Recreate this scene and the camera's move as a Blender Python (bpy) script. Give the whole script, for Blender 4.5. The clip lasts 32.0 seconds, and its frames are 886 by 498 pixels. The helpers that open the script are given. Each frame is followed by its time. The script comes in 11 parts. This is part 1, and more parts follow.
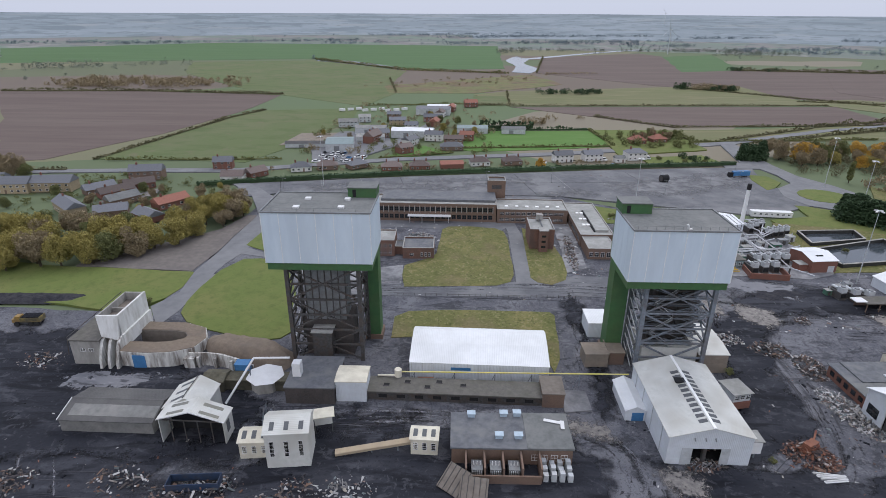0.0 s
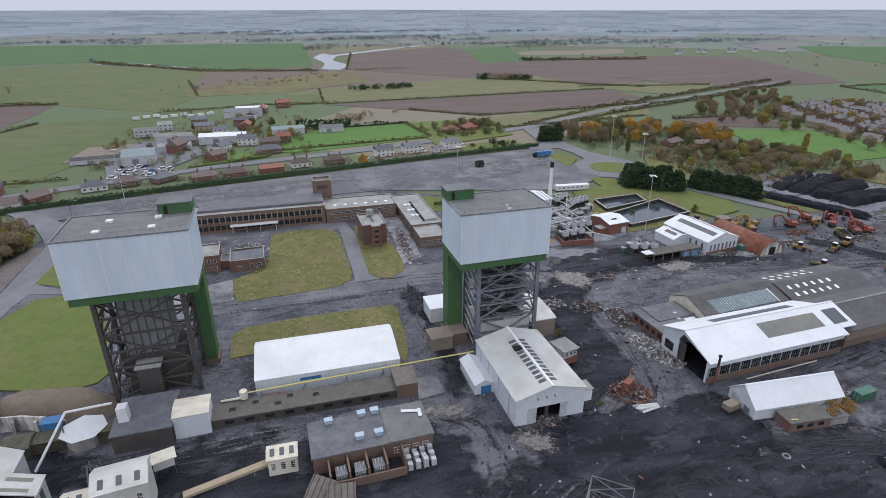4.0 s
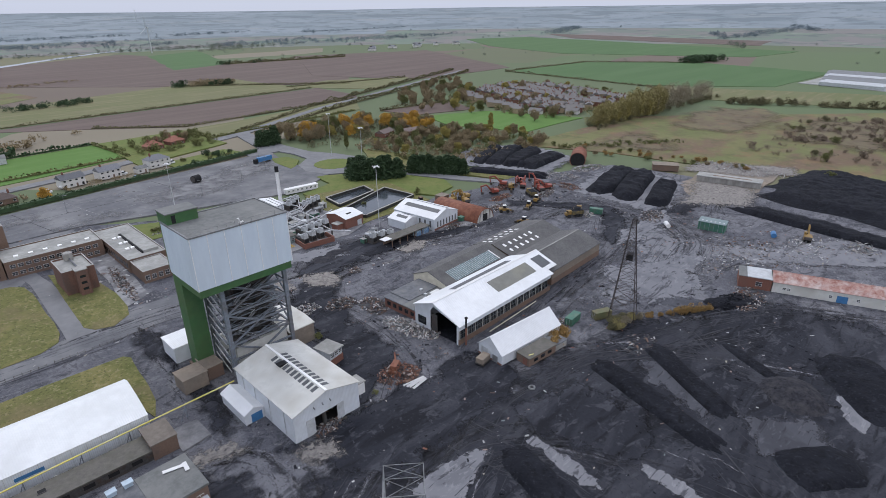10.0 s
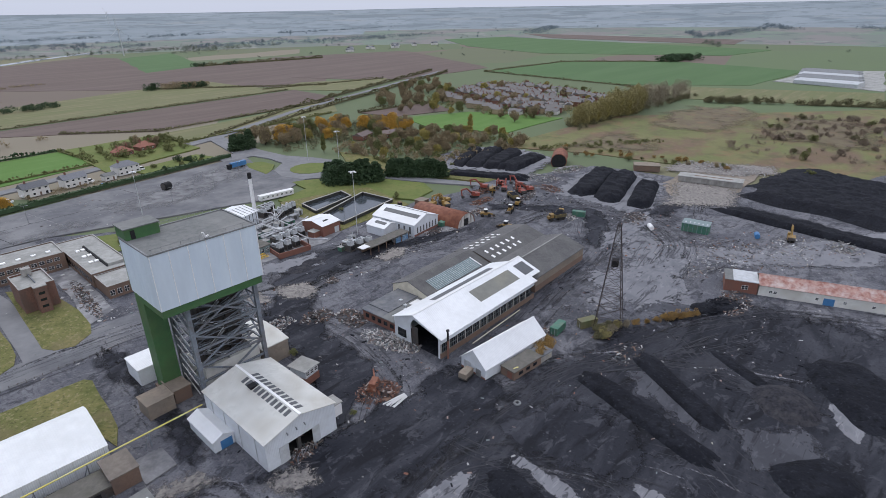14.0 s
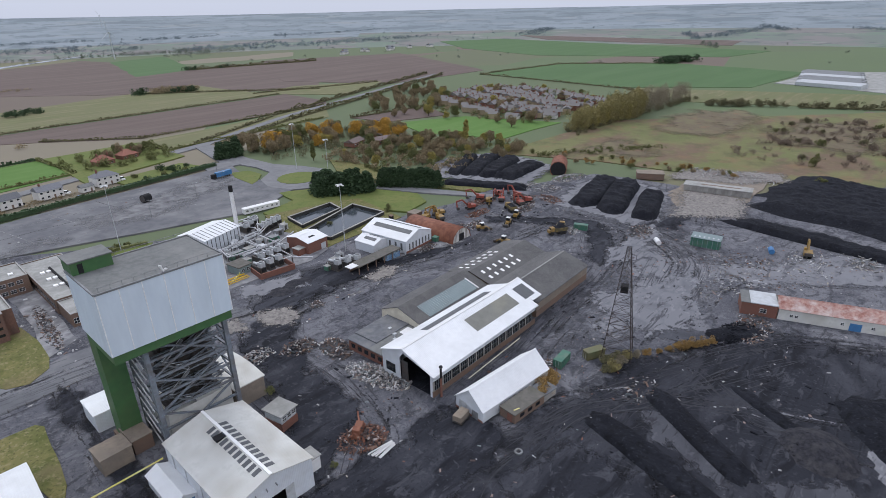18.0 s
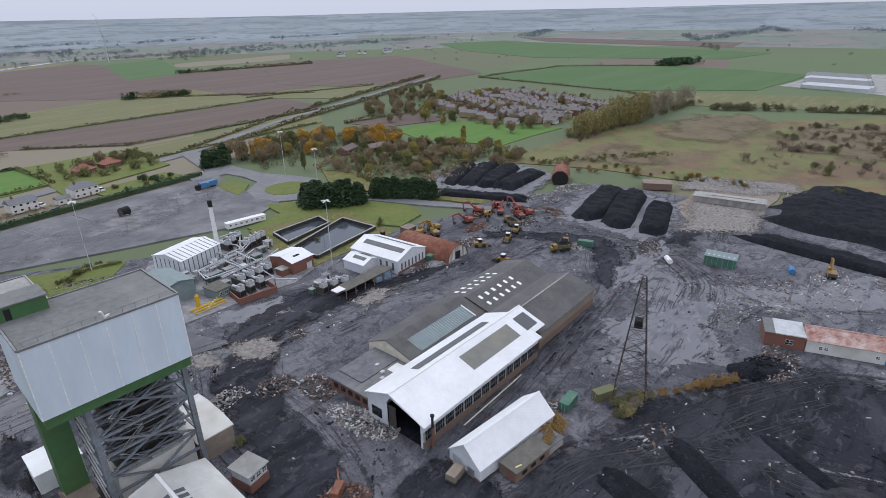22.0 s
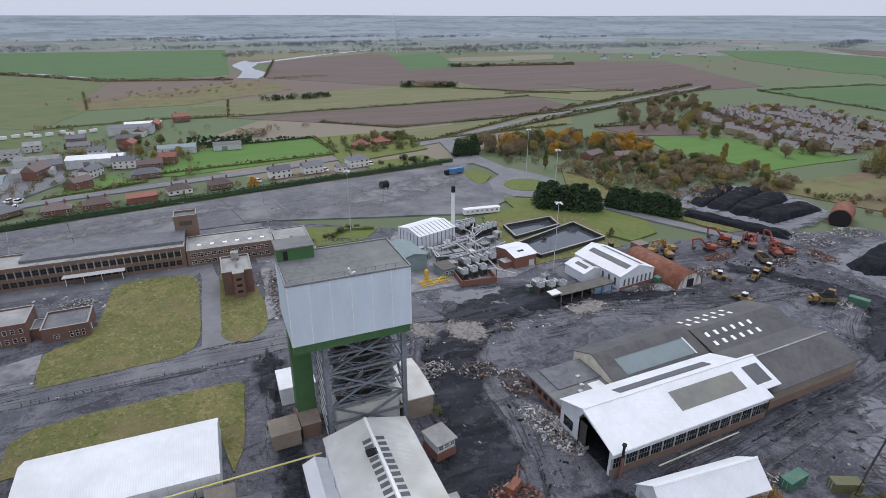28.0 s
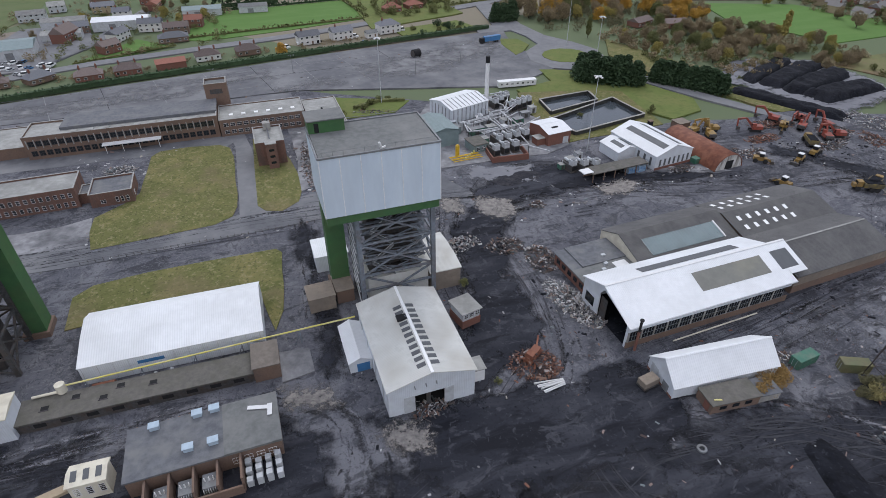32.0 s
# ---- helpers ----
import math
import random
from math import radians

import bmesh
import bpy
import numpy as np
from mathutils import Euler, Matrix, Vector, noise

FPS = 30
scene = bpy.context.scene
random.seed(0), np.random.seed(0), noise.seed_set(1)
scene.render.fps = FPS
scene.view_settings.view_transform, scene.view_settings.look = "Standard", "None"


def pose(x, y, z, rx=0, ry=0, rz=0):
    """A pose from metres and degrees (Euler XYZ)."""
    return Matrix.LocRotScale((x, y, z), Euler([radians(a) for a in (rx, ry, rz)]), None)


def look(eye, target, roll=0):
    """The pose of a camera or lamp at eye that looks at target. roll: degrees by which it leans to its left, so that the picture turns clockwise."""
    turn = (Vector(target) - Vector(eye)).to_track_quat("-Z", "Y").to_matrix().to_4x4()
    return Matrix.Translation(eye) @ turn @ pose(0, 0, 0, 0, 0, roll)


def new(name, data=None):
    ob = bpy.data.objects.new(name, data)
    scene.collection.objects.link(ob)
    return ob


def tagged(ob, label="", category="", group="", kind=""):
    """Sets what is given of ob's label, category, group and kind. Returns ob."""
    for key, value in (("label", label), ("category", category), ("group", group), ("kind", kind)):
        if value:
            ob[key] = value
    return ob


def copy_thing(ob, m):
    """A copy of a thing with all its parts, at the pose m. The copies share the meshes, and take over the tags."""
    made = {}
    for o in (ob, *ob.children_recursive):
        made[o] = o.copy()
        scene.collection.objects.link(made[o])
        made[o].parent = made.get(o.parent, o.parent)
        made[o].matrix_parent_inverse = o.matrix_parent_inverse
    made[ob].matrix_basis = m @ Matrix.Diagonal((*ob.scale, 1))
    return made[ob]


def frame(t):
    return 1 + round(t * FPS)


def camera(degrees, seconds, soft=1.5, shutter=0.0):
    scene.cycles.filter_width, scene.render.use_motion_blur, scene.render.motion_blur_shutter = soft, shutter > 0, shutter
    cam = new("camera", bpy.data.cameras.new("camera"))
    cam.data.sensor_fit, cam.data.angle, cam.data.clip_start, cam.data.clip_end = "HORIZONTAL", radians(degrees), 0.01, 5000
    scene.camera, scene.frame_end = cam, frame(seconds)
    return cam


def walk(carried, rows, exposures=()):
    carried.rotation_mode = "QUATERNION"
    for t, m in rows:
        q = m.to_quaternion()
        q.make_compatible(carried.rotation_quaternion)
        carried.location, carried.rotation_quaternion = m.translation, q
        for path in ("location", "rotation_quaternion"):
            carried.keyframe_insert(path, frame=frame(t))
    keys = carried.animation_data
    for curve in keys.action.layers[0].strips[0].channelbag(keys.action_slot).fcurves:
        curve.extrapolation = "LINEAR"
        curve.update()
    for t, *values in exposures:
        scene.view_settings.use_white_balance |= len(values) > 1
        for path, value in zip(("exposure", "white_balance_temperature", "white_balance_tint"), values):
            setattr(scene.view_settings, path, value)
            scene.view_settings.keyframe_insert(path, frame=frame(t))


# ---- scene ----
cam = camera(76.8, 32.0, 0.85)
PATH = [
    (0, (2.954, -1.128, 94.744), (2.906, 0.714, 93.967), 0.3),
    (0.5, (2.797, -1.438, 95.299), (2.829, 0.404, 94.52), 0.2),
    (1, (2.654, -1.338, 95.137), (2.767, 0.501, 94.357), 0.2),
    (1.5, (2.898, -0.908, 94.832), (3.079, 0.924, 94.051), 0.2),
    (2, (2.758, -0.739, 94.653), (3.011, 1.084, 93.871), 0.1),
    (2.5, (2.681, -0.854, 94.771), (2.998, 0.959, 93.988), 0.0),
    (3, (2.697, -0.778, 94.764), (3.085, 1.02, 93.979), 0.0),
    (3.5, (2.554, -0.733, 94.867), (3.016, 1.047, 94.08), 0.0),
    (5.5, (2.363, -0.409, 94.705), (3.104, 1.274, 93.918), -0.2),
    (6, (2.468, -0.251, 94.663), (3.274, 1.402, 93.875), -0.2),
    (6.5, (2.452, -0.07, 94.599), (3.326, 1.547, 93.81), -0.2),
    (7, (2.453, 0.083, 94.597), (3.396, 1.661, 93.808), -0.3),
    (7.5, (2.348, 0.292, 94.58), (3.357, 1.829, 93.791), -0.3),
    (8, (2.454, 0.423, 94.577), (3.524, 1.917, 93.787), -0.4),
    (8.5, (2.539, 0.632, 94.664), (3.665, 2.084, 93.874), -0.5),
    (9, (2.673, 0.673, 94.723), (3.863, 2.073, 93.932), -0.6),
    (9.5, (2.82, 0.798, 94.702), (4.077, 2.138, 93.91), -0.7),
    (10, (2.822, 0.996, 94.665), (4.124, 2.29, 93.872), -0.8),
    (10.5, (2.879, 1.3, 94.602), (4.199, 2.576, 93.809), -0.8),
    (11, (3.168, 1.242, 94.674), (4.495, 2.511, 93.881), -0.8),
    (11.5, (3.618, 1.607, 94.446), (4.951, 2.87, 93.653), -0.9),
    (12, (4.044, 2.194, 94.363), (5.383, 3.451, 93.571), -0.9),
    (12.5, (4.957, 2.762, 94.353), (6.299, 4.015, 93.56), -0.9),
    (13, (5.977, 3.578, 94.354), (7.321, 4.83, 93.561), -0.9),
    (13.5, (7.298, 4.486, 94.364), (8.642, 5.737, 93.572), -0.9),
    (14, (8.71, 5.595, 94.456), (10.056, 6.843, 93.663), -1.0),
    (14.5, (10.179, 6.887, 94.366), (11.53, 8.131, 93.573), -1.0),
    (16.5, (16.709, 12.0, 94.284), (18.063, 13.243, 93.494), -1.0),
    (17, (18.577, 13.34, 94.35), (19.931, 14.582, 93.56), -1.1),
    (17.5, (20.323, 14.56, 94.409), (21.676, 15.803, 93.62), -1.1),
    (18, (22.136, 16.005, 94.347), (23.491, 17.247, 93.559), -1.2),
    (18.5, (24.088, 17.395, 94.305), (25.444, 18.637, 93.517), -1.2),
    (19, (26.103, 18.821, 94.273), (27.459, 20.063, 93.487), -1.3),
    (19.5, (27.913, 20.145, 94.268), (29.269, 21.387, 93.482), -1.3),
    (20, (29.764, 21.588, 94.252), (31.122, 22.829, 93.467), -1.2),
    (20.5, (31.645, 22.989, 94.082), (33.003, 24.229, 93.297), -1.3),
    (21, (33.653, 24.48, 94.145), (35.012, 25.72, 93.36), -1.3),
    (21.5, (35.385, 25.725, 94.148), (36.745, 26.964, 93.364), -1.3),
    (22, (36.867, 26.88, 94.269), (38.226, 28.122, 93.486), -1.3),
    (22.5, (37.711, 27.51, 94.184), (39.048, 28.777, 93.405), -1.3),
    (23, (37.898, 27.653, 94.176), (39.208, 28.948, 93.397), -1.2),
    (23.5, (37.967, 27.548, 94.135), (39.256, 28.866, 93.359), -1.1),
    (24, (37.646, 27.528, 94.351), (38.854, 28.921, 93.577), -0.9),
    (24.5, (37.522, 27.141, 94.64), (38.642, 28.606, 93.866), -0.7),
    (25, (37.253, 27.041, 94.696), (38.28, 28.574, 93.924), -0.5),
    (25.5, (37.357, 26.618, 94.894), (38.314, 28.196, 94.122), -0.4),
    (26, (37.187, 26.555, 94.921), (38.1, 28.158, 94.149), -0.4),
    (26.5, (37.06, 26.547, 94.908), (37.93, 28.174, 94.136), -0.3),
    (28.5, (37.372, 25.933, 94.968), (38.048, 27.649, 94.195), -0.0),
    (29, (37.368, 25.602, 95.096), (38.021, 27.327, 94.322), -0.0),
    (29.5, (36.911, 25.963, 95.297), (37.554, 27.687, 94.513), 0.3),
    (30, (36.697, 25.934, 95.002), (37.325, 27.64, 94.167), 0.3),
    (30.5, (36.711, 25.704, 95.289), (37.317, 27.375, 94.372), 0.1),
    (31, (36.778, 25.436, 95.282), (37.363, 27.066, 94.283), 0.1),
    (31.1, (36.856, 25.401, 95.324), (37.441, 27.024, 94.313), 0.2),
    (31.5, (37.375, 25.415, 95.735), (37.934, 27.003, 94.653), -0.1),
    (32, (37.344, 25.428, 95.674), (37.88, 26.966, 94.513), -0.2),
]
walk(cam, [(t, look(eye, target, roll)) for t, eye, target, roll in PATH], [(0, 0.45), (29.6, 0.45), (31, 0.30), (32, 0.34)])

# ---- world, sun ----
SUN_EL, SUN_AZ = radians(48), radians(200)
world = bpy.data.worlds.new("overcast_sky")
scene.world = world
world.use_nodes = True
wn = world.node_tree
wn.nodes.clear()
w_out = wn.nodes.new("ShaderNodeOutputWorld")
w_bg = wn.nodes.new("ShaderNodeBackground")
w_sky = wn.nodes.new("ShaderNodeTexSky")
w_sky.sky_type = "NISHITA"
w_sky.sun_disc = False
w_sky.sun_elevation, w_sky.sun_rotation = SUN_EL, SUN_AZ
w_sky.air_density, w_sky.dust_density, w_sky.ozone_density = 1.0, 4.0, 1.0
w_mix = wn.nodes.new("ShaderNodeMix")
w_mix.data_type = "RGBA"
w_mix.inputs["Factor"].default_value = 0.78
w_mix.inputs["B"].default_value = (6.8, 7.3, 8.95, 1)
wn.links.new(w_sky.outputs["Color"], w_mix.inputs["A"])
# overcast sky: darker towards the horizon than overhead
w_tc = wn.nodes.new("ShaderNodeTexCoord")
w_sep = wn.nodes.new("ShaderNodeSeparateXYZ")
wn.links.new(w_tc.outputs["Generated"], w_sep.inputs["Vector"])
w_ramp = wn.nodes.new("ShaderNodeMapRange")
w_ramp.inputs["From Max"].default_value = 0.8
w_ramp.inputs["To Min"].default_value, w_ramp.inputs["To Max"].default_value = 0.80, 1.12
wn.links.new(w_sep.outputs["Z"], w_ramp.inputs["Value"])
w_sc = wn.nodes.new("ShaderNodeVectorMath")
w_sc.operation = "SCALE"
wn.links.new(w_mix.outputs["Result"], w_sc.inputs[0])
wn.links.new(w_ramp.outputs["Result"], w_sc.inputs["Scale"])
wn.links.new(w_sc.outputs["Vector"], w_bg.inputs["Color"])
w_bg.inputs["Strength"].default_value = 0.1
wn.links.new(w_bg.outputs["Background"], w_out.inputs["Surface"])
sun = new("sun", bpy.data.lights.new("sun", "SUN"))
sun.data.energy, sun.data.angle, sun.data.color = 0.9, radians(30), (1.0, 0.98, 0.97)
sun.matrix_world = pose(0, 0, 400, 90 - 48, 0, 180 - 200 + 180)


# ---- materials ----
def mat(name, c1, c2=None, scale=2.0, rough=0.85, metal=0.0, bump=0.0, bump_scale=None, stain=None, stain_scale=0.15,
        stain_amount=0.5, vary=0.0, stretch=(1, 1, 1), island=0.0, spec=0.3):
    """Procedural surface: two tones of grain, large stains, optional change from piece to piece."""
    m = bpy.data.materials.new(name)
    m.use_nodes = True
    nt = m.node_tree
    b = nt.nodes["Principled BSDF"]
    b.inputs["Roughness"].default_value = rough
    b.inputs["Metallic"].default_value = metal
    b.inputs["Specular IOR Level"].default_value = spec
    c2 = c2 or tuple(min(1, v * 0.75) for v in c1)
    geo = nt.nodes.new("ShaderNodeNewGeometry")
    mp = nt.nodes.new("ShaderNodeMapping")
    mp.inputs["Scale"].default_value = stretch
    nt.links.new(geo.outputs["Position"], mp.inputs["Vector"])
    n1 = nt.nodes.new("ShaderNodeTexNoise")
    n1.inputs["Scale"].default_value = scale
    n1.inputs["Detail"].default_value = 6
    n1.inputs["Roughness"].default_value = 0.65
    nt.links.new(mp.outputs["Vector"], n1.inputs["Vector"])
    r1 = nt.nodes.new("ShaderNodeValToRGB")
    r1.color_ramp.elements[0].position, r1.color_ramp.elements[1].position = 0.35, 0.65
    r1.color_ramp.elements[0].color, r1.color_ramp.elements[1].color = (*c2, 1), (*c1, 1)
    nt.links.new(n1.outputs["Fac"], r1.inputs["Fac"])
    col = r1.outputs["Color"]
    if stain:
        n2 = nt.nodes.new("ShaderNodeTexNoise")
        n2.inputs["Scale"].default_value = stain_scale
        n2.inputs["Detail"].default_value = 8
        n2.inputs["Roughness"].default_value = 0.6
        nt.links.new(mp.outputs["Vector"], n2.inputs["Vector"])
        r2 = nt.nodes.new("ShaderNodeMapRange")
        r2.inputs["From Min"].default_value, r2.inputs["From Max"].default_value = 0.45, 0.65
        r2.inputs["To Max"].default_value = stain_amount
        nt.links.new(n2.outputs["Fac"], r2.inputs["Value"])
        mx = nt.nodes.new("ShaderNodeMix")
        mx.data_type = "RGBA"
        mx.inputs["B"].default_value = (*stain, 1)
        nt.links.new(r2.outputs["Result"], mx.inputs["Factor"])
        nt.links.new(col, mx.inputs["A"])
        col = mx.outputs["Result"]
    if vary or island:
        hs = nt.nodes.new("ShaderNodeHueSaturation")
        src = geo.outputs["Random Per Island"]
        if vary:
            oi = nt.nodes.new("ShaderNodeObjectInfo")
            src = oi.outputs["Random"]
        rr = nt.nodes.new("ShaderNodeMapRange")
        k = vary or island
        rr.inputs["To Min"].default_value, rr.inputs["To Max"].default_value = 1 - k, 1 + k
        nt.links.new(src, rr.inputs["Value"])
        nt.links.new(rr.outputs["Result"], hs.inputs["Value"])
        nt.links.new(col, hs.inputs["Color"])
        col = hs.outputs["Color"]
    nt.links.new(col, b.inputs["Base Color"])
    if bump:
        n3 = nt.nodes.new("ShaderNodeTexNoise")
        n3.inputs["Scale"].default_value = bump_scale or scale * 3
        n3.inputs["Detail"].default_value = 5
        nt.links.new(mp.outputs["Vector"], n3.inputs["Vector"])
        bp = nt.nodes.new("ShaderNodeBump")
        bp.inputs["Strength"].default_value = 0.6
        bp.inputs["Distance"].default_value = bump
        nt.links.new(n3.outputs["Fac"], bp.inputs["Height"])
        nt.links.new(bp.outputs["Normal"], b.inputs["Normal"])
    return m


def corrugated(name, c1, c2, axis="X", pitch=0.35, stain=None, rough=0.55, metal=0.0, stain_amount=0.4, stain_scale=0.25):
    """Profiled sheet: the grain of mat() with a fine rib relief along one axis."""
    m = mat(name, c1, c2, 0.6, rough, metal, stain=stain, stain_scale=stain_scale, stain_amount=stain_amount)
    nt = m.node_tree
    b = nt.nodes["Principled BSDF"]
    tc = nt.nodes.new("ShaderNodeTexCoord")
    wv = nt.nodes.new("ShaderNodeTexWave")
    wv.bands_direction = axis
    wv.inputs["Scale"].default_value = 0.314 / pitch
    nt.links.new(tc.outputs["Object"], wv.inputs["Vector"])
    bp = nt.nodes.new("ShaderNodeBump")
    bp.inputs["Strength"].default_value = 0.5
    bp.inputs["Distance"].default_value = 0.06
    nt.links.new(wv.outputs["Fac"], bp.inputs["Height"])
    nt.links.new(bp.outputs["Normal"], b.inputs["Normal"])
    return m


def ground_material(name, tones, scales, rough=0.95, bump=0.05, stretch=(1, 1, 1), distort=0.0):
    """Layered ground: the first tone, then each further tone laid over by its own noise (tone, scale, from, to)."""
    m = bpy.data.materials.new(name)
    m.use_nodes = True
    nt = m.node_tree
    b = nt.nodes["Principled BSDF"]
    b.inputs["Roughness"].default_value = rough
    b.inputs["Specular IOR Level"].default_value = 0.2
    geo = nt.nodes.new("ShaderNodeNewGeometry")
    mp = nt.nodes.new("ShaderNodeMapping")
    mp.inputs["Scale"].default_value = stretch
    nt.links.new(geo.outputs["Position"], mp.inputs["Vector"])
    rgb = nt.nodes.new("ShaderNodeRGB")
    rgb.outputs[0].default_value = (*tones, 1)
    col = rgb.outputs[0]
    for k, (tone, sc, lo, hi, st, amount) in enumerate(scales):
        m2 = nt.nodes.new("ShaderNodeMapping")
        m2.inputs["Scale"].default_value = st
        m2.inputs["Rotation"].default_value = (0, 0, 0.5 * k)
        m2.inputs["Location"].default_value = (13.1 * k, 7.7 * k, 0)
        nt.links.new(mp.outputs["Vector"], m2.inputs["Vector"])
        n = nt.nodes.new("ShaderNodeTexNoise")
        n.inputs["Scale"].default_value = sc
        n.inputs["Detail"].default_value = 9
        n.inputs["Roughness"].default_value = 0.62
        n.inputs["Distortion"].default_value = distort
        nt.links.new(m2.outputs["Vector"], n.inputs["Vector"])
        r = nt.nodes.new("ShaderNodeMapRange")
        r.inputs["From Min"].default_value, r.inputs["From Max"].default_value = lo, hi
        r.inputs["To Max"].default_value = amount
        nt.links.new(n.outputs["Fac"], r.inputs["Value"])
        mx = nt.nodes.new("ShaderNodeMix")
        mx.data_type = "RGBA"
        mx.inputs["B"].default_value = (*tone, 1)
        nt.links.new(r.outputs["Result"], mx.inputs["Factor"])
        nt.links.new(col, mx.inputs["A"])
        col = mx.outputs["Result"]
    nt.links.new(col, b.inputs["Base Color"])
    if bump:
        n = nt.nodes.new("ShaderNodeTexNoise")
        n.inputs["Scale"].default_value = 1.2
        n.inputs["Detail"].default_value = 6
        nt.links.new(mp.outputs["Vector"], n.inputs["Vector"])
        bp = nt.nodes.new("ShaderNodeBump")
        bp.inputs["Strength"].default_value = 0.7
        bp.inputs["Distance"].default_value = bump
        nt.links.new(n.outputs["Fac"], bp.inputs["Height"])
        nt.links.new(bp.outputs["Normal"], b.inputs["Normal"])
    return m


M = {}
M["clad"] = mat("pale_blue_grey_cladding", (0.60, 0.68, 0.74), (0.53, 0.61, 0.68), 0.35, 0.45, stain=(0.47, 0.53, 0.58), stain_scale=0.12, stain_amount=0.45, stretch=(1, 1, 0.25))
M["clad_rib"] = mat("white_cladding_seam", (0.78, 0.80, 0.80), rough=0.5)
M["green"] = mat("weathered_green_paint", (0.06, 0.145, 0.055), (0.05, 0.12, 0.05), 0.5, 0.5, stain=(0.09, 0.11, 0.05), stain_amount=0.35)
M["steel"] = mat("weathered_blue_grey_steel", (0.21, 0.24, 0.275), (0.145, 0.165, 0.185), 1.5, 0.55, stain=(0.12, 0.085, 0.06), stain_scale=0.4, stain_amount=0.5)
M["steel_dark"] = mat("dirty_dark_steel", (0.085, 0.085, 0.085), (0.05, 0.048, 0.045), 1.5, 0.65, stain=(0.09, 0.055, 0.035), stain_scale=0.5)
M["roof_felt"] = mat("grey_roof_felt", (0.17, 0.175, 0.17), (0.125, 0.13, 0.125), 0.8, 0.9, bump=0.02, stain=(0.22, 0.22, 0.21), stain_scale=0.12, stain_amount=0.6)
M["roof_dark"] = mat("patched_dark_roof_felt", (0.15, 0.155, 0.165), (0.10, 0.105, 0.115), 0.7, 0.85, stain=(0.19, 0.19, 0.185), stain_scale=0.2, stain_amount=0.7)
M["roof_pale"] = mat("pale_weathered_flat_roof", (0.36, 0.36, 0.34), (0.27, 0.27, 0.25), 0.5, 0.9, stain=(0.17, 0.17, 0.16), stain_scale=0.1, stain_amount=0.6)
M["white_sheet"] = corrugated("white_roof_sheet", (0.74, 0.755, 0.76), (0.69, 0.705, 0.71), "X", 0.5, stain=(0.58, 0.59, 0.585), stain_amount=0.55, stain_scale=0.09)
M["white_wall"] = corrugated("white_wall_sheet", (0.62, 0.655, 0.685), (0.57, 0.60, 0.63), "X", 0.4, stain=(0.48, 0.49, 0.49), stain_amount=0.4)
M["old_white"] = corrugated("dirty_white_asbestos_sheet", (0.62, 0.62, 0.58), (0.52, 0.52, 0.48), "Y", 0.4, stain=(0.40, 0.38, 0.33), stain_amount=0.7, stain_scale=0.15)
M["old_grey"] = corrugated("grey_asbestos_cement_sheet", (0.20, 0.20, 0.19), (0.15, 0.15, 0.14), "X", 0.35, stain=(0.26, 0.25, 0.23), stain_amount=0.6, stain_scale=0.15)
M["old_grey2"] = corrugated("dark_asbestos_roof", (0.092, 0.089, 0.086), (0.066, 0.064, 0.063), "X", 0.35, stain=(0.13, 0.127, 0.12), stain_amount=0.6, stain_scale=0.12)
M["cream"] = mat("cream_painted_sheet", (0.68, 0.64, 0.52), (0.60, 0.56, 0.45), 0.5, 0.6, stain=(0.42, 0.38, 0.30), stain_scale=0.3)
M["yellow"] = mat("faded_yellow_paint", (0.62, 0.55, 0.14), (0.50, 0.44, 0.12), 0.7, 0.5, stain=(0.55, 0.52, 0.38), stain_scale=0.3)
M["yellow_bright"] = mat("bright_yellow_gas_pipe", (0.62, 0.40, 0.03), (0.46, 0.29, 0.03), 0.7, 0.4)
M["brick"] = mat("red_brick", (0.215, 0.098, 0.072), (0.165, 0.078, 0.058), 3.0, 0.9, bump=0.01, stain=(0.16, 0.09, 0.07), stain_scale=0.25, stain_amount=0.6)
M["brick_brown"] = mat("brown_brick", (0.20, 0.135, 0.10), (0.155, 0.105, 0.08), 3.0, 0.9, stain=(0.13, 0.10, 0.085), stain_scale=0.2, stain_amount=0.6)
M["concrete"] = mat("weathered_concrete", (0.36, 0.35, 0.32), (0.28, 0.27, 0.25), 0.7, 0.9, bump=0.01, stain=(0.16, 0.15, 0.14), stain_scale=0.25, stain_amount=0.7, stretch=(1, 1, 0.35))
M["whitewash"] = mat("whitewashed_concrete", (0.70, 0.70, 0.68), (0.58, 0.58, 0.555), 0.5, 0.85, stain=(0.36, 0.34, 0.30), stain_scale=0.35, stain_amount=0.6, stretch=(1, 1, 0.3))
M["concrete_white"] = mat("stained_whitewashed_concrete", (0.66, 0.655, 0.62), (0.46, 0.45, 0.415), 0.9, 0.9, stain=(0.15, 0.125, 0.105), stain_scale=0.7, stain_amount=0.95, stretch=(1, 1, 0.16))
M["soil"] = mat("brown_earth_and_rubble", (0.27, 0.225, 0.175), (0.19, 0.16, 0.13), 0.8, 0.95, bump=0.05, stain=(0.16, 0.14, 0.12), stain_scale=0.2, stain_amount=0.6)
M["rust"] = corrugated("rusted_corrugated_iron", (0.22, 0.085, 0.05), (0.15, 0.06, 0.04), "Y", 0.4, stain=(0.28, 0.13, 0.08), stain_amount=0.6, stain_scale=0.3, rough=0.8)
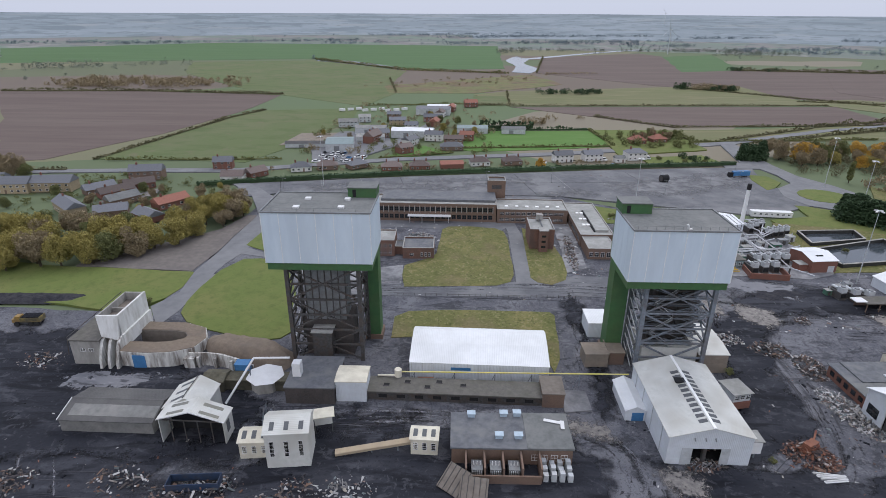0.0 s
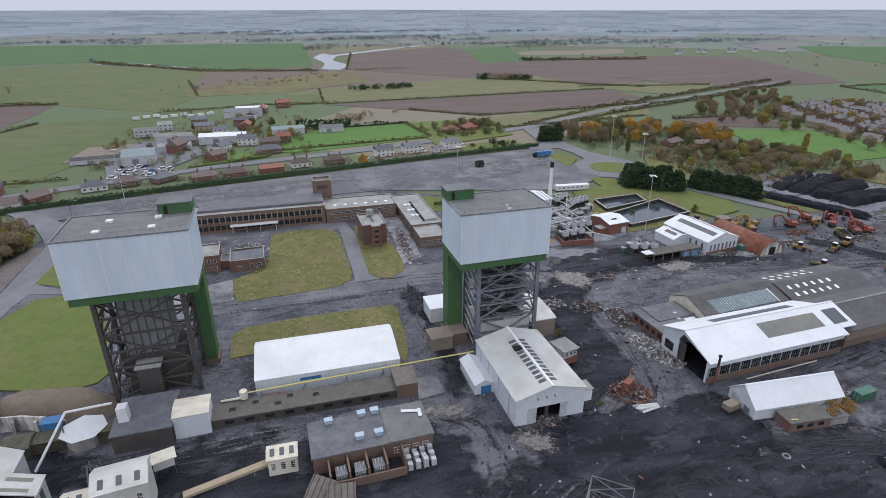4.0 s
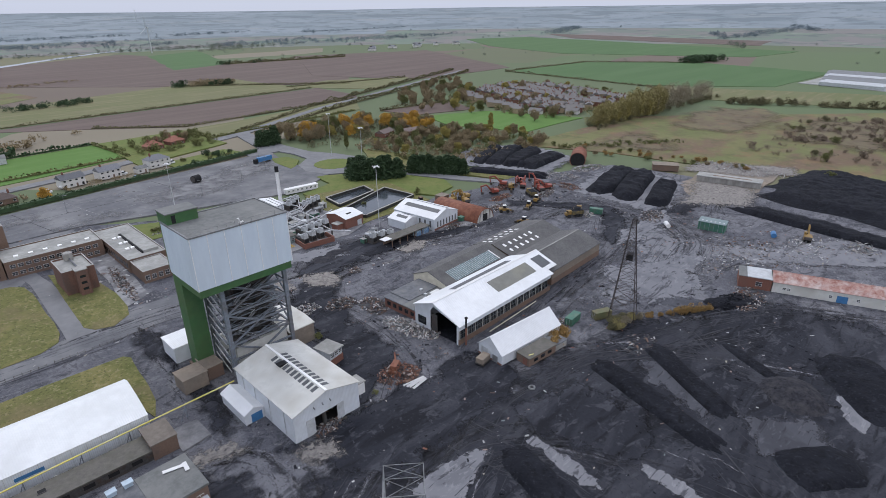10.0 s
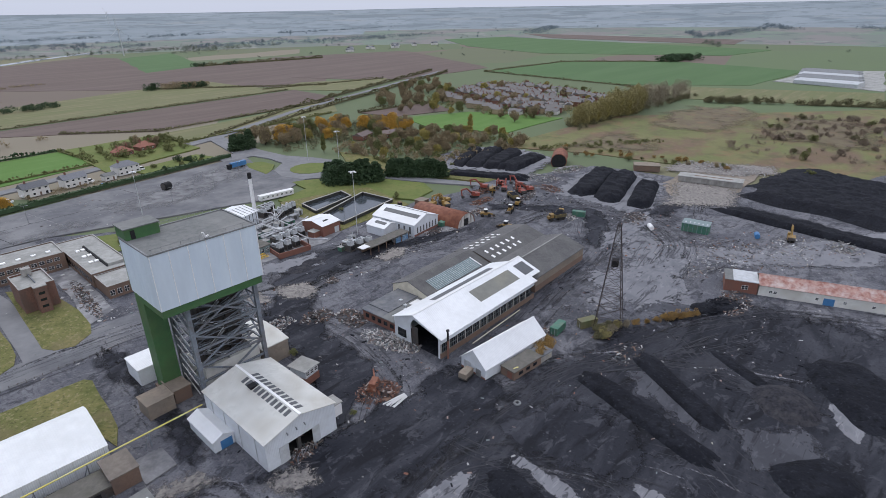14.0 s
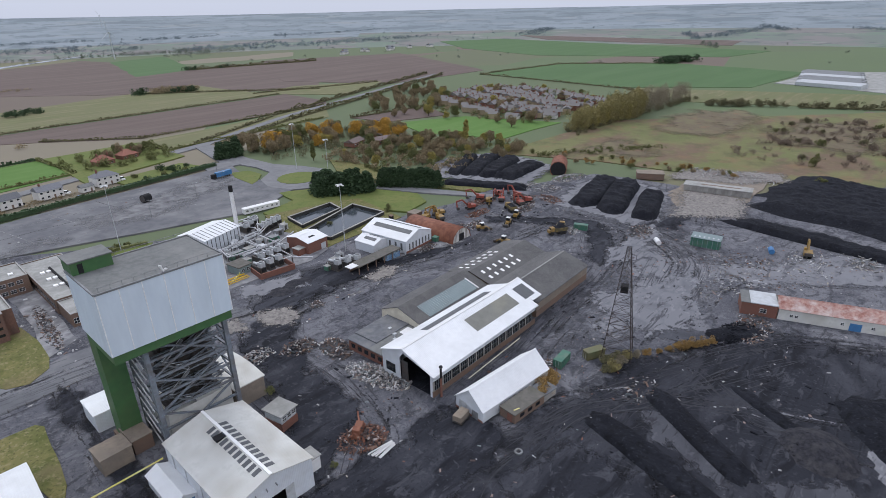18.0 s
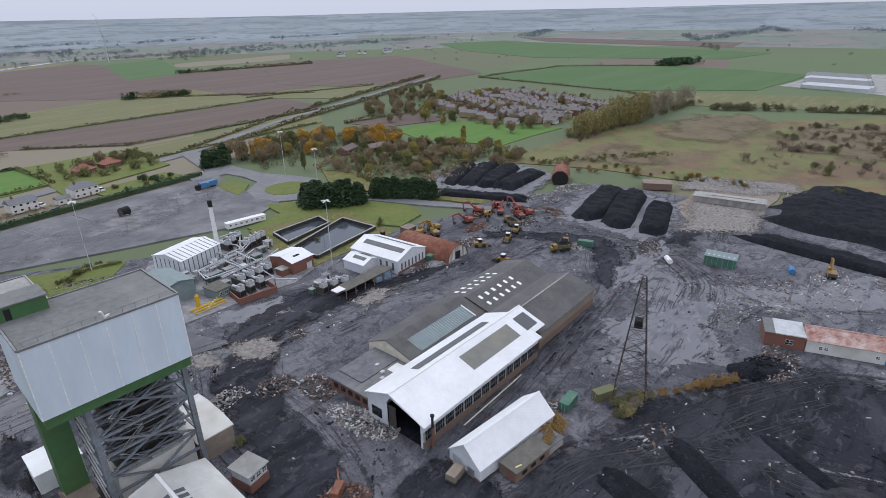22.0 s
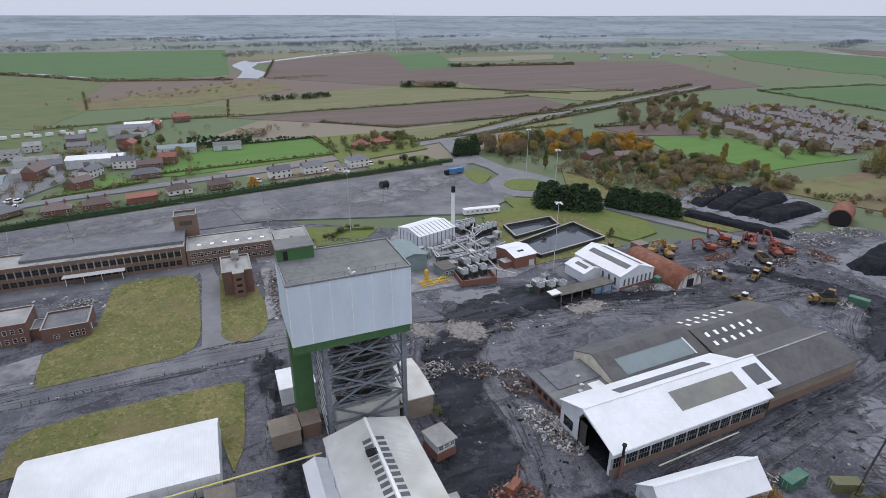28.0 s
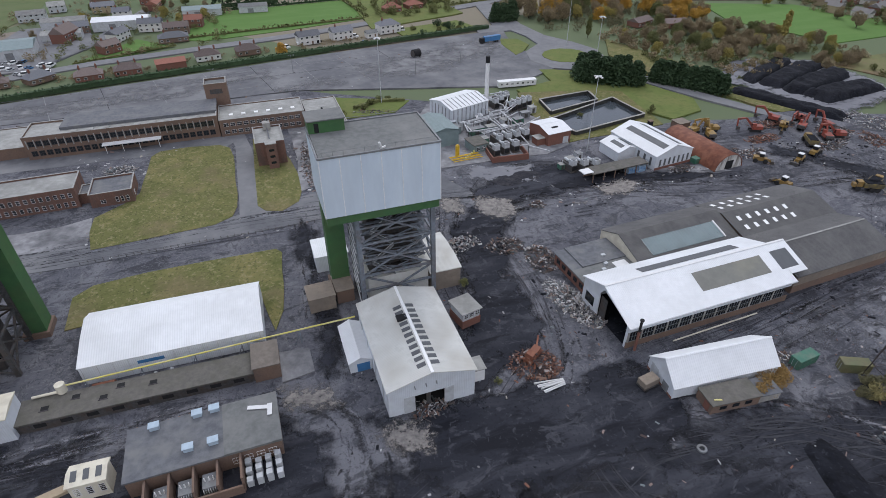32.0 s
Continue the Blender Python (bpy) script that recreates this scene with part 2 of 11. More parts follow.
M["rust_white"] = corrugated("peeling_rusted_roof_sheet", (0.40, 0.26, 0.22), (0.24, 0.10, 0.08), "Y", 0.5, stain=(0.52, 0.48, 0.45), stain_amount=0.6, stain_scale=0.35, rough=0.8)
M["glass"] = mat("dark_window_glass", (0.02, 0.025, 0.03), (0.015, 0.018, 0.02), 1.0, 0.08, spec=0.6)
M["rooflight"] = mat("dirty_wired_glass", (0.18, 0.235, 0.235), (0.14, 0.19, 0.19), 0.8, 0.25, spec=0.5, stain=(0.10, 0.12, 0.12))
M["skylight"] = mat("white_rooflight_panel", (0.88, 0.88, 0.86), (0.82, 0.82, 0.80), 1.0, 0.4)
# Near-black for real black parts, and for openings whose inner shade is painted.
M["dark"] = mat("near_black_and_painted_shade", (0.022, 0.022, 0.023), (0.014, 0.014, 0.015), 0.8, 0.9)
M["grey_panel"] = mat("grey_plastic_rooflight", (0.20, 0.20, 0.175), (0.165, 0.165, 0.145), 0.4, 0.6, stain=(0.25, 0.24, 0.18), stain_scale=0.06, stain_amount=0.8)
M["grey_panel_dark"] = mat("dark_grey_rooflight", (0.115, 0.12, 0.125), (0.095, 0.10, 0.105), 0.4, 0.6)
M["blue"] = mat("blue_paint", (0.06, 0.19, 0.38), (0.05, 0.15, 0.31), 0.8, 0.5)
M["blue_pale"] = mat("pale_blue_ventilator_paint", (0.40, 0.49, 0.56), (0.33, 0.41, 0.47), 0.8, 0.5)
M["bluegreen"] = corrugated("blue_green_profiled_sheet", (0.20, 0.255, 0.255), (0.165, 0.215, 0.215), "X", 0.4)
M["teal"] = mat("green_container_paint", (0.06, 0.17, 0.115), (0.05, 0.14, 0.10), 0.8, 0.5, stain=(0.15, 0.17, 0.13), stain_scale=0.5)
M["mossy_wall"] = mat("mossy_dark_boards", (0.085, 0.078, 0.055), (0.055, 0.052, 0.04), 0.9, 0.95, stain=(0.13, 0.12, 0.09), stain_scale=0.5)
M["olive_dark"] = mat("mossy_brown_roofing", (0.11, 0.10, 0.066), (0.075, 0.07, 0.052), 0.8, 0.95, stain=(0.15, 0.14, 0.11), stain_scale=0.4)
M["olive"] = mat("olive_container_paint", (0.17, 0.155, 0.075), (0.12, 0.115, 0.065), 0.8, 0.6, stain=(0.08, 0.12, 0.06), stain_scale=0.4)
M["orange"] = mat("orange_machine_paint", (0.33, 0.075, 0.05), (0.22, 0.055, 0.04), 0.9, 0.5, stain=(0.14, 0.08, 0.06), stain_scale=0.6)
M["plant_yellow"] = mat("yellow_machine_paint", (0.33, 0.21, 0.06), (0.22, 0.14, 0.045), 0.9, 0.5, stain=(0.12, 0.09, 0.06), stain_scale=0.6)
M["rubber"] = mat("black_rubber", (0.022, 0.022, 0.022), (0.03, 0.03, 0.03), 3, 0.8)
M["lightgrey"] = mat("light_grey_painted_metal", (0.50, 0.52, 0.53), (0.43, 0.45, 0.46), 0.8, 0.5, stain=(0.30, 0.30, 0.29), stain_scale=0.6)
M["midgrey"] = mat("mid_grey_metal", (0.22, 0.23, 0.235), (0.17, 0.18, 0.185), 0.9, 0.55, stain=(0.12, 0.11, 0.10), stain_scale=0.6)
M["white"] = mat("white_paint", (0.70, 0.70, 0.69), (0.64, 0.64, 0.63), 0.8, 0.55)
M["render_white"] = mat("white_rendered_wall", (0.64, 0.63, 0.60), (0.57, 0.56, 0.53), 0.8, 0.8)
M["tile_brown"] = mat("brown_clay_roof_tile", (0.165, 0.13, 0.118), (0.12, 0.095, 0.086), 2.5, 0.85, bump=0.03, vary=0.3)
M["tile_red"] = mat("red_clay_roof_tile", (0.28, 0.125, 0.09), (0.22, 0.095, 0.07), 2.5, 0.85, bump=0.03, vary=0.15)
M["slate"] = mat("grey_slate_roof", (0.155, 0.16, 0.175), (0.115, 0.12, 0.13), 2.5, 0.7, bump=0.02, vary=0.2)
M["stone"] = mat("buff_stone_wall", (0.36, 0.29, 0.19), (0.28, 0.225, 0.15), 1.5, 0.9, vary=0.15)
M["coal"] = ground_material("loose_black_coal", (0.0085, 0.0095, 0.0135), [
    ((0.015, 0.0165, 0.022), 0.12, 0.46, 0.62, (1, 1, 1), 0.8), ((0.004, 0.0045, 0.006), 0.5, 0.52, 0.62, (1, 1, 1), 0.8), ((0.032, 0.034, 0.042), 1.3, 0.58, 0.64, (1, 1, 1), 0.7)], bump=0.5)
M["shale"] = mat("grey_colliery_shale", (0.038, 0.038, 0.045), (0.018, 0.018, 0.022), 1.2, 0.95, bump=0.5, bump_scale=1.6, stain=(0.075, 0.073, 0.074), stain_scale=0.35, spec=0.15)
M["water"] = mat("dull_grey_water", (0.055, 0.065, 0.075), (0.05, 0.06, 0.068), 0.2, 0.08, spec=0.6)
M["asphalt"] = mat("worn_asphalt", (0.135, 0.137, 0.145), (0.10, 0.102, 0.11), 0.25, 0.9, bump=0.01, stain=(0.22, 0.22, 0.22), stain_scale=0.045, stain_amount=0.75)
M["road"] = mat("grey_road_asphalt", (0.18, 0.182, 0.187), (0.145, 0.147, 0.152), 0.3, 0.9, stain=(0.23, 0.23, 0.23), stain_scale=0.06)
M["pale_concrete"] = mat("broken_pale_concrete_slab", (0.30, 0.30, 0.305), (0.17, 0.17, 0.175), 0.3, 0.9, stain=(0.075, 0.075, 0.082), stain_scale=0.09, stain_amount=0.85)
def rubbish(name, tones, rough=0.8):
    """Loose scraps: every piece takes one of several colours, with a little grain over it."""
    m = mat(name, tones[0], None, 0.9, rough)
    nt = m.node_tree
    b = nt.nodes["Principled BSDF"]
    geo = nt.nodes.new("ShaderNodeNewGeometry")
    r = nt.nodes.new("ShaderNodeValToRGB")
    r.color_ramp.interpolation = "CONSTANT"
    while len(r.color_ramp.elements) < len(tones):
        r.color_ramp.elements.new(0.5)
    for k, (e, c) in enumerate(zip(r.color_ramp.elements, tones)):
        e.position, e.color = k / len(tones), (*c, 1)
    nt.links.new(geo.outputs["Random Per Island"], r.inputs["Fac"])
    mx = nt.nodes.new("ShaderNodeMix")
    mx.data_type, mx.blend_type = "RGBA", "MIX"
    mx.inputs["Factor"].default_value = 0.8
    nt.links.new(b.inputs["Base Color"].links[0].from_socket, mx.inputs["A"])
    nt.links.new(r.outputs["Color"], mx.inputs["B"])
    nt.links.new(mx.outputs["Result"], b.inputs["Base Color"])
    return m


M["debris"] = rubbish("mixed_scrap", [(0.10, 0.085, 0.08), (0.045, 0.04, 0.042), (0.19, 0.12, 0.085), (0.06, 0.055, 0.06), (0.30, 0.27, 0.25), (0.13, 0.10, 0.085), (0.07, 0.06, 0.055), (0.50, 0.49, 0.48), (0.15, 0.075, 0.05), (0.09, 0.11, 0.115)])
M["debris_rust"] = rubbish("rusty_scrap_iron", [(0.16, 0.075, 0.05), (0.06, 0.04, 0.036), (0.22, 0.095, 0.06), (0.045, 0.04, 0.04), (0.11, 0.06, 0.048), (0.34, 0.31, 0.29), (0.20, 0.13, 0.095), (0.08, 0.055, 0.048)])
M["debris_pale"] = rubbish("pale_rubble", [(0.36, 0.355, 0.35), (0.17, 0.165, 0.165), (0.55, 0.55, 0.54), (0.09, 0.085, 0.085), (0.26, 0.25, 0.245), (0.20, 0.13, 0.105), (0.42, 0.41, 0.40), (0.12, 0.15, 0.155), (0.30, 0.27, 0.22), (0.07, 0.07, 0.075)])
M["earth_lot"] = mat("trodden_grey_brown_gravel", (0.175, 0.155, 0.14), (0.135, 0.12, 0.11), 0.5, 0.95, bump=0.03, stain=(0.11, 0.10, 0.095), stain_scale=0.09, stain_amount=0.6)
# Far woods carry the blue-grey of distant haze in their own colour.
M["haze_wood"] = mat("painted_haze_woods", (0.17, 0.205, 0.215), (0.14, 0.17, 0.182), 0.004, 1.0, stain=(0.165, 0.21, 0.245), stain_scale=0.0016, stain_amount=0.8, stretch=(1, 1.6, 1), spec=0.0)
M["pond_wall"] = mat("dark_pond_wall", (0.05, 0.05, 0.045), (0.03, 0.03, 0.028), 0.6, 0.8)
M["pipe_white"] = mat("lagged_silver_pipe", (0.52, 0.53, 0.54), (0.40, 0.41, 0.42), 1.2, 0.45, metal=0.3, stain=(0.28, 0.27, 0.26), stain_scale=0.5)
M["steel_rust"] = mat("rusty_lattice_steel", (0.058, 0.046, 0.044), (0.038, 0.031, 0.03), 1.5, 0.75)
M["earth_top"] = mat("trodden_brown_earth", (0.205, 0.165, 0.125), (0.155, 0.122, 0.095), 0.9, 0.95, bump=0.04, stain=(0.13, 0.11, 0.09), stain_scale=0.2)
M["brick_old"] = mat("dull_brown_red_brick", (0.195, 0.11, 0.083), (0.14, 0.08, 0.062), 2.5, 0.9, bump=0.01, stain=(0.10, 0.075, 0.065), stain_scale=0.3, stain_amount=0.7, stretch=(1, 1, 0.5))
M["soot_brick"] = mat("soot_stained_brick", (0.085, 0.075, 0.07), (0.06, 0.054, 0.052), 2.0, 0.9, stain=(0.12, 0.10, 0.09), stain_scale=0.3)
M["navy"] = mat("dull_navy_paint", (0.035, 0.06, 0.11), (0.025, 0.04, 0.075), 0.8, 0.6, stain=(0.07, 0.06, 0.055), stain_scale=0.5)
M["pale_line"] = mat("worn_white_road_paint", (0.32, 0.32, 0.315), (0.14, 0.14, 0.145), 0.6, 0.9)
M["moss_felt"] = mat("mossy_brown_roof_felt", (0.145, 0.135, 0.12), (0.105, 0.10, 0.09), 0.8, 0.95, bump=0.02, stain=(0.09, 0.09, 0.07), stain_scale=0.3, stain_amount=0.6)
M["soil_roof"] = mat("brown_weathered_roof", (0.20, 0.175, 0.15), (0.15, 0.13, 0.11), 0.8, 0.95, stain=(0.12, 0.105, 0.09), stain_scale=0.3)
M["bark"] = mat("bark", (0.09, 0.07, 0.05), (0.06, 0.048, 0.036), 3.0, 0.95)
M["masonry_line"] = mat("pale_parapet_coping", (0.36, 0.355, 0.33), (0.27, 0.265, 0.25), 0.8, 0.85)


def leafmat(name, c1, c2, vary=0.25):
    m = mat(name, c1, c2, 0.35, 0.75, island=0.22, spec=0.15)
    return m


M["tile_grey"] = mat("grey_brown_roof_tiles", (0.20, 0.19, 0.182), (0.155, 0.148, 0.142), 1.5, 0.9, stain=(0.19, 0.18, 0.165), stain_scale=0.3, stain_amount=0.5)
M["leaf_green"] = leafmat("dull_green_leaves", (0.165, 0.17, 0.068), (0.115, 0.125, 0.05))
M["leaf_dark"] = leafmat("dark_evergreen_needles", (0.055, 0.09, 0.043), (0.037, 0.063, 0.032))
M["leaf_yellow"] = leafmat("yellow_green_autumn_leaves", (0.34, 0.285, 0.09), (0.25, 0.215, 0.07))
M["leaf_orange"] = leafmat("orange_autumn_leaves", (0.52, 0.31, 0.06), (0.37, 0.225, 0.05))
M["leaf_brown"] = leafmat("brown_thinning_leaves", (0.29, 0.23, 0.135), (0.20, 0.16, 0.10))
M["leaf_hedge"] = leafmat("dark_olive_hedge_twigs", (0.17, 0.158, 0.085), (0.115, 0.108, 0.062))
M["leaf_scrub"] = leafmat("dull_purplish_brown_scrub", (0.21, 0.165, 0.125), (0.15, 0.12, 0.092))
# Leaf green is greyed and lightened here to put haze over far trees.
M["leaf_far"] = leafmat("painted_haze_trees", (0.165, 0.185, 0.145), (0.13, 0.148, 0.12))
M["leaf_bare"] = leafmat("grey_brown_half_bare_twigs", (0.27, 0.235, 0.165), (0.20, 0.175, 0.125))
M["leaf_olive"] = leafmat("olive_yellow_poplar_leaves", (0.31, 0.27, 0.115), (0.22, 0.195, 0.09))
M["leaf_reed"] = leafmat("orange_brown_scrub", (0.33, 0.21, 0.075), (0.22, 0.145, 0.06))


ONE = (1, 1, 1)
M["tan"] = mat("weathered_tan_timber", (0.42, 0.34, 0.235), (0.33, 0.265, 0.18), 0.6, 0.8, stain=(0.22, 0.18, 0.13), stain_scale=0.3)
M["yard"] = ground_material("coal_stained_yard", (0.098, 0.100, 0.114), [
    ((0.165, 0.165, 0.178), 0.035, 0.49, 0.58, ONE, 0.8),
    ((0.045, 0.046, 0.054), 0.03, 0.54, 0.585, ONE, 0.75),
    ((0.036, 0.037, 0.043), 0.10, 0.535, 0.59, (0.6, 1.3, 1), 0.7),
    ((0.18, 0.18, 0.192), 0.2, 0.575, 0.62, (0.6, 1.5, 1), 0.5), ((0.045, 0.046, 0.053), 0.28, 0.565, 0.61, (1.4, 0.6, 1), 0.55),
    ((0.165, 0.162, 0.165), 0.12, 0.60, 0.72, (1.5, 0.4, 1), 0.7),
    ((0.165, 0.163, 0.172), 0.6, 0.55, 0.60, ONE, 0.5), ((0.03, 0.03, 0.036), 1.1, 0.56, 0.61, ONE, 0.6), ((0.22, 0.218, 0.225), 1.8, 0.61, 0.65, ONE, 0.6)], bump=0.25, distort=1.6)
M["grass"] = ground_material("rough_autumn_grass", (0.128, 0.13, 0.046), [
    ((0.21, 0.18, 0.075), 0.09, 0.46, 0.66, ONE, 0.7), ((0.085, 0.10, 0.028), 0.25, 0.50, 0.66, ONE, 0.8),
    ((0.26, 0.225, 0.125), 0.9, 0.54, 0.62, ONE, 0.6), ((0.055, 0.062, 0.022), 1.3, 0.55, 0.63, ONE, 0.7), ((0.16, 0.13, 0.07), 0.05, 0.52, 0.62, ONE, 0.6)], bump=0.15)
M["lawn"] = ground_material("mown_green_grass", (0.125, 0.155, 0.045), [
    ((0.165, 0.165, 0.06), 0.05, 0.45, 0.65, ONE, 0.7), ((0.09, 0.12, 0.034), 0.3, 0.50, 0.68, ONE, 0.7), ((0.07, 0.095, 0.03), 0.9, 0.55, 0.7, ONE, 0.5)], bump=0.05)
M["pasture"] = ground_material("bright_green_pasture", (0.092, 0.175, 0.042), [
    ((0.115, 0.195, 0.055), 0.02, 0.42, 0.62, (1, 4, 1), 0.7), ((0.085, 0.165, 0.04), 0.15, 0.50, 0.68, ONE, 0.5)], bump=0.03)
M["meadow"] = ground_material("dull_green_meadow", (0.112, 0.138, 0.058), [
    ((0.135, 0.142, 0.072), 0.012, 0.45, 0.60, ONE, 0.8), ((0.088, 0.12, 0.045), 0.03, 0.50, 0.62, (1, 2, 1), 0.7), ((0.155, 0.135, 0.085), 0.05, 0.58, 0.66, ONE, 0.5)], bump=0.05)
M["plough"] = ground_material("brown_ploughed_soil", (0.122, 0.092, 0.08), [
    ((0.148, 0.116, 0.10), 0.012, 0.42, 0.62, (0.3, 3, 1), 0.8), ((0.105, 0.08, 0.07), 0.06, 0.50, 0.66, (0.3, 3, 1), 0.6)], bump=0.05)
M["stubble"] = ground_material("straw_coloured_stubble", (0.152, 0.152, 0.078), [
    ((0.132, 0.145, 0.064), 0.012, 0.42, 0.62, (0.4, 3, 1), 0.8), ((0.24, 0.20, 0.12), 0.05, 0.5, 0.66, (0.4, 3, 1), 0.6)], bump=0.03)
M["wintercrop"] = ground_material("green_winter_crop", (0.074, 0.132, 0.052), [
    ((0.088, 0.148, 0.062), 0.01, 0.42, 0.62, (0.4, 3, 1), 0.8), ((0.08, 0.125, 0.058), 0.05, 0.5, 0.66, (0.4, 3, 1), 0.5)], bump=0.02)
M["heath"] = ground_material("rough_tussocky_grassland", (0.16, 0.155, 0.07), [
    ((0.135, 0.15, 0.06), 0.018, 0.45, 0.60, ONE, 0.9), ((0.155, 0.105, 0.075), 0.016, 0.48, 0.58, (1, 2, 1), 0.9), ((0.20, 0.13, 0.075), 0.05, 0.54, 0.64, ONE, 0.7),
    ((0.10, 0.10, 0.05), 0.06, 0.50, 0.64, ONE, 0.7), ((0.23, 0.20, 0.11), 0.2, 0.55, 0.72, ONE, 0.5)], bump=0.2)


def worn(m, lo=0.35, hi=0.65, scale=0.5, stretch=(1, 1, 1)):
    """Lets the ground below show through where the layer is thin (the mesh's "wear" runs from 0 at its rim to 1)."""
    nt = m.node_tree
    b = nt.nodes["Principled BSDF"]
    out = nt.nodes["Material Output"]
    at = nt.nodes.new("ShaderNodeAttribute")
    at.attribute_name = "wear"
    geo = nt.nodes.new("ShaderNodeNewGeometry")
    n = nt.nodes.new("ShaderNodeTexNoise")
    n.inputs["Scale"].default_value = scale
    n.inputs["Detail"].default_value = 7
    n.inputs["Roughness"].default_value = 0.65
    nt.links.new(geo.outputs["Position"], n.inputs["Vector"])
    ct = nt.nodes.new("ShaderNodeMapRange")
    ct.clamp = False
    ct.inputs["From Min"].default_value, ct.inputs["From Max"].default_value = 0.33, 0.67
    nt.links.new(n.outputs["Fac"], ct.inputs["Value"])
    ad = nt.nodes.new("ShaderNodeMath")
    ad.operation = "ADD"
    nt.links.new(at.outputs["Fac"], ad.inputs[0])
    nt.links.new(ct.outputs["Result"], ad.inputs[1])
    hs = nt.nodes.new("ShaderNodeMath")
    hs.operation = "MULTIPLY"
    nt.links.new(at.outputs["Fac"], hs.inputs[0])
    hs.inputs[1].default_value = 8.0
    hs.use_clamp = True
    r = nt.nodes.new("ShaderNodeMapRange")
    r.inputs["From Min"].default_value, r.inputs["From Max"].default_value = lo + 0.5, hi + 0.5
    nt.links.new(ad.outputs[0], r.inputs["Value"])
    tr = nt.nodes.new("ShaderNodeBsdfTransparent")
    mx = nt.nodes.new("ShaderNodeMixShader")
    ml = nt.nodes.new("ShaderNodeMath")
    ml.operation = "MULTIPLY"
    nt.links.new(r.outputs["Result"], ml.inputs[0])
    nt.links.new(hs.outputs[0], ml.inputs[1])
    nt.links.new(ml.outputs[0], mx.inputs["Fac"])
    nt.links.new(tr.outputs["BSDF"], mx.inputs[1])
    nt.links.new(b.outputs["BSDF"], mx.inputs[2])
    nt.links.new(mx.outputs["Shader"], out.inputs["Surface"])
    return m


M["coal_soft"] = worn(ground_material("spread_coal_fines", (0.022, 0.0235, 0.030), [
    ((0.052, 0.054, 0.064), 0.05, 0.48, 0.62, (0.6, 1.4, 1), 0.8), ((0.010, 0.0105, 0.0135), 0.14, 0.50, 0.60, (0.4, 1.6, 1), 0.8), ((0.062, 0.064, 0.074), 0.22, 0.565, 0.62, (0.7, 1.3, 1), 0.7), ((0.07, 0.072, 0.082), 0.8, 0.60, 0.66, (1.2, 0.8, 1), 0.6), ((0.012, 0.012, 0.015), 1.6, 0.55, 0.66, ONE, 0.6)], bump=0.2, distort=0.8), 0.0, 0.55, 0.16)
M["slurry_crisp"] = worn(ground_material("pale_dried_slurry", (0.17, 0.172, 0.185), [
    ((0.125, 0.127, 0.14), 0.10, 0.48, 0.60, ONE, 0.8), ((0.045, 0.045, 0.052), 0.30, 0.56, 0.60, (0.35, 1.8, 1), 0.8), ((0.23, 0.232, 0.245), 0.6, 0.56, 0.62, (0.5, 1.4, 1), 0.7)], rough=0.8, bump=0.06, distort=0.8), 0.15, 0.35, 0.30)
M["slurry_soft"] = worn(ground_material("grey_slurry_film", (0.185, 0.187, 0.20), [
    ((0.138, 0.14, 0.153), 0.06, 0.45, 0.62, ONE, 0.8), ((0.05, 0.05, 0.058), 0.12, 0.54, 0.64, (0.5, 1.6, 1), 0.8), ((0.19, 0.19, 0.20), 0.5, 0.55, 0.70, ONE, 0.5)], rough=0.75, bump=0.03, distort=0.8), 0.25, 0.85, 0.22)
M["pale_dust"] = worn(mat("pale_stone_dust", (0.27, 0.25, 0.225), (0.13, 0.12, 0.115), 0.9, 0.95, bump=0.05), 0.2, 0.8, 0.7)
M["brown_heath"] = worn(ground_material("bare_brown_heath", (0.142, 0.116, 0.075), [((0.165, 0.15, 0.08), 0.04, 0.48, 0.62, ONE, 0.8), ((0.115, 0.085, 0.07), 0.10, 0.52, 0.64, ONE, 0.8), ((0.22, 0.13, 0.08), 0.07, 0.58, 0.68, ONE, 0.7)], bump=0.15), 0.1, 0.9, 0.04)
M["pale_wear"] = worn(mat("worn_pale_asphalt", (0.22, 0.22, 0.222), (0.15, 0.15, 0.155), 0.25, 0.9, stain=(0.10, 0.10, 0.108), stain_scale=0.09, stain_amount=0.7), 0.1, 1.1, 0.12)
M["rut_dark"] = mat("black_rut_mud", (0.05, 0.05, 0.058), (0.028, 0.028, 0.034), 0.7, 0.8)
M["rut_dim"] = mat("dark_grey_rut_mud", (0.048, 0.049, 0.056), (0.032, 0.033, 0.038), 0.7, 0.9)
M["rut_pale"] = mat("grey_rut_mud", (0.10, 0.101, 0.112), (0.06, 0.061, 0.069), 0.7, 0.9)
M["slurry_dim"] = worn(ground_material("dark_slurry_film", (0.066, 0.068, 0.078), [
    ((0.045, 0.046, 0.054), 0.08, 0.48, 0.60, ONE, 0.8), ((0.022, 0.022, 0.027), 0.25, 0.55, 0.62, (0.4, 1.7, 1), 0.8), ((0.10, 0.102, 0.114), 0.6, 0.57, 0.63, (0.5, 1.4, 1), 0.6)], rough=0.85, bump=0.05, distort=0.8), 0.15, 0.6, 0.25)
M["mud_pale"] = worn(mat("pale_grey_dried_mud", (0.175, 0.176, 0.192), (0.11, 0.11, 0.122), 0.9, 0.9), 0.45, 1.1, 1.1)
M["mud_dark"] = worn(mat("black_wet_mud", (0.022, 0.022, 0.026), (0.035, 0.035, 0.04), 0.7, 0.8), 0.45, 1.2, 1.1)


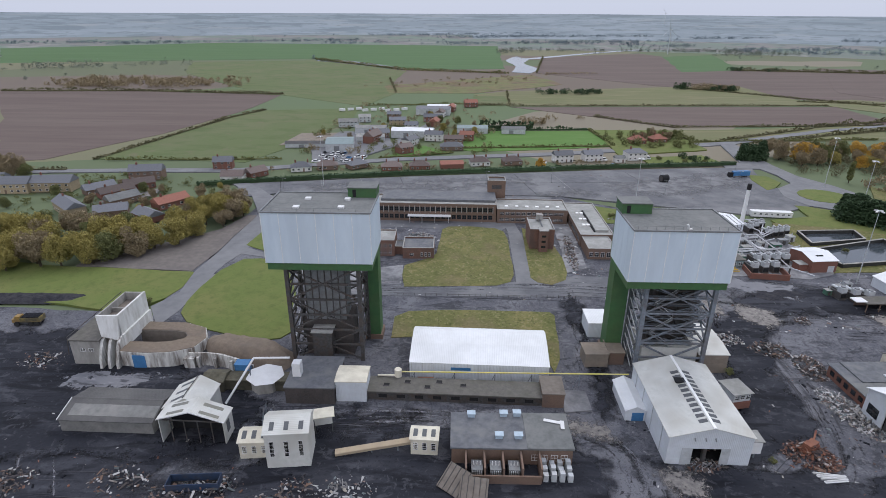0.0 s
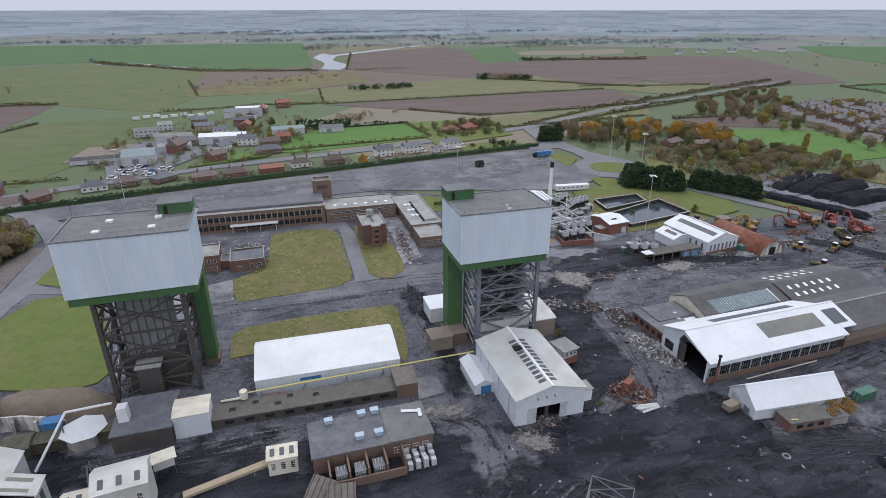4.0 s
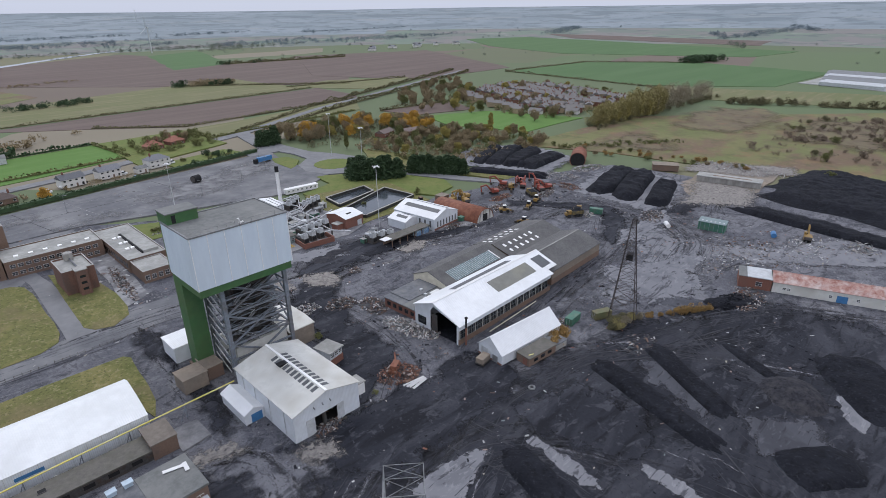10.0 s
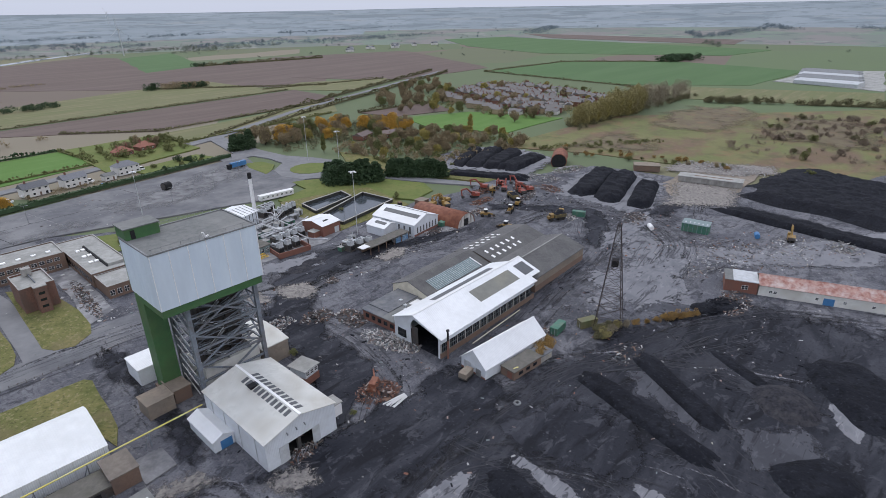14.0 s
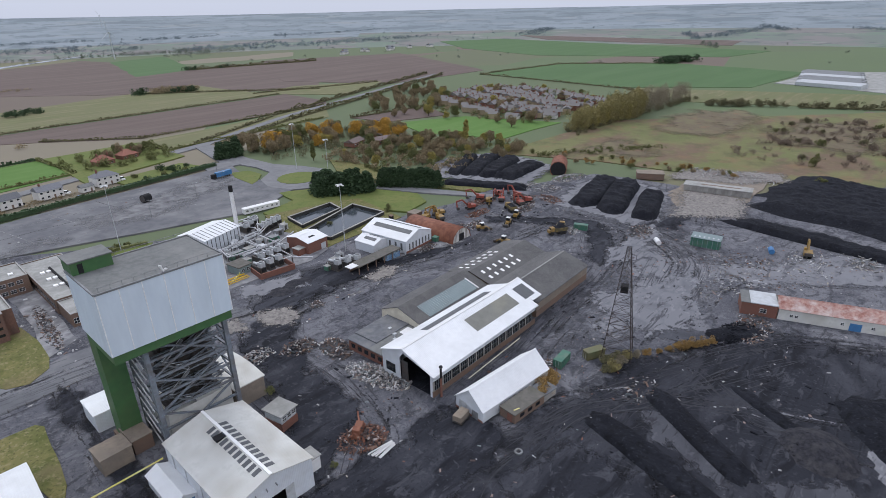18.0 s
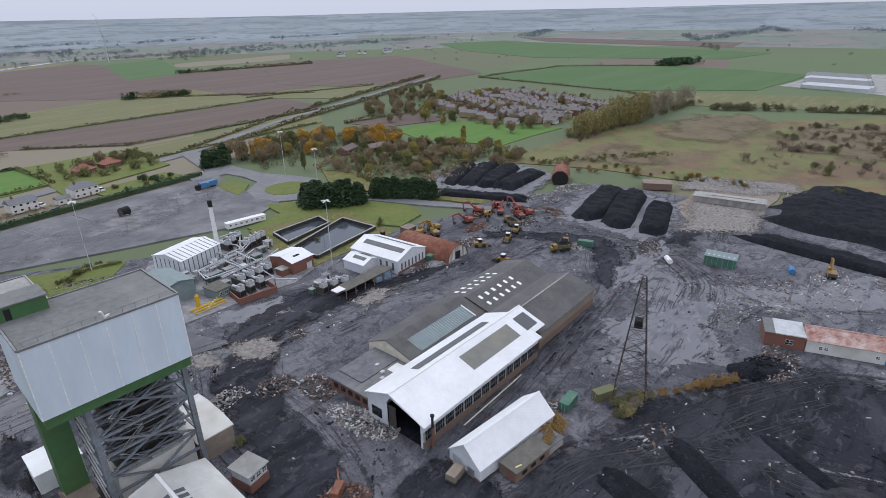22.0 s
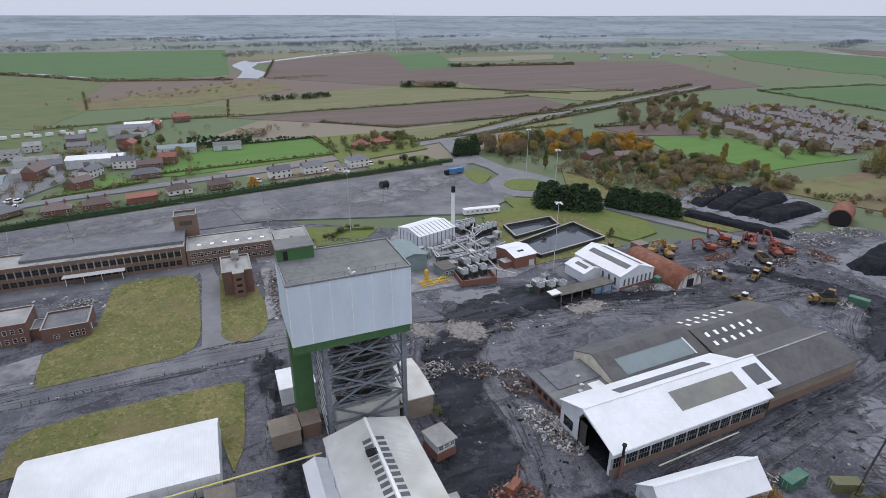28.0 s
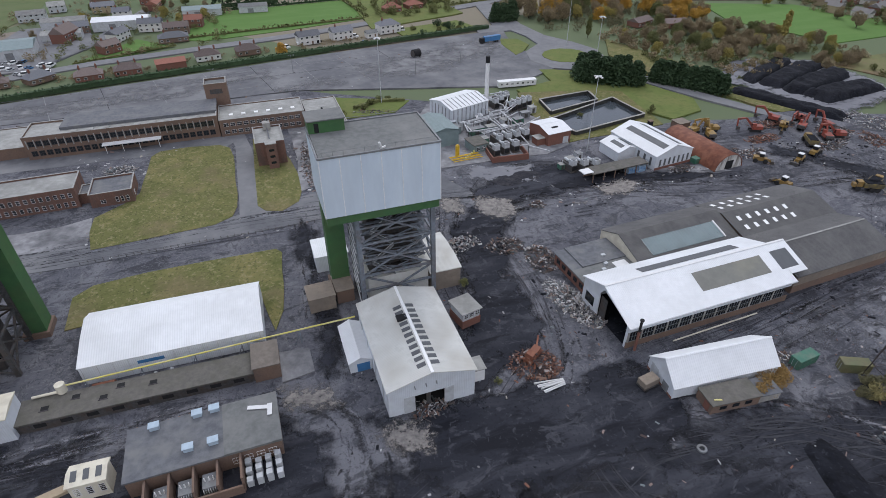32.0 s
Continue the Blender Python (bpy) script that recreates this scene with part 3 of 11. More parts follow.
def land_material():
    """Far farmland: a patchwork of plots, each with one crop."""
    m = ground_material("patchwork_farmland", (0.12, 0.12, 0.05), [((0.10, 0.085, 0.06), 0.01, 0.45, 0.6, ONE, 0.5)], bump=0)
    nt = m.node_tree
    b = nt.nodes["Principled BSDF"]
    old = b.inputs["Base Color"].links[0].from_socket
    geo = nt.nodes.new("ShaderNodeNewGeometry")
    mp = nt.nodes.new("ShaderNodeMapping")
    mp.inputs["Scale"].default_value = (0.0018, 0.0034, 0)
    mp.inputs["Rotation"].default_value = (0, 0, 0.35)
    nt.links.new(geo.outputs["Position"], mp.inputs["Vector"])
    v = nt.nodes.new("ShaderNodeTexVoronoi")
    v.distance = "MANHATTAN"
    v.inputs["Scale"].default_value = 1.0
    nt.links.new(mp.outputs["Vector"], v.inputs["Vector"])
    sep = nt.nodes.new("ShaderNodeSeparateColor")
    nt.links.new(v.outputs["Color"], sep.inputs["Color"])
    r = nt.nodes.new("ShaderNodeValToRGB")
    r.color_ramp.interpolation = "CONSTANT"
    tones = [(0.0, (0.16, 0.125, 0.11)), (0.24, (0.115, 0.15, 0.085)), (0.42, (0.18, 0.175, 0.11)), (0.6, (0.13, 0.145, 0.09)), (0.75, (0.23, 0.20, 0.155)), (0.86, (0.115, 0.16, 0.085))]
    while len(r.color_ramp.elements) < len(tones):
        r.color_ramp.elements.new(0.5)
    for e, (p, c) in zip(r.color_ramp.elements, tones):
        e.position, e.color = p, (*c, 1)
    nt.links.new(sep.outputs["Red"], r.inputs["Fac"])
    mx = nt.nodes.new("ShaderNodeMix")
    mx.data_type = "RGBA"
    mx.inputs["Factor"].default_value = 0.8
    nt.links.new(old, mx.inputs["A"])
    nt.links.new(r.outputs["Color"], mx.inputs["B"])
    nt.links.new(mx.outputs["Result"], b.inputs["Base Color"])
    return m


M["land"] = land_material()


def polar(m):
    """Turns the pattern of far land so that it always runs across the line of sight from the site."""
    nt = m.node_tree
    mp = [n for n in nt.nodes if n.type == "MAPPING"][0]
    geo = [n for n in nt.nodes if n.type == "NEW_GEOMETRY"][0]
    sep = nt.nodes.new("ShaderNodeSeparateXYZ")
    nt.links.new(geo.outputs["Position"], sep.inputs["Vector"])
    ang = nt.nodes.new("ShaderNodeMath")
    ang.operation = "ARCTAN2"
    nt.links.new(sep.outputs["X"], ang.inputs[0])
    nt.links.new(sep.outputs["Y"], ang.inputs[1])
    arc = nt.nodes.new("ShaderNodeMath")
    arc.operation = "MULTIPLY"
    arc.inputs[1].default_value = 2600.0
    nt.links.new(ang.outputs[0], arc.inputs[0])
    ln = nt.nodes.new("ShaderNodeVectorMath")
    ln.operation = "LENGTH"
    nt.links.new(geo.outputs["Position"], ln.inputs[0])
    cb = nt.nodes.new("ShaderNodeCombineXYZ")
    nt.links.new(arc.outputs[0], cb.inputs["X"])
    nt.links.new(ln.outputs["Value"], cb.inputs["Y"])
    nt.links.new(cb.outputs["Vector"], mp.inputs["Vector"])
    for n in nt.nodes:
        if n.type == "MAPPING":
            n.inputs["Rotation"].default_value = (0, 0, 0.0)
    return m


# Aerial haze is painted into these base colours: blue-grey far ring, greyed nearer one.
M["distance"] = polar(ground_material("painted_haze_distance", (0.228, 0.262, 0.282), [
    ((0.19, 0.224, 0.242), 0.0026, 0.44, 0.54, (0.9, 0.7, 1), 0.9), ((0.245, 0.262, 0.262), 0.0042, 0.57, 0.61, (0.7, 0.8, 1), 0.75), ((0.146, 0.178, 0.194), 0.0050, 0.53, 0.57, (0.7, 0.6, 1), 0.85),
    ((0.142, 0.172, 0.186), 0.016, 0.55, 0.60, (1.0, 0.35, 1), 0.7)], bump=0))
M["far_land"] = polar(ground_material("painted_haze_farmland", (0.155, 0.178, 0.152), [
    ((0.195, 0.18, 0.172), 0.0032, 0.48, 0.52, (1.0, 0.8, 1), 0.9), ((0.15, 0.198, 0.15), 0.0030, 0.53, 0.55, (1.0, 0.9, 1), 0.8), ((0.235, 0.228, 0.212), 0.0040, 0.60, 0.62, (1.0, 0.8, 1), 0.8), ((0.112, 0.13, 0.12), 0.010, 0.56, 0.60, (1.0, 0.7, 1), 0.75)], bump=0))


# ---- building blocks ----
def thing(name, x, y, z=0.0, rot=0.0, label="", category="", group="", kind=""):
    ob = new(name)
    ob.empty_display_size = 0.5
    ob.matrix_world = pose(x, y, z, 0, 0, rot)
    return tagged(ob, label, category, group, kind)


def mesh_of(name, bm, material):
    me = bpy.data.meshes.new(name)
    bmesh.ops.recalc_face_normals(bm, faces=bm.faces)
    bm.to_mesh(me)
    bm.free()
    for m in (material if isinstance(material, (list, tuple)) else [material]):
        me.materials.append(m)
    return me


def part(name, bm, material, parent=None, label=""):
    ob = new(name, mesh_of(name, bm, material))
    if parent:
        ob.parent = parent
    return tagged(ob, label)


def piece(name, me, parent, m):
    """A piece that shares its mesh with others alike."""
    ob = new(name, me)
    ob.parent = parent
    ob.matrix_basis = m
    return ob


def B():
    return bmesh.new()


def bx(bm, x0, y0, z0, x1, y1, z1):
    v = [bm.verts.new(p) for p in ((x0, y0, z0), (x1, y0, z0), (x1, y1, z0), (x0, y1, z0), (x0, y0, z1), (x1, y0, z1), (x1, y1, z1), (x0, y1, z1))]
    for f in ((0, 1, 2, 3), (4, 5, 6, 7), (0, 1, 5, 4), (1, 2, 6, 5), (2, 3, 7, 6), (3, 0, 4, 7)):
        bm.faces.new([v[i] for i in f])
    return bm


def prism(bm, pts, z0, z1):
    lo = [bm.verts.new((x, y, z0)) for x, y in pts]
    hi = [bm.verts.new((x, y, z1)) for x, y in pts]
    bm.faces.new(lo[::-1])
    bm.faces.new(hi)
    for i in range(len(pts)):
        j = (i + 1) % len(pts)
        bm.faces.new((lo[i], lo[j], hi[j], hi[i]))
    return bm


def beam(bm, a, b, w, h=None):
    """A bar from a to b of width w and depth h."""
    a, b = Vector(a), Vector(b)
    h = h or w
    d = (b - a).normalized()
    s = d.cross(Vector((0, 0, 1)))
    s = s.normalized() if s.length > 1e-4 else Vector((1, 0, 0))
    u = s.cross(d).normalized()
    v = []
    for p in (a, b):
        for i, j in ((-1, -1), (1, -1), (1, 1), (-1, 1)):
            v.append(bm.verts.new(p + s * (w / 2 * i) + u * (h / 2 * j)))
    for f in ((0, 1, 2, 3), (4, 5, 6, 7), (0, 1, 5, 4), (1, 2, 6, 5), (2, 3, 7, 6), (3, 0, 4, 7)):
        bm.faces.new([v[i] for i in f])
    return bm


def tube(bm, a, b, r0, r1=None, n=10):
    a, b = Vector(a), Vector(b)
    r1 = r0 if r1 is None else r1
    d = (b - a).normalized()
    s = d.cross(Vector((0, 0, 1)))
    s = s.normalized() if s.length > 1e-4 else Vector((1, 0, 0))
    u = s.cross(d)
    rings = []
    for p, r in ((a, r0), (b, r1)):
        rings.append([bm.verts.new(p + (s * math.cos(2 * math.pi * k / n) + u * math.sin(2 * math.pi * k / n)) * r) for k in range(n)])
    bm.faces.new(rings[0])
    bm.faces.new(rings[1][::-1])
    for k in range(n):
        j = (k + 1) % n
        bm.faces.new((rings[0][k], rings[0][j], rings[1][j], rings[1][k]))
    return bm


def profile(bm, pts, x0, x1):
    """A closed profile in y, z run along x."""
    a = [bm.verts.new((x0, y, z)) for y, z in pts]
    b = [bm.verts.new((x1, y, z)) for y, z in pts]
    bm.faces.new(a)
    bm.faces.new(b[::-1])
    for i in range(len(pts)):
        j = (i + 1) % len(pts)
        bm.faces.new((a[i], a[j], b[j], b[i]))
    return bm


def roof_slab(bm, x0, x1, ya, za, yb, zb, t=0.15):
    """A sloping roof sheet between two eaves lines that run along x."""
    return profile(bm, [(ya, za), (yb, zb), (yb, zb + t), (ya, za + t)], x0, x1)


def gable_walls(th, L, W, eave, ridge, material, t=0.25, y_ridge=None, skip=()):
    """Four walls of a shed of length L along x and width W along y; the gables stand at the x ends."""
    yr = W / 2 if y_ridge is None else y_ridge
    if "front" not in skip:
        part("front_wall", bx(B(), 0, 0, 0, L, t, eave), material, th)
    if "back" not in skip:
        part("back_wall", bx(B(), 0, W - t, 0, L, W, eave), material, th)
    g = [(t, 0), (W - t, 0), (W - t, eave), (yr, ridge), (t, eave)]
    if "west" not in skip:
        part("gable_wall", profile(B(), g, 0, t), material, th)
    if "east" not in skip:
        part("gable_wall", profile(B(), g, L - t, L), material, th)


def gable_roof(th, L, W, eave, ridge, material, over=0.3, y_ridge=None, t=0.15):
    yr = W / 2 if y_ridge is None else y_ridge
    k0, k1 = (ridge - eave) / yr, (ridge - eave) / (W - yr)
    a = part("roof_slope", roof_slab(B(), -over, L + over, -over, eave - k0 * over, yr, ridge, t), material, th)
    b = part("roof_slope", roof_slab(B(), -over, L + over, yr, ridge, W + over, eave - k1 * over, t), material, th)
    part("ridge_cap", profile(B(), [(yr - 0.3, ridge + t - 0.05), (yr + 0.3, ridge + t - 0.05), (yr, ridge + t + 0.1)], -over, L + over), material, th)
    return a, b


def window_frame(w, h, mw=0.06):
    bm = B()
    for x in (0, w - mw):
        bx(bm, x, -0.05, 0, x + mw, 0.06, h)
    for z in (0, h - mw):
        bx(bm, mw, -0.05, z, w - mw, 0.06, z + mw)
    return bm


def windows(th, xs, y, z, w, h, face=0, frame_mat=None, bars=1, rows=1):
    """Windows in a row on a wall of th, at the given x, sharing meshes. face: degrees by which the wall is turned."""
    fm = frame_mat or M["white"]
    pane = mesh_of("pane", bx(B(), 0.02, 0.03, 0.02, w - 0.02, 0.058, h - 0.02), M["glass"])
    fr = mesh_of("window", window_frame(w, h), fm)
    up = mesh_of("glazing_bar", bx(B(), -0.03, -0.045, 0.05, 0.03, 0.03, h - 0.05), fm)
    flat = mesh_of("glazing_bar", bx(B(), 0.05, -0.04, -0.03, w - 0.05, 0.03, 0.03), fm)
    for x in xs:
        wd = piece("window", fr, th, pose(x, y, z, 0, 0, face))
        piece("pane", pane, wd, pose(0, 0, 0))
        for i in range(bars):
            piece("glazing_bar", up, wd, pose((i + 1) * w / (bars + 1), 0, 0))
        for i in range(rows):
            piece("glazing_bar", flat, wd, pose(0, 0, (i + 1) * h / (rows + 1)))


def smooth(ob):
    ob.data.polygons.foreach_set("use_smooth", [True] * len(ob.data.polygons))
    return ob


# ---- ground, fields, roads ----
def wobble(pts, step=6.0, amp=1.2, seed=0):
    """The outline of pts, cut into short steps that wander a little."""
    out = []
    for i in range(len(pts)):
        a, b = Vector(pts[i]), Vector(pts[(i + 1) % len(pts)])
        n = max(1, int((b - a).length / step))
        for k in range(n):
            p = a.lerp(b, k / n)
            q = Vector((p.x * 0.08, p.y * 0.08, seed))
            out.append((p.x + amp * noise.noise(q), p.y + amp * noise.noise(q + Vector((31, 17, 5)))))
    return out


PATCHES = []


def patch(name, pts, material, z, label, category, step=6.0, amp=1.2, kind="structure"):
    PATCHES.append(name)
    ob = part(name, prism(B(), wobble(pts, step, amp, len(PATCHES) * 0.37), -0.4, z + 0.002 * len(PATCHES)), material, None, label)
    return tagged(ob, category=category, kind=kind)


def soft_patch(name, pts, material, z, label, category, rim=5.0, step=1.6, amp=2.0):
    """A thin spread layer on a fine grid, which runs out towards its rim."""
    PATCHES.append(name)
    zz = z + 0.002 * len(PATCHES)
    out = np.array(wobble(pts, 4.0, amp, len(PATCHES) * 0.37))
    x0, y0 = out.min(axis=0)
    x1, y1 = out.max(axis=0)
    gx, gy = np.meshgrid(np.arange(x0, x1 + step, step), np.arange(y0, y1 + step, step), indexing="ij")
    P = np.stack([gx.ravel(), gy.ravel()], 1)
    dist = np.full(len(P), 1e9)
    ins = np.zeros(len(P), bool)
    for i in range(len(out)):
        a, b = out[i - 1], out[i]
        d = b - a
        t = np.clip(((P - a) @ d) / max(1e-9, d @ d), 0, 1)
        dist = np.minimum(dist, np.linalg.norm(P - a - t[:, None] * d, axis=1))
        if a[1] != b[1]:
            ins ^= ((a[1] > P[:, 1]) != (b[1] > P[:, 1])) & (P[:, 0] < (b[0] - a[0]) * (P[:, 1] - a[1]) / (b[1] - a[1]) + a[0])
    wear = np.where(ins, np.clip(dist / rim, 0, 1), 0.0)
    nx, ny = gx.shape
    idx = np.arange(nx * ny).reshape(nx, ny)
    quads = np.stack([idx[:-1, :-1], idx[1:, :-1], idx[1:, 1:], idx[:-1, 1:]], -1).reshape(-1, 4)
    quads = quads[wear[quads].max(axis=1) > 0]
    used, inv = np.unique(quads, return_inverse=True)
    me = bpy.data.meshes.new(name)
    me.from_pydata([(float(p[0]), float(p[1]), zz) for p in P[used]], [], inv.reshape(-1, 4).tolist())
    me.attributes.new("wear", "FLOAT", "POINT").data.foreach_set("value", wear[used])
    me.materials.append(material)
    return tagged(new(name, me), label, category, "", "structure")


RINGS = (0, 400, 900, 1560, 1900, 2300, 2700, 3200, 3900, 4400, 4800)


def ground_sheet():
    bm = B()
    n = 96
    rings = []
    for r in RINGS:
        # Rim lifted to eye level, standing in for flat land further out.
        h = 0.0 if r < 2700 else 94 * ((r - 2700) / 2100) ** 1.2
        if r == 0:
            rings.append([bm.verts.new((60, 150, -0.3))])
        else:
            rings.append([bm.verts.new((60 + r * math.cos(2 * math.pi * k / n), 150 + r * math.sin(2 * math.pi * k / n),
                                        -0.3 + h * (0.97 + 0.07 * noise.noise(Vector((math.cos(2 * math.pi * k / n) * 3, math.sin(2 * math.pi * k / n) * 3, r * 0.001)))))) for k in range(n)])
    for i in range(1, len(rings)):
        for k in range(n):
            j = (k + 1) % n
            if i == 1:
                bm.faces.new((rings[0][0], rings[1][k], rings[1][j]))
            else:
                bm.faces.new((rings[i - 1][k], rings[i][k], rings[i][j], rings[i - 1][j]))
    ob = part("ground", bm, [M["land"], M["far_land"], M["distance"]], None, "patchwork farmland with a raised far rim, horizon haze painted in")
    # The outer rings take the two colours with painted haze.
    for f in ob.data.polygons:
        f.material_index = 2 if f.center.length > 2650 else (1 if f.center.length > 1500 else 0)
    return tagged(smooth(ob), category="farmland", kind="structure")


ground_sheet()
FIELD_TABLE = [
    ('wintercrop', [(-1259, 1594), (-800, 1976), (122, 1879), (88, 1093), (-92, 1056), (-317, 1309), (-612, 1232), (-903, 1133)]),
    ('meadow', [(-547, 1193), (-305, 1261), (-90, 1034), (-96, 828), (-288, 769), (-454, 965)]),
    ('meadow', [(-427, 742), (-286, 764), (-214, 879), (-105, 903), (-78, 737), (-104, 626), (-217, 712)]),
    ('plough', [(-584, 720), (-311, 367), (-283, 372), (-248, 464), (-223, 573), (-217, 712), (-418, 731)]),
    ('meadow', [(-249, 375), (-219, 546), (-200, 593), (-102, 610), (-102, 531), (-119, 441), (-141, 372)]),
    ('plough', [(199, 1394), (473, 1564), (499, 1424), (507, 1083), (750, 1040), (483, 653), (310, 817), (137, 1012)]),
    ('wintercrop', [(494, 1442), (644, 1517), (523, 1095), (399, 1053)]),
    ('heath', [(-103, 814), (125, 991), (157, 846), (23, 744), (-86, 736)]),
    ('stubble', [(23, 727), (69, 764), (403, 850), (414, 661), (58, 636)]),
    ('meadow', [(23, 717), (62, 719), (54, 635), (21, 642)]),
    ('plough', [(58, 628), (426, 650), (419, 560), (404, 538), (198, 516), (138, 570)]),
    ('stubble', [(187, 500), (400, 533), (357, 470), (192, 449)]),
    ('pasture', [(-2, 419), (22, 488), (117, 496), (123, 433), (15, 412)]),
    ('pasture', [(-53, 384), (-26, 431), (-1, 404), (-26, 394)]),
    ('water', [(103, 1299), (138, 1426), (159, 1338), (138, 1226), (152, 1087), (127, 1011), (95, 1028), (112, 1143)]),
    ('water', [(155, 1354), (342, 1573), (531, 1745), (517, 1712), (326, 1512), (156, 1322)]),
    ('water', [(-313, 1292), (-202, 1225), (-100, 1089), (-100, 1055), (-204, 1168), (-302, 1246)]),
    ('plough', [(1001, 1040), (790, 615), (572, 618), (505, 774), (698, 1151)]),
    ('stubble', [(481, 710), (586, 646), (472, 574), (403, 686)]),
    ('wintercrop', [(735, 583), (946, 567), (1053, 403), (1004, 191), (792, 208), (710, 340)]),
    ('wintercrop', [(1433, 1303), (1637, 1206), (1412, 339), (1219, 370), (1094, 713), (1206, 1016)]),
    ('pasture', [(376, 392), (436, 366), (464, 274), (379, 276), (356, 343)]),
    ('plough', [(364, 444), (460, 435), (431, 384), (374, 405)]),
    ('heath', [(334, 253), (500, 242), (680, 60), (378, 24), (375, 100), (357, 187)]),
    ('stubble', [(712, 318), (800, 74), (692, 61), (639, 239)]),
    ('plough', [(1870, 1299), (1765, 498), (1560, 464), (1640, 1030)]),
    ('glass', [(849, 196), (1008, 185), (1054, 104), (815, 76)]),
]
for k, (crop, pts) in enumerate(FIELD_TABLE):
    words = {"plough": "brown ploughed field of bare soil", "pasture": "bright green grass pasture", "stubble": "straw-coloured stubble field",
             "wintercrop": "field of short green winter crop", "heath": "rough brown and green grassland", "meadow": "dull green grazed meadow", 
             "shale": "grey bare ground", "water": "calm grey river water", "glass": "rows of pale glasshouse roofs"}
    patch("river" if crop == "water" else "field", pts, M["roof_pale" if crop == "glass" else crop], -0.1 + 0.012 * k, words[crop], "river" if crop == "water" else "field", 40, 5)

patch("yard", [(-210, -60), (230, -60), (460, -60), (440, 20), (345, 60), (330, 170), (262, 200), (232, 200), (205, 208), (168, 205), (150, 222), (120, 262), (60, 300), (-100, 300), (-108, 215),
               (-98, 160), (-150, 165), (-260, 175)], M["yard"], 0.3, "dark coal-stained yard with tyre tracks and puddles", "yard", 8, 2.5)
soft_patch("coal_ground", [(72, 95), (105, 80), (150, 74), (172, 64), (205, 50), (214, 8), (330, 10), (420, -55), (120, -55), (40, -20), (-40, 60), (40, 88)], M["coal_soft"], 0.345, "black coal dust ground with pale puddles", "ground", 14, 2.2, 6)
soft_patch("coal_ground", [(-60, 92), (-10, 98), (0, 116), (-25, 118), (-60, 108), (-150, 96), (-200, 60), (-60, 40), (30, 60), (10, 92)], M["coal_soft"], 0.345, "black coal dust ground with pale puddles", "ground", 10, 2.0, 4)
soft_patch("pale_ground", [(140, 90), (165, 97), (205, 98), (235, 112), (252, 108), (246, 90), (255, 70), (240, 50), (222, 60), (206, 58), (188, 66), (168, 72), (155, 80)], M["slurry_soft"], 0.36, "worn pale concrete hardstanding with black smears", "hardstanding", 14, 2.0, 5)
patch("pale_ground", [(-17.2, 186.4), (-18.6, 205.5), (-27, 203), (-42, 203), (-60, 204), (-60, 186), (-38, 186), (-29, 187)], M["pale_concrete"], 0.36, "broken pale concrete apron", "hardstanding", 5, 1.5)
patch("pale_ground", [(47, 200), (56, 205), (58, 262), (48, 262), (49, 240)], M["pale_concrete"], 0.36, "broken pale concrete path strewn with rubble", "hardstanding", 5, 1.2)
patch("pale_ground", [(152, 178), (190, 170), (196, 163), (160, 168), (140, 176)], M["pale_concrete"], 0.36, "broken pale concrete apron", "hardstanding", 5, 1.5)
patch("pale_ground", [(300, 110), (318, 122), (375, 118), (372, 86), (330, 82), (300, 92)], M["soil"], 0.36, "bare brown earth and demolition rubble", "bare ground", 7, 3)
patch("car_park", [(-118, 292), (-100, 300), (58, 302), (160, 272), (198, 292), (190, 335), (200, 372), (100, 360), (-30, 338), (-128, 318)], M["asphalt"], 0.38, "cracked grey asphalt car park with pale patches", "car park", 10, 0.6)
patch("forecourt", [(-60, 250), (24, 246), (34, 262), (55, 284), (55, 300), (-60, 300)], M["asphalt"], 0.36, "dark worn asphalt forecourt", "forecourt", 8, 0.6)
patch("road", [(-95, 178), (-45, 180), (-18, 178), (50, 180), (95, 176), (110, 160), (95, 196), (50, 197), (30, 192), (-20, 188), (-95, 194)], M["asphalt"], 0.40, "dark worn site road", "road", 8, 0.8)
patch("road", [(26, 190), (34, 190), (33, 240), (30, 268), (24, 268), (27, 245)], M["road"], 0.42, "narrow grey tarmac path between lawns", "road", 8, 0.3)
patch("road", [(-94, 154), (-91.5, 165), (-92.4, 184), (-91, 204), (-88.5, 214), (-76, 210.5), (-77.5, 214.5), (-87.5, 221), (-88, 252), (-92, 285), (-112, 310), (-132, 330), (-142, 330), (-112, 296), (-97.5, 264), (-98, 242), (-98.5, 216), (-100, 196), (-98, 178), (-103, 167)], M["road"], 0.40, "winding grey site road", "road", 10, 0.5)
patch("road", [(-210, 342), (-140, 345), (-41, 379), (81, 402), (219, 444), (329, 502), (700, 643), (700, 650), (326, 509), (216, 454), (80, 411), (-42, 388), (-141, 354), (-210, 350), (-420, 330), (-420, 322)], M["road"], 0.32, "grey country road", "road", 30, 0.3)
patch("road", [(-82, 374), (-75, 372), (-46, 424), (-20, 512), (-7, 634), (-14, 636), (-28, 514), (-54, 426)], M["road"], 0.34, "narrow grey lane", "road", 20, 0.4)
patch("road", [(198, 384), (217, 380), (219, 350), (228, 330), (233, 312), (229, 294), (231, 262), (240, 236), (252, 208), (260, 188), (256, 184), (246, 206), (234, 230), (223, 258), (216, 282), (206, 281), (192, 290), (187, 305), (192, 322), (206, 334), (207, 352), (204, 368), (182, 368), (184, 384)], M["road"], 0.44, "grey access road with a roundabout", "road", 10, 0.4)
patch("road", [(198, 384), (217, 380), (222, 446), (210, 446)], M["road"], 0.44, "grey access road joining the main road", "road", 10, 0.3)
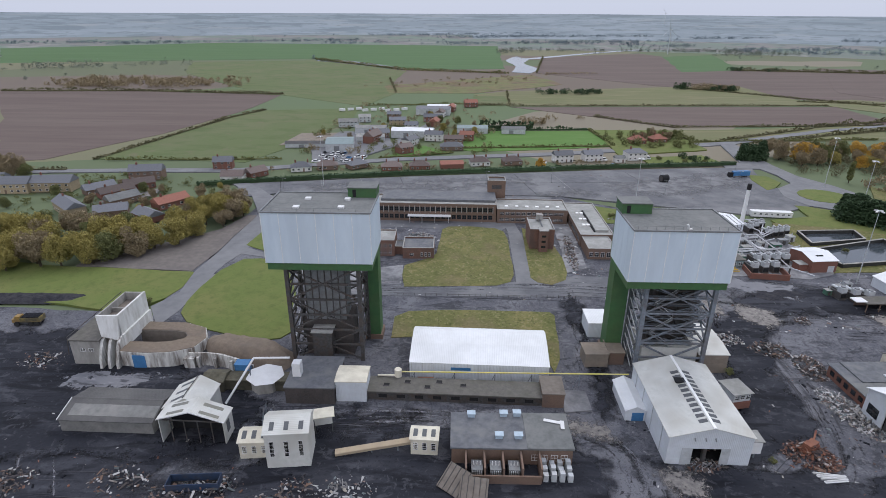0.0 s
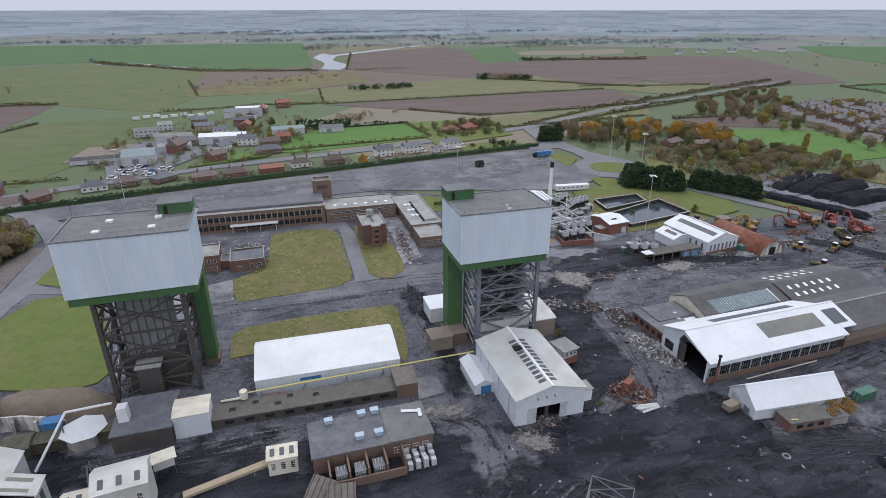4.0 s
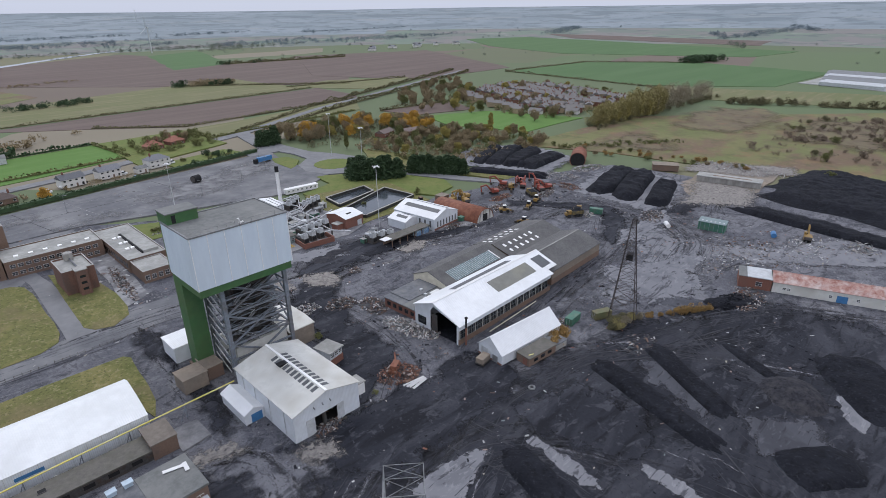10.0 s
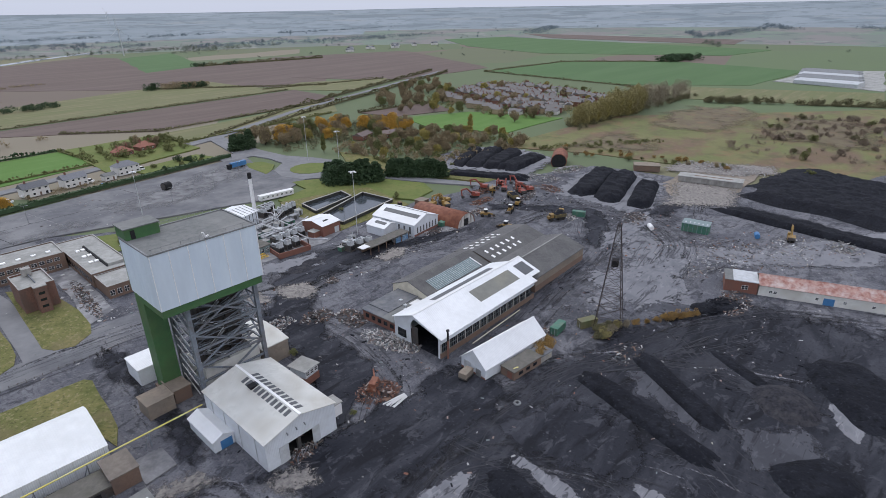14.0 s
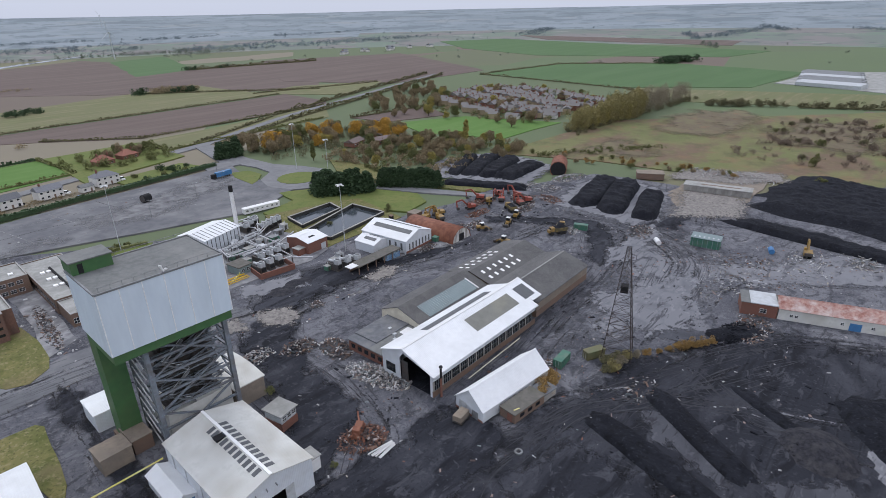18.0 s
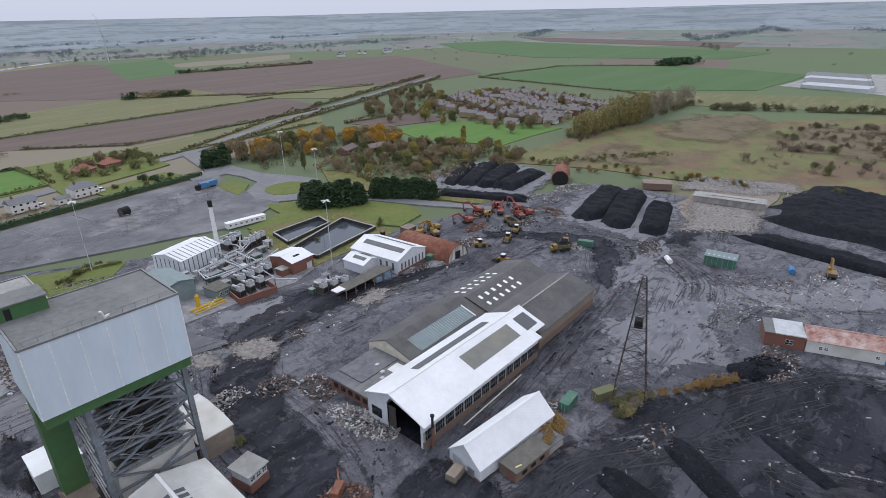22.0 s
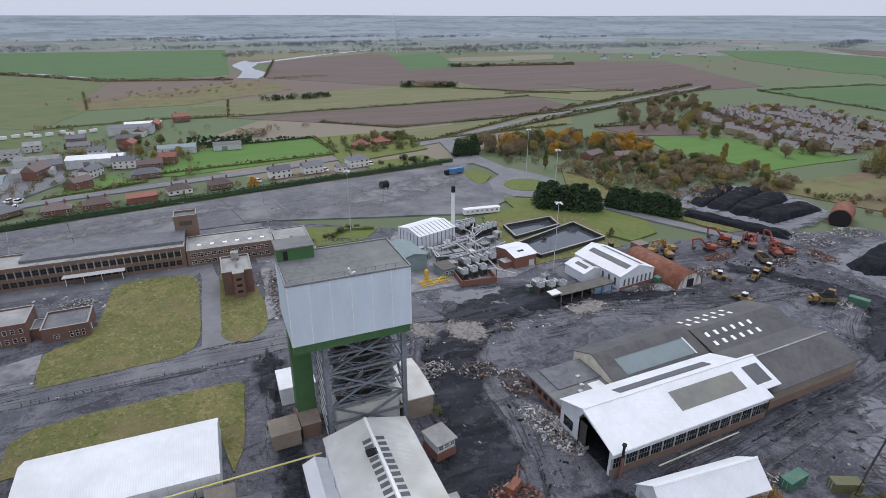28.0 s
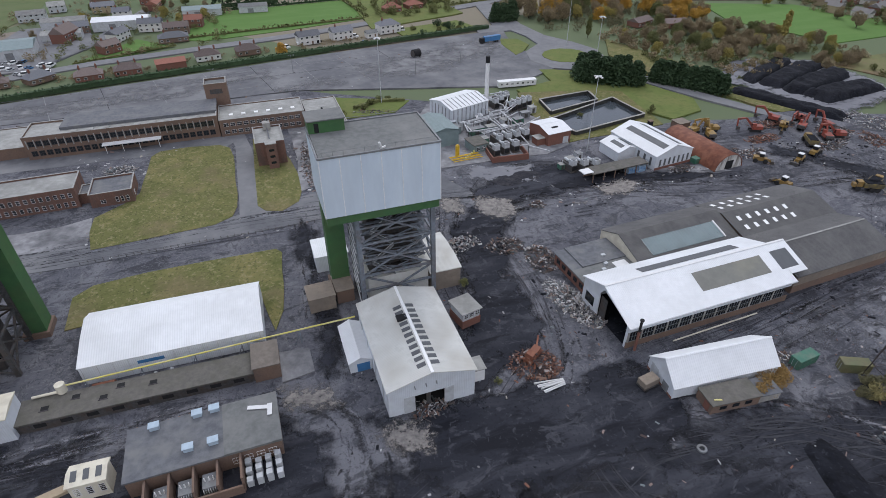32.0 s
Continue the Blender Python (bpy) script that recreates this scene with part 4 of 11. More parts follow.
patch("roundabout_island", [(210 + 13.5 * math.cos(a * 0.4488), 307.5 + 13 * math.sin(a * 0.4488)) for a in range(14)], M["lawn"], 0.6, "round grass island of a roundabout", "roundabout", 4, 0.2)
patch("verge", [(189, 352), (199, 348), (200, 334), (190, 322), (184, 318), (185, 341)], M["lawn"], 0.5, "grass verge", "lawn", 5, 0.3)
patch("verge", [(184, 290), (190, 288), (206, 278), (216, 279), (222, 256), (233, 228), (226, 214), (208, 210), (202, 222), (196, 252), (160, 258), (160, 266), (182, 272)], M["lawn"], 0.46, "green grass bank", "lawn", 6, 0.8)
patch("verge", [(234, 300), (250, 330), (262, 280), (262, 240), (268, 200), (258, 200), (244, 238), (233, 264)], M["grass"], 0.45, "rough grass verge", "lawn", 6, 1.0)
patch("lawn", [(-4, 246), (-1, 250), (10, 250.5), (21, 248.5), (25, 244), (26, 236), (25.6, 197), (23.8, 191), (18.5, 187.6), (0, 186.6), (-16.5, 185.6), (-18.2, 196), (-18, 205), (-9, 212), (-5.4, 217), (-4.6, 230)], M["grass"], 0.5, "rough yellow-green lawn", "lawn", 4, 0.5)
patch("lawn", [(34, 250), (43, 240), (46, 226), (47.2, 214), (46.8, 200), (45, 193.6), (39, 189), (34, 191), (31.8, 195), (32.8, 220)], M["grass"], 0.5, "rough yellow-green lawn", "lawn", 4, 0.4)
patch("lawn", [(-17.5, 163), (-13, 167.2), (0, 168.2), (29, 168.4), (35, 168), (36.4, 165.5), (35.4, 152), (34.2, 140), (31.5, 133), (28.8, 150), (-12, 150.5), (-17.5, 150)], M["grass"], 0.5, "rough yellow-green lawn round a white shed", "lawn", 4, 0.5)
patch("lawn", [(-85, 208.5), (-78, 209), (-71, 206.5), (-61.4, 194), (-55, 178), (-52, 163), (-49.5, 152), (-52, 148.2), (-58, 146.6), (-65, 148.2), (-77, 152.4), (-86, 157), (-90.4, 163), (-91.6, 171), (-91.8, 182), (-90.2, 197)], M["lawn"], 0.6, "smooth green grass mound", "lawn", 4, 0.5)
patch("lawn", [(-210, 205), (-150, 198.5), (-100.5, 195.5), (-98.6, 182), (-100.5, 174), (-104.5, 168.4), (-114, 163.5), (-135, 168), (-230, 178)], M["lawn"], 0.45, "green grass strip beside the yard", "lawn", 6, 1.0)
patch("lawn", [(-89.5, 223.5), (-79, 217.5), (-74, 228), (-84, 246), (-87.5, 242)], M["lawn"], 0.46, "green grass verge", "lawn", 5, 0.5)
patch("apron", [(-101, 196), (-98.8, 216), (-97.8, 262), (-103, 262), (-108, 243), (-126, 225), (-150, 212), (-150, 199)], M["earth_lot"], 0.42, "empty grey tarmac lot", "car park", 8, 1.0)
patch("lawn", [(72, 286), (106, 270), (96, 258), (72, 258)], M["lawn"], 0.5, "green grass behind a low hedge", "lawn", 5, 0.5)
patch("lawn", [(132, 396), (180, 405), (186, 384), (135, 376)], M["lawn"], 0.4, "green grass beside the houses", "lawn", 8, 0.5)

patch("verge", [(148, 204), (200, 206), (206, 246), (192, 254), (158, 262), (154, 246)], M["grass"], 0.47, "rough grass round the settling ponds", "lawn", 5, 0.8)
# settling ponds with raised kerbs
for pts, words in (([(155, 224.5), (195, 238), (197, 216), (159, 209)], "square concrete settling pond full of grey water"), ([(162, 247), (189, 249), (187, 238), (160, 232)], "narrow concrete settling pond of dark water")):
    pond = thing("settling_pond", 0, 0, 0, 0, words, "pond")
    part("water_surface", prism(B(), pts, 0.2, 0.62), M["water"], pond)
    for i in range(4):
        a, b = pts[i], pts[(i + 1) % 4]
        part("kerb", beam(B(), (*a, 1.15), (*b, 1.15), 0.7, 2.0), M["pond_wall"], pond)
        part("coping", beam(B(), (*a, 2.2), (*b, 2.2), 0.9, 0.14), M["concrete"], pond)


# ---- heaps ----
def heap(name, x, y, lx, ly, h, rot, material, label, category, round_=0.0, seed=0, flat=0.35, rough=1.0):
    """A tipped heap with sloping, uneven sides."""
    bm = B()
    nx, ny = max(8, int(lx / 1.6)), max(8, int(ly / 1.6))
    rows = []
    for i in range(nx + 1):
        row = []
        for j in range(ny + 1):
            u, v = i / nx * 2 - 1, j / ny * 2 - 1
            w = 0.25 * noise.noise(Vector((u * 2.2 + seed, v * 2.2, 0.3)))
            e = max(abs(u) ** 2.2, abs(v) ** 2.2) * (1 - round_) + (abs(u) ** 2.4 + v * v) * round_ + w * 0.9
            e = min(1, max(0, (1 - e) / flat))
            z = h * (e * e * (3 - 2 * e))
            z *= 1 + 0.30 * rough * noise.noise(Vector((u * lx * 0.16, v * ly * 0.16, seed * 3.1))) + 0.16 * rough * noise.noise(Vector((u * lx * 0.5, v * ly * 0.5, seed)))
            q = Vector((u * 3, v * 3, seed + 9))
            row.append(bm.verts.new((u * lx / 2 * (1 + 0.10 * noise.noise(q)), v * ly / 2 * (1 + 0.10 * noise.noise(q + Vector((5, 5, 5)))), z - 0.12)))
        rows.append(row)
    for i in range(nx):
        for j in range(ny):
            bm.faces.new((rows[i][j], rows[i + 1][j], rows[i + 1][j + 1], rows[i][j + 1]))
    ob = part(name, bm, material, None, label)
    ob.matrix_world = pose(x, y, 0.3, 0, 0, rot)
    tagged(ob, category=category)
    return smooth(ob)


COAL = "long steep heap of loose black coal"
for x, y, lx, ly, h, r, s in ((296.5, 152.5, 62, 15.5, 3.8, 12, 1), (297, 139, 62, 15, 4.0, 15, 2), (292.5, 121, 49, 12.5, 3.6, 17, 3)):
    heap("coal_mound", x, y, lx, ly, h, r, M["coal"], COAL, "coal heap", seed=s, flat=0.5, round_=0.3)
for x, y, lx, ly, h, r, s in ((297, 248, 56, 9, 2.6, 24, 4), (303, 238, 56, 12.5, 3.0, 21, 5), (306, 225, 54, 13.5, 3.2, 16, 6), (307, 210, 48, 15, 3.2, 6, 7), (268, 208, 54, 10, 2.4, -66, 8)):
    heap("coal_mound", x, y, lx, ly, h, r, M["coal"], COAL, "coal heap", seed=s, flat=0.5, round_=0.2)
for x, y, lx, ly, h, r, s in ((352, 24, 84, 118, 3.4, -8, 9), (288, 30, 13, 110, 2.6, -8, 10)):
    heap("coal_mound", x, y, lx, ly, h, r, M["coal"], "broad flat-topped stockpile of black coal", "coal heap", seed=s, flat=0.5)
for x, y, lx, ly, h, r, s in ((139.2, 43, 37, 7.5, 1.5, 58.7, 11), (123.5, 45.4, 43, 8, 1.6, 73.5, 12), (81.5, 50, 26, 9, 1.6, 76, 14), (160, 34, 20, 5, 0.6, 62, 15), (168, 6, 32, 20, 2.0, 40, 16), (127.5, 8.5, 18, 13, 1.5, -40, 17), (192, 50, 20, 8, 0.9, -40, 18)):
    heap("coal_windrow", x, y, lx, ly, h, r, M["coal"], "low ridge of black coal along the yard", "coal heap", seed=s, flat=0.6, round_=0.35)
heap("shale_mound", 151.3, 19.8, 17, 15, 2.6, 40, M["shale"], "low heap of black coaly shale and stone", "spoil heap", seed=20, flat=1.0, round_=0.8)
heap("spoil_bank", 120, 184, 30, 14, 0.5, 5, M["shale"], "low black bank of spread coal fines", "spoil heap", seed=22, flat=1.0, round_=0.8)
heap("spoil_bank", -150, 172, 50, 9, 1.2, 2, M["shale"], "low grey bank beside the yard", "spoil heap", seed=23, flat=1.0, round_=0.8)


def scrap(name, x, y, lx, ly, h, n, material, label, big=0.95, seed=0, category="scrap heap"):
    """A heap of many loose pieces lying over one another."""
    rnd = random.Random(seed)
    bm = B()
    for i in range(int(n * 2.4)):
        a, rr = rnd.uniform(0, 6.283), math.sqrt(rnd.random())
        px, py = rr * math.cos(a) * lx / 2, rr * math.sin(a) * ly / 2
        pz = h * (1 - rr) * rnd.uniform(0.2, 1)
        m = Matrix.Translation((px, py, pz)) @ Euler((rnd.uniform(-0.6, 0.6), rnd.uniform(-0.6, 0.6), rnd.uniform(0, 6.28))).to_matrix().to_4x4()
        w, d, t = rnd.uniform(0.2, big) * rnd.choice((0.7, 1, 1, 2.6)), rnd.uniform(0.12, 0.55), rnd.uniform(0.05, 0.3)
        n0 = len(bm.verts)
        bx(bm, -w / 2, -d / 2, -t / 2, w / 2, d / 2, t / 2)
        bm.verts.ensure_lookup_table()
        for v in bm.verts[n0:]:
            v.co = m @ v.co
    ob = part(name, bm, material, None, label)
    ob.matrix_world = pose(x, y, 0.35, 0, 0, rnd.uniform(-20, 20))
    return tagged(ob, category=category, kind="stuff")


RUST = "heap of rusty scrap iron and timber"
PALE = "spread of pale rubble, sheeting and rubbish"
for x, y, lx, ly, h, n, mt, lab, s in ((86, 102, 12, 10, 3.0, 160, "debris_rust", RUST, 1), (99, 147, 12, 9, 2.4, 110, "debris", RUST, 2), (86, 152, 16, 8, 1.2, 120, "debris_pale", PALE, 3),
                                       (105, 118, 9, 22, 1.8, 300, "debris_pale", PALE, 4), (106, 138, 9, 14, 2.4, 150, "debris", RUST, 5), (119, 165, 5, 5, 2.0, 40, "debris", RUST, 6),
                                       (-52, 86, 22, 12, 1.8, 120, "debris", "heap of broken timber and rubble", 7), (-20, 88, 14, 9, 1.0, 60, "debris_pale", PALE, 8), (-70, 90, 14, 9, 1.2, 50, "debris", "heap of broken timber", 9),
                                       (-31, 88, 9, 8, 1.4, 40, "debris", "heap of broken timber", 10), (-95, 88, 14, 9, 1.8, 80, "debris", "spread of broken timber and stone", 11),
                                       (372, 108, 30, 56, 1.4, 300, "debris_pale", PALE, 12), (232, 62, 46, 20, 0.7, 110, "debris_pale", PALE, 13), (255, 108, 20, 12, 1.4, 120, "debris", PALE, 14),
                                       (245, 58, 30, 40, 0.7, 130, "debris", PALE, 15), (270, 36, 26, 34, 0.7, 90, "debris_pale", PALE, 16), (238, 132, 12, 6, 0.8, 70, "debris_pale", PALE, 17),
                                       (312, 178, 26, 14, 2.0, 200, "debris_pale", "heap of broken concrete", 18), (284, 182, 18, 30, 1.6, 180, "debris_pale", "rows of broken concrete blocks", 19), (208, 176, 10, 6, 1.2, 60, "debris", PALE, 20),
                                       (180, 170, 12, 6, 1.2, 70, "debris", PALE, 21), (52, 222, 5, 40, 0.7, 150, "debris", PALE, 22), (28, 264, 30, 6, 1.0, 120, "debris_pale", PALE, 23), (-14, 238, 12, 7, 1.8, 110, "debris_pale", PALE, 24),
                                       (60, 98, 9, 5, 1.0, 70, "debris", "tangle of bent railings and scrap", 25), (146, 60, 14, 9, 0.5, 34, "debris", PALE, 26), (192, 50, 20, 9, 1.3, 220, "coal", "heap of loose coal and broken stone", 27), (151, 20, 14, 12, 2.4, 420, "shale", "loose stones on a heap of coaly shale", 32),
                                       (-34, 84, 12, 6, 1.2, 45, "debris", "heap of broken timber", 28), (86, 262, 26, 5, 1.0, 70, "debris", PALE, 29), (-118, 134, 16, 10, 0.8, 60, "debris", PALE, 30), (140, 84, 10, 6, 1.2, 60, "debris", PALE, 31)):
    scrap("scrap_heap" if mt != "debris_pale" else "rubble_heap", x, y, lx, ly, h, n, M[mt], lab, seed=s)


# ---- wheel tracks ----
def tracks(pts, n, spread_, seed, label, pale=0.42):
    """Many broken streaks of dried and wet mud along a driven way."""
    r = random.Random(seed)
    P = [Vector((*p, 0)) for p in pts]
    def at(t):
        t = min(max(t, 0), 0.9999) * (len(P) - 1)
        i = int(t)
        u = t - i
        p0, p1, p2, p3 = P[max(i - 1, 0)], P[i], P[i + 1], P[min(i + 2, len(P) - 1)]
        return 0.5 * ((2 * p1) + (p2 - p0) * u + (2 * p0 - 5 * p1 + 4 * p2 - p3) * u * u + (3 * p1 - p0 - 3 * p2 + p3) * u ** 3)
    total = sum((P[i + 1] - P[i]).length for i in range(len(P) - 1))
    bms = [B(), B()]
    for bm in bms:
        bm.verts.layers.float.new("wear")
    for k in range(n):
        bm = bms[0 if r.random() < pale else 1]
        t0 = r.random()
        L = r.choice((r.uniform(4, 12), r.uniform(10, 45))) / total
        off = r.gauss(0, spread_ * 0.5)
        w = r.choice((r.uniform(0.5, 1.2), r.uniform(1.0, 3.2)))
        drift = r.uniform(-1.2, 1.2)
        m = 14
        last = None
        for i in range(m + 1):
            t = t0 + L * i / m
            if t > 0.98:
                break
            a, b = at(t), at(t + 0.004)
            d = (b - a)
            if d.length < 1e-5:
                continue
            d.normalize()
            s = Vector((-d.y, d.x, 0))
            c = a + s * (off + drift * i / m + 0.5 * noise.noise(Vector((t * 40, k, 0))))
            ww = w * (0.3 + 0.7 * math.sin(math.pi * min(1, (i + 0.3) / m)))
            z = 0.475 + 0.00004 * k
            cur = [bm.verts.new((*(c + s * ww * q / 2).xy, z)) for q in (1, 0, -1)]
            cur[1][bm.verts.layers.float["wear"]] = math.sin(math.pi * i / m)
            if last:
                bm.faces.new((last[0], last[1], cur[1], cur[0]))
                bm.faces.new((last[1], last[2], cur[2], cur[1]))
            last = cur
    for bm, m_, nm in ((bms[0], "mud_pale", "pale dried"), (bms[1], "mud_dark", "black wet")):
        tagged(part("wheel_track", bm, M[m_], None, nm + " " + label), category="wheel tracks", kind="stuff")


for k, (pts, n, sp) in enumerate(([[(36, 66), (66, 82), (90, 100), (97, 125), (97, 150), (110, 168), (150, 166), (200, 152), (245, 146)], 420, 8],
                                  [[(70, 78), (104, 90), (140, 93), (168, 97), (204, 100), (236, 108), (252, 125), (240, 150), (225, 172)], 360, 7],
                                  [[(60, 62), (96, 74), (128, 70), (146, 55), (160, 28), (170, 0)], 300, 12], [[(44, 70), (80, 68), (98, 52), (106, 24), (108, 0)], 280, 12],
                                  [[(140, 64), (176, 52), (200, 36), (218, 0)], 160, 10], [[(-132, 152), (-116, 126), (-104, 100), (-90, 78)], 220, 9], [[(-70, 112), (-24, 112), (20, 112), (42, 104), (42, 84), (20, 70)], 200, 5],
                                  [[(-95, 186), (-20, 186), (50, 188), (98, 178), (132, 174), (170, 160)], 260, 5], [[(100, 178), (118, 194), (140, 186), (136, 174), (112, 172), (100, 180)], 180, 4], [[(42, 110), (42, 140), (43, 165), (45, 186)], 120, 4],
                                  [[(165, 84), (200, 74), (236, 80), (256, 106), (242, 132)], 260, 9], [[(72, 100), (82, 120), (84, 150), (92, 172)], 160, 6], [[(250, 105), (270, 85), (285, 90), (310, 96)], 120, 6], [[(-150, 130), (-90, 112), (-60, 110)], 160, 8],
                                  [[(205, 62), (240, 50), (262, 20)], 100, 8], [[(-100, 150), (-96, 190), (-110, 250), (-128, 310)], 70, 2], [[(-40, 186), (-44, 150), (-46, 125)], 60, 4])):
    coaly = sum(p[1] for p in pts) / len(pts) < 66 and pts[0][0] > 0
    tracks(pts, int(n * (0.22 if coaly else 0.5)), sp, 500 + k, "mud streaks left by wheels across the yard", 0.12 if coaly else 0.42)


def ruts(name, ways, material, share, seed, label):
    """Pairs of narrow wheel ruts that run along the driven ways, wander apart and break off."""
    r = random.Random(seed)
    vs, fs = [], []
    for pts, n, spread_ in ways:
        P = np.array(pts, float)
        seg = np.r_[0, np.cumsum(np.linalg.norm(np.diff(P, axis=0), axis=1))]
        for k in range(int(n * share)):
            L = min(r.uniform(25, 110), seg[-1] * 0.9)
            s0 = r.uniform(-5, seg[-1] - L + 5)
            m = max(8, int(L / 1.5))
            u = np.clip(np.linspace(s0, s0 + L, m), 0, seg[-1])
            c = np.stack([np.interp(u, seg, P[:, 0]), np.interp(u, seg, P[:, 1])], 1)
            for _ in range(10):
                c[1:-1] = (c[:-2] + 2 * c[1:-1] + c[2:]) / 4
            d = np.gradient(c, axis=0)
            d /= np.maximum(np.linalg.norm(d, axis=1), 1e-6)[:, None]
            side = np.stack([-d[:, 1], d[:, 0]], 1)
            off = r.gauss(0, spread_ * 0.8) + r.uniform(-3, 3) * np.linspace(0, 1, m) + r.uniform(0, 1.5) * np.sin(np.linspace(0, r.uniform(2, 6), m) + r.uniform(0, 6))
            gauge, w = r.uniform(1.7, 2.6), r.uniform(0.07, 0.2)
            for g in (0, gauge):
                q = c + side * (off + g)[:, None]
                o = len(vs)
                wide = []
                for i in range(m):
                    ww = w * max(0.0, 0.35 + 1.9 * noise.noise(Vector((q[i][0] * 0.11, q[i][1] * 0.11, k + g)))) * abs(math.sin(math.pi * i / (m - 1))) ** 0.5
                    wide.append(ww)
                    for e in (-1, 1):
                        x, y = q[i] + side[i] * ww * e
                        vs.append((float(x), float(y), 0.484 + 0.00004 * (k % 60)))
                fs += [(o + 2 * i, o + 2 * i + 1, o + 2 * i + 3, o + 2 * i + 2) for i in range(m - 1) if wide[i] + wide[i + 1] > 0.02]
    me = bpy.data.meshes.new(name)
    me.from_pydata(vs, [], fs)
    me.materials.append(material)
    return tagged(new(name, me), label, "wheel tracks", "", "stuff")


WAYS = [([(36, 66), (66, 82), (90, 100), (97, 125), (97, 150), (110, 168), (150, 166), (200, 152), (245, 146)], 60, 7), ([(70, 78), (104, 90), (140, 93), (168, 97), (204, 100), (236, 108), (252, 125), (240, 150), (225, 172)], 60, 7),
        ([(60, 62), (96, 74), (128, 70), (146, 55), (160, 28), (170, 0)], 46, 9), ([(30, 60), (80, 68), (98, 52), (106, 24), (108, -10)], 40, 8), ([(92, 96), (86, 74), (92, 48), (88, 20), (96, -10)], 36, 8), ([(60, 84), (90, 82), (120, 66), (140, 62), (190, 34)], 40, 7),
        ([(140, 64), (176, 52), (200, 36), (218, 0)], 26, 8), ([(-95, 186), (-20, 184), (50, 184), (98, 178), (132, 174), (170, 160)], 40, 4), ([(100, 178), (118, 194), (140, 186), (136, 174), (112, 172), (100, 180)], 22, 3),
        ([(165, 84), (200, 74), (236, 80), (256, 106), (242, 132)], 50, 9), ([(72, 100), (82, 120), (84, 150), (92, 172)], 34, 5), ([(205, 100), (225, 118), (250, 130), (262, 165), (250, 185)], 34, 6), ([(-150, 130), (-90, 112), (-20, 110), (40, 104)], 34, 5),
        ([(-120, 80), (-60, 78), (0, 80), (50, 70)], 34, 8), ([(112, 10), (126, 30), (134, 62)], 16, 5), ([(160, 10), (150, 34), (168, 60)], 16, 6), ([(150, 172), (190, 186), (225, 182), (255, 186)], 26, 5)]
COALY = [w for w in WAYS if sum(p[1] for p in w[0]) / len(w[0]) < 68]
YARDY = [w for w in WAYS if w not in COALY]
ruts("wheel_rut", YARDY, M["rut_dark"], 0.55, 900, "thin black wheel ruts curving across the yard")
ruts("wheel_rut", YARDY, M["rut_pale"], 0.25, 901, "thin pale wheel ruts dried in the mud")
ruts("wheel_rut", COALY, M["rut_dim"], 0.4, 902, "faint grey wheel ruts in the coal dust")
for pts in ([(92.4, 60.1), (91.8, 53.1), (91, 42.2), (88.2, 39), (86, 43.5), (88.4, 55.4), (88.4, 61)], [(103, 38), (102.5, 26), (101.2, 20), (96.5, 22), (97.2, 29), (98.8, 37.5)], [(60, 70), (70.2, 69.5), (79, 68), (84, 65), (74, 62), (66, 58), (60, 62)],
            [(157.4, 12.6), (162.5, 8.7), (154.4, 2.8), (145, 2.6), (149.6, 9.5)], [(171, 70), (176, 62), (186, 63), (197, 61), (206, 68), (197, 75), (184, 74)]):
    soft_patch("puddle", pts, M["slurry_crisp"], 0.37, "pale dried slurry patch with black smears", "puddle", 2.2, 0.8, 1.2)
for pts in ([(138, 57), (144.5, 54.5), (135, 34), (127, 29), (124.5, 33), (130, 50)], [(132.6, 28), (145, 16), (140, 8), (131, 3), (121, 20)], [(182, 71), (190, 56), (181, 51), (172, 64), (164, 71)], [(70, 54), (60, 62), (56, 50), (64, 40), (76, 44)]):
    soft_patch("puddle", pts, M["slurry_dim"], 0.37, "grey film of slurry between coal ridges", "puddle", 4.0, 0.8, 2.0)
for pts in ([(44, 100), (60, 72), (104, 72), (128, 92), (104, 98), (92, 96), (70, 100)], [(62, 96), (80, 100), (94, 112), (98, 146), (112, 166), (104, 176), (88, 164), (80, 130), (68, 112)], [(100, 176), (116, 192), (146, 190), (160, 176), (190, 164), (188, 158), (140, 170), (110, 168)],
            [(205, 104), (240, 112), (258, 128), (246, 152), (226, 176), (216, 172), (236, 146), (240, 130), (214, 114)], [(40, 112), (46, 112), (48, 178), (40, 182)], [(-40, 108), (30, 110), (40, 98), (36, 70), (-50, 82)], [(262, 112), (300, 104), (330, 104), (330, 98), (266, 96)],
            [(118, 68), (120, 44), (108, 36), (96, 40), (92, 62), (98, 72)], [(-165, 152), (-104, 152), (-62, 128), (-40, 112), (-60, 95), (-170, 96)]):
    soft_patch("coal_spill", pts, M["coal_soft"], 0.39, "black spread of coal fines over the yard", "coal fines", 6, 1.6, 3)
for pts in ([(-90, 318), (-20, 334), (40, 345), (60, 322), (-10, 308), (-80, 300)], [(90, 330), (150, 350), (186, 362), (184, 330), (130, 300), (96, 306)], [(40, 310), (80, 318), (86, 300), (56, 300)]):
    soft_patch("car_park_wear", pts, M["pale_wear"], 0.43, "pale worn surface of the car park", "asphalt", 12, 2.0, 5)
soft_patch("pale_ground", [(-106.8, 127), (-97.7, 129), (-87.5, 129), (-78, 129), (-74, 126.4), (-84, 122), (-93.4, 119.6), (-106, 121)], M["slurry_crisp"], 0.41, "pale dusty drive swept with coal streaks", "hardstanding", 5, 1.0, 2)
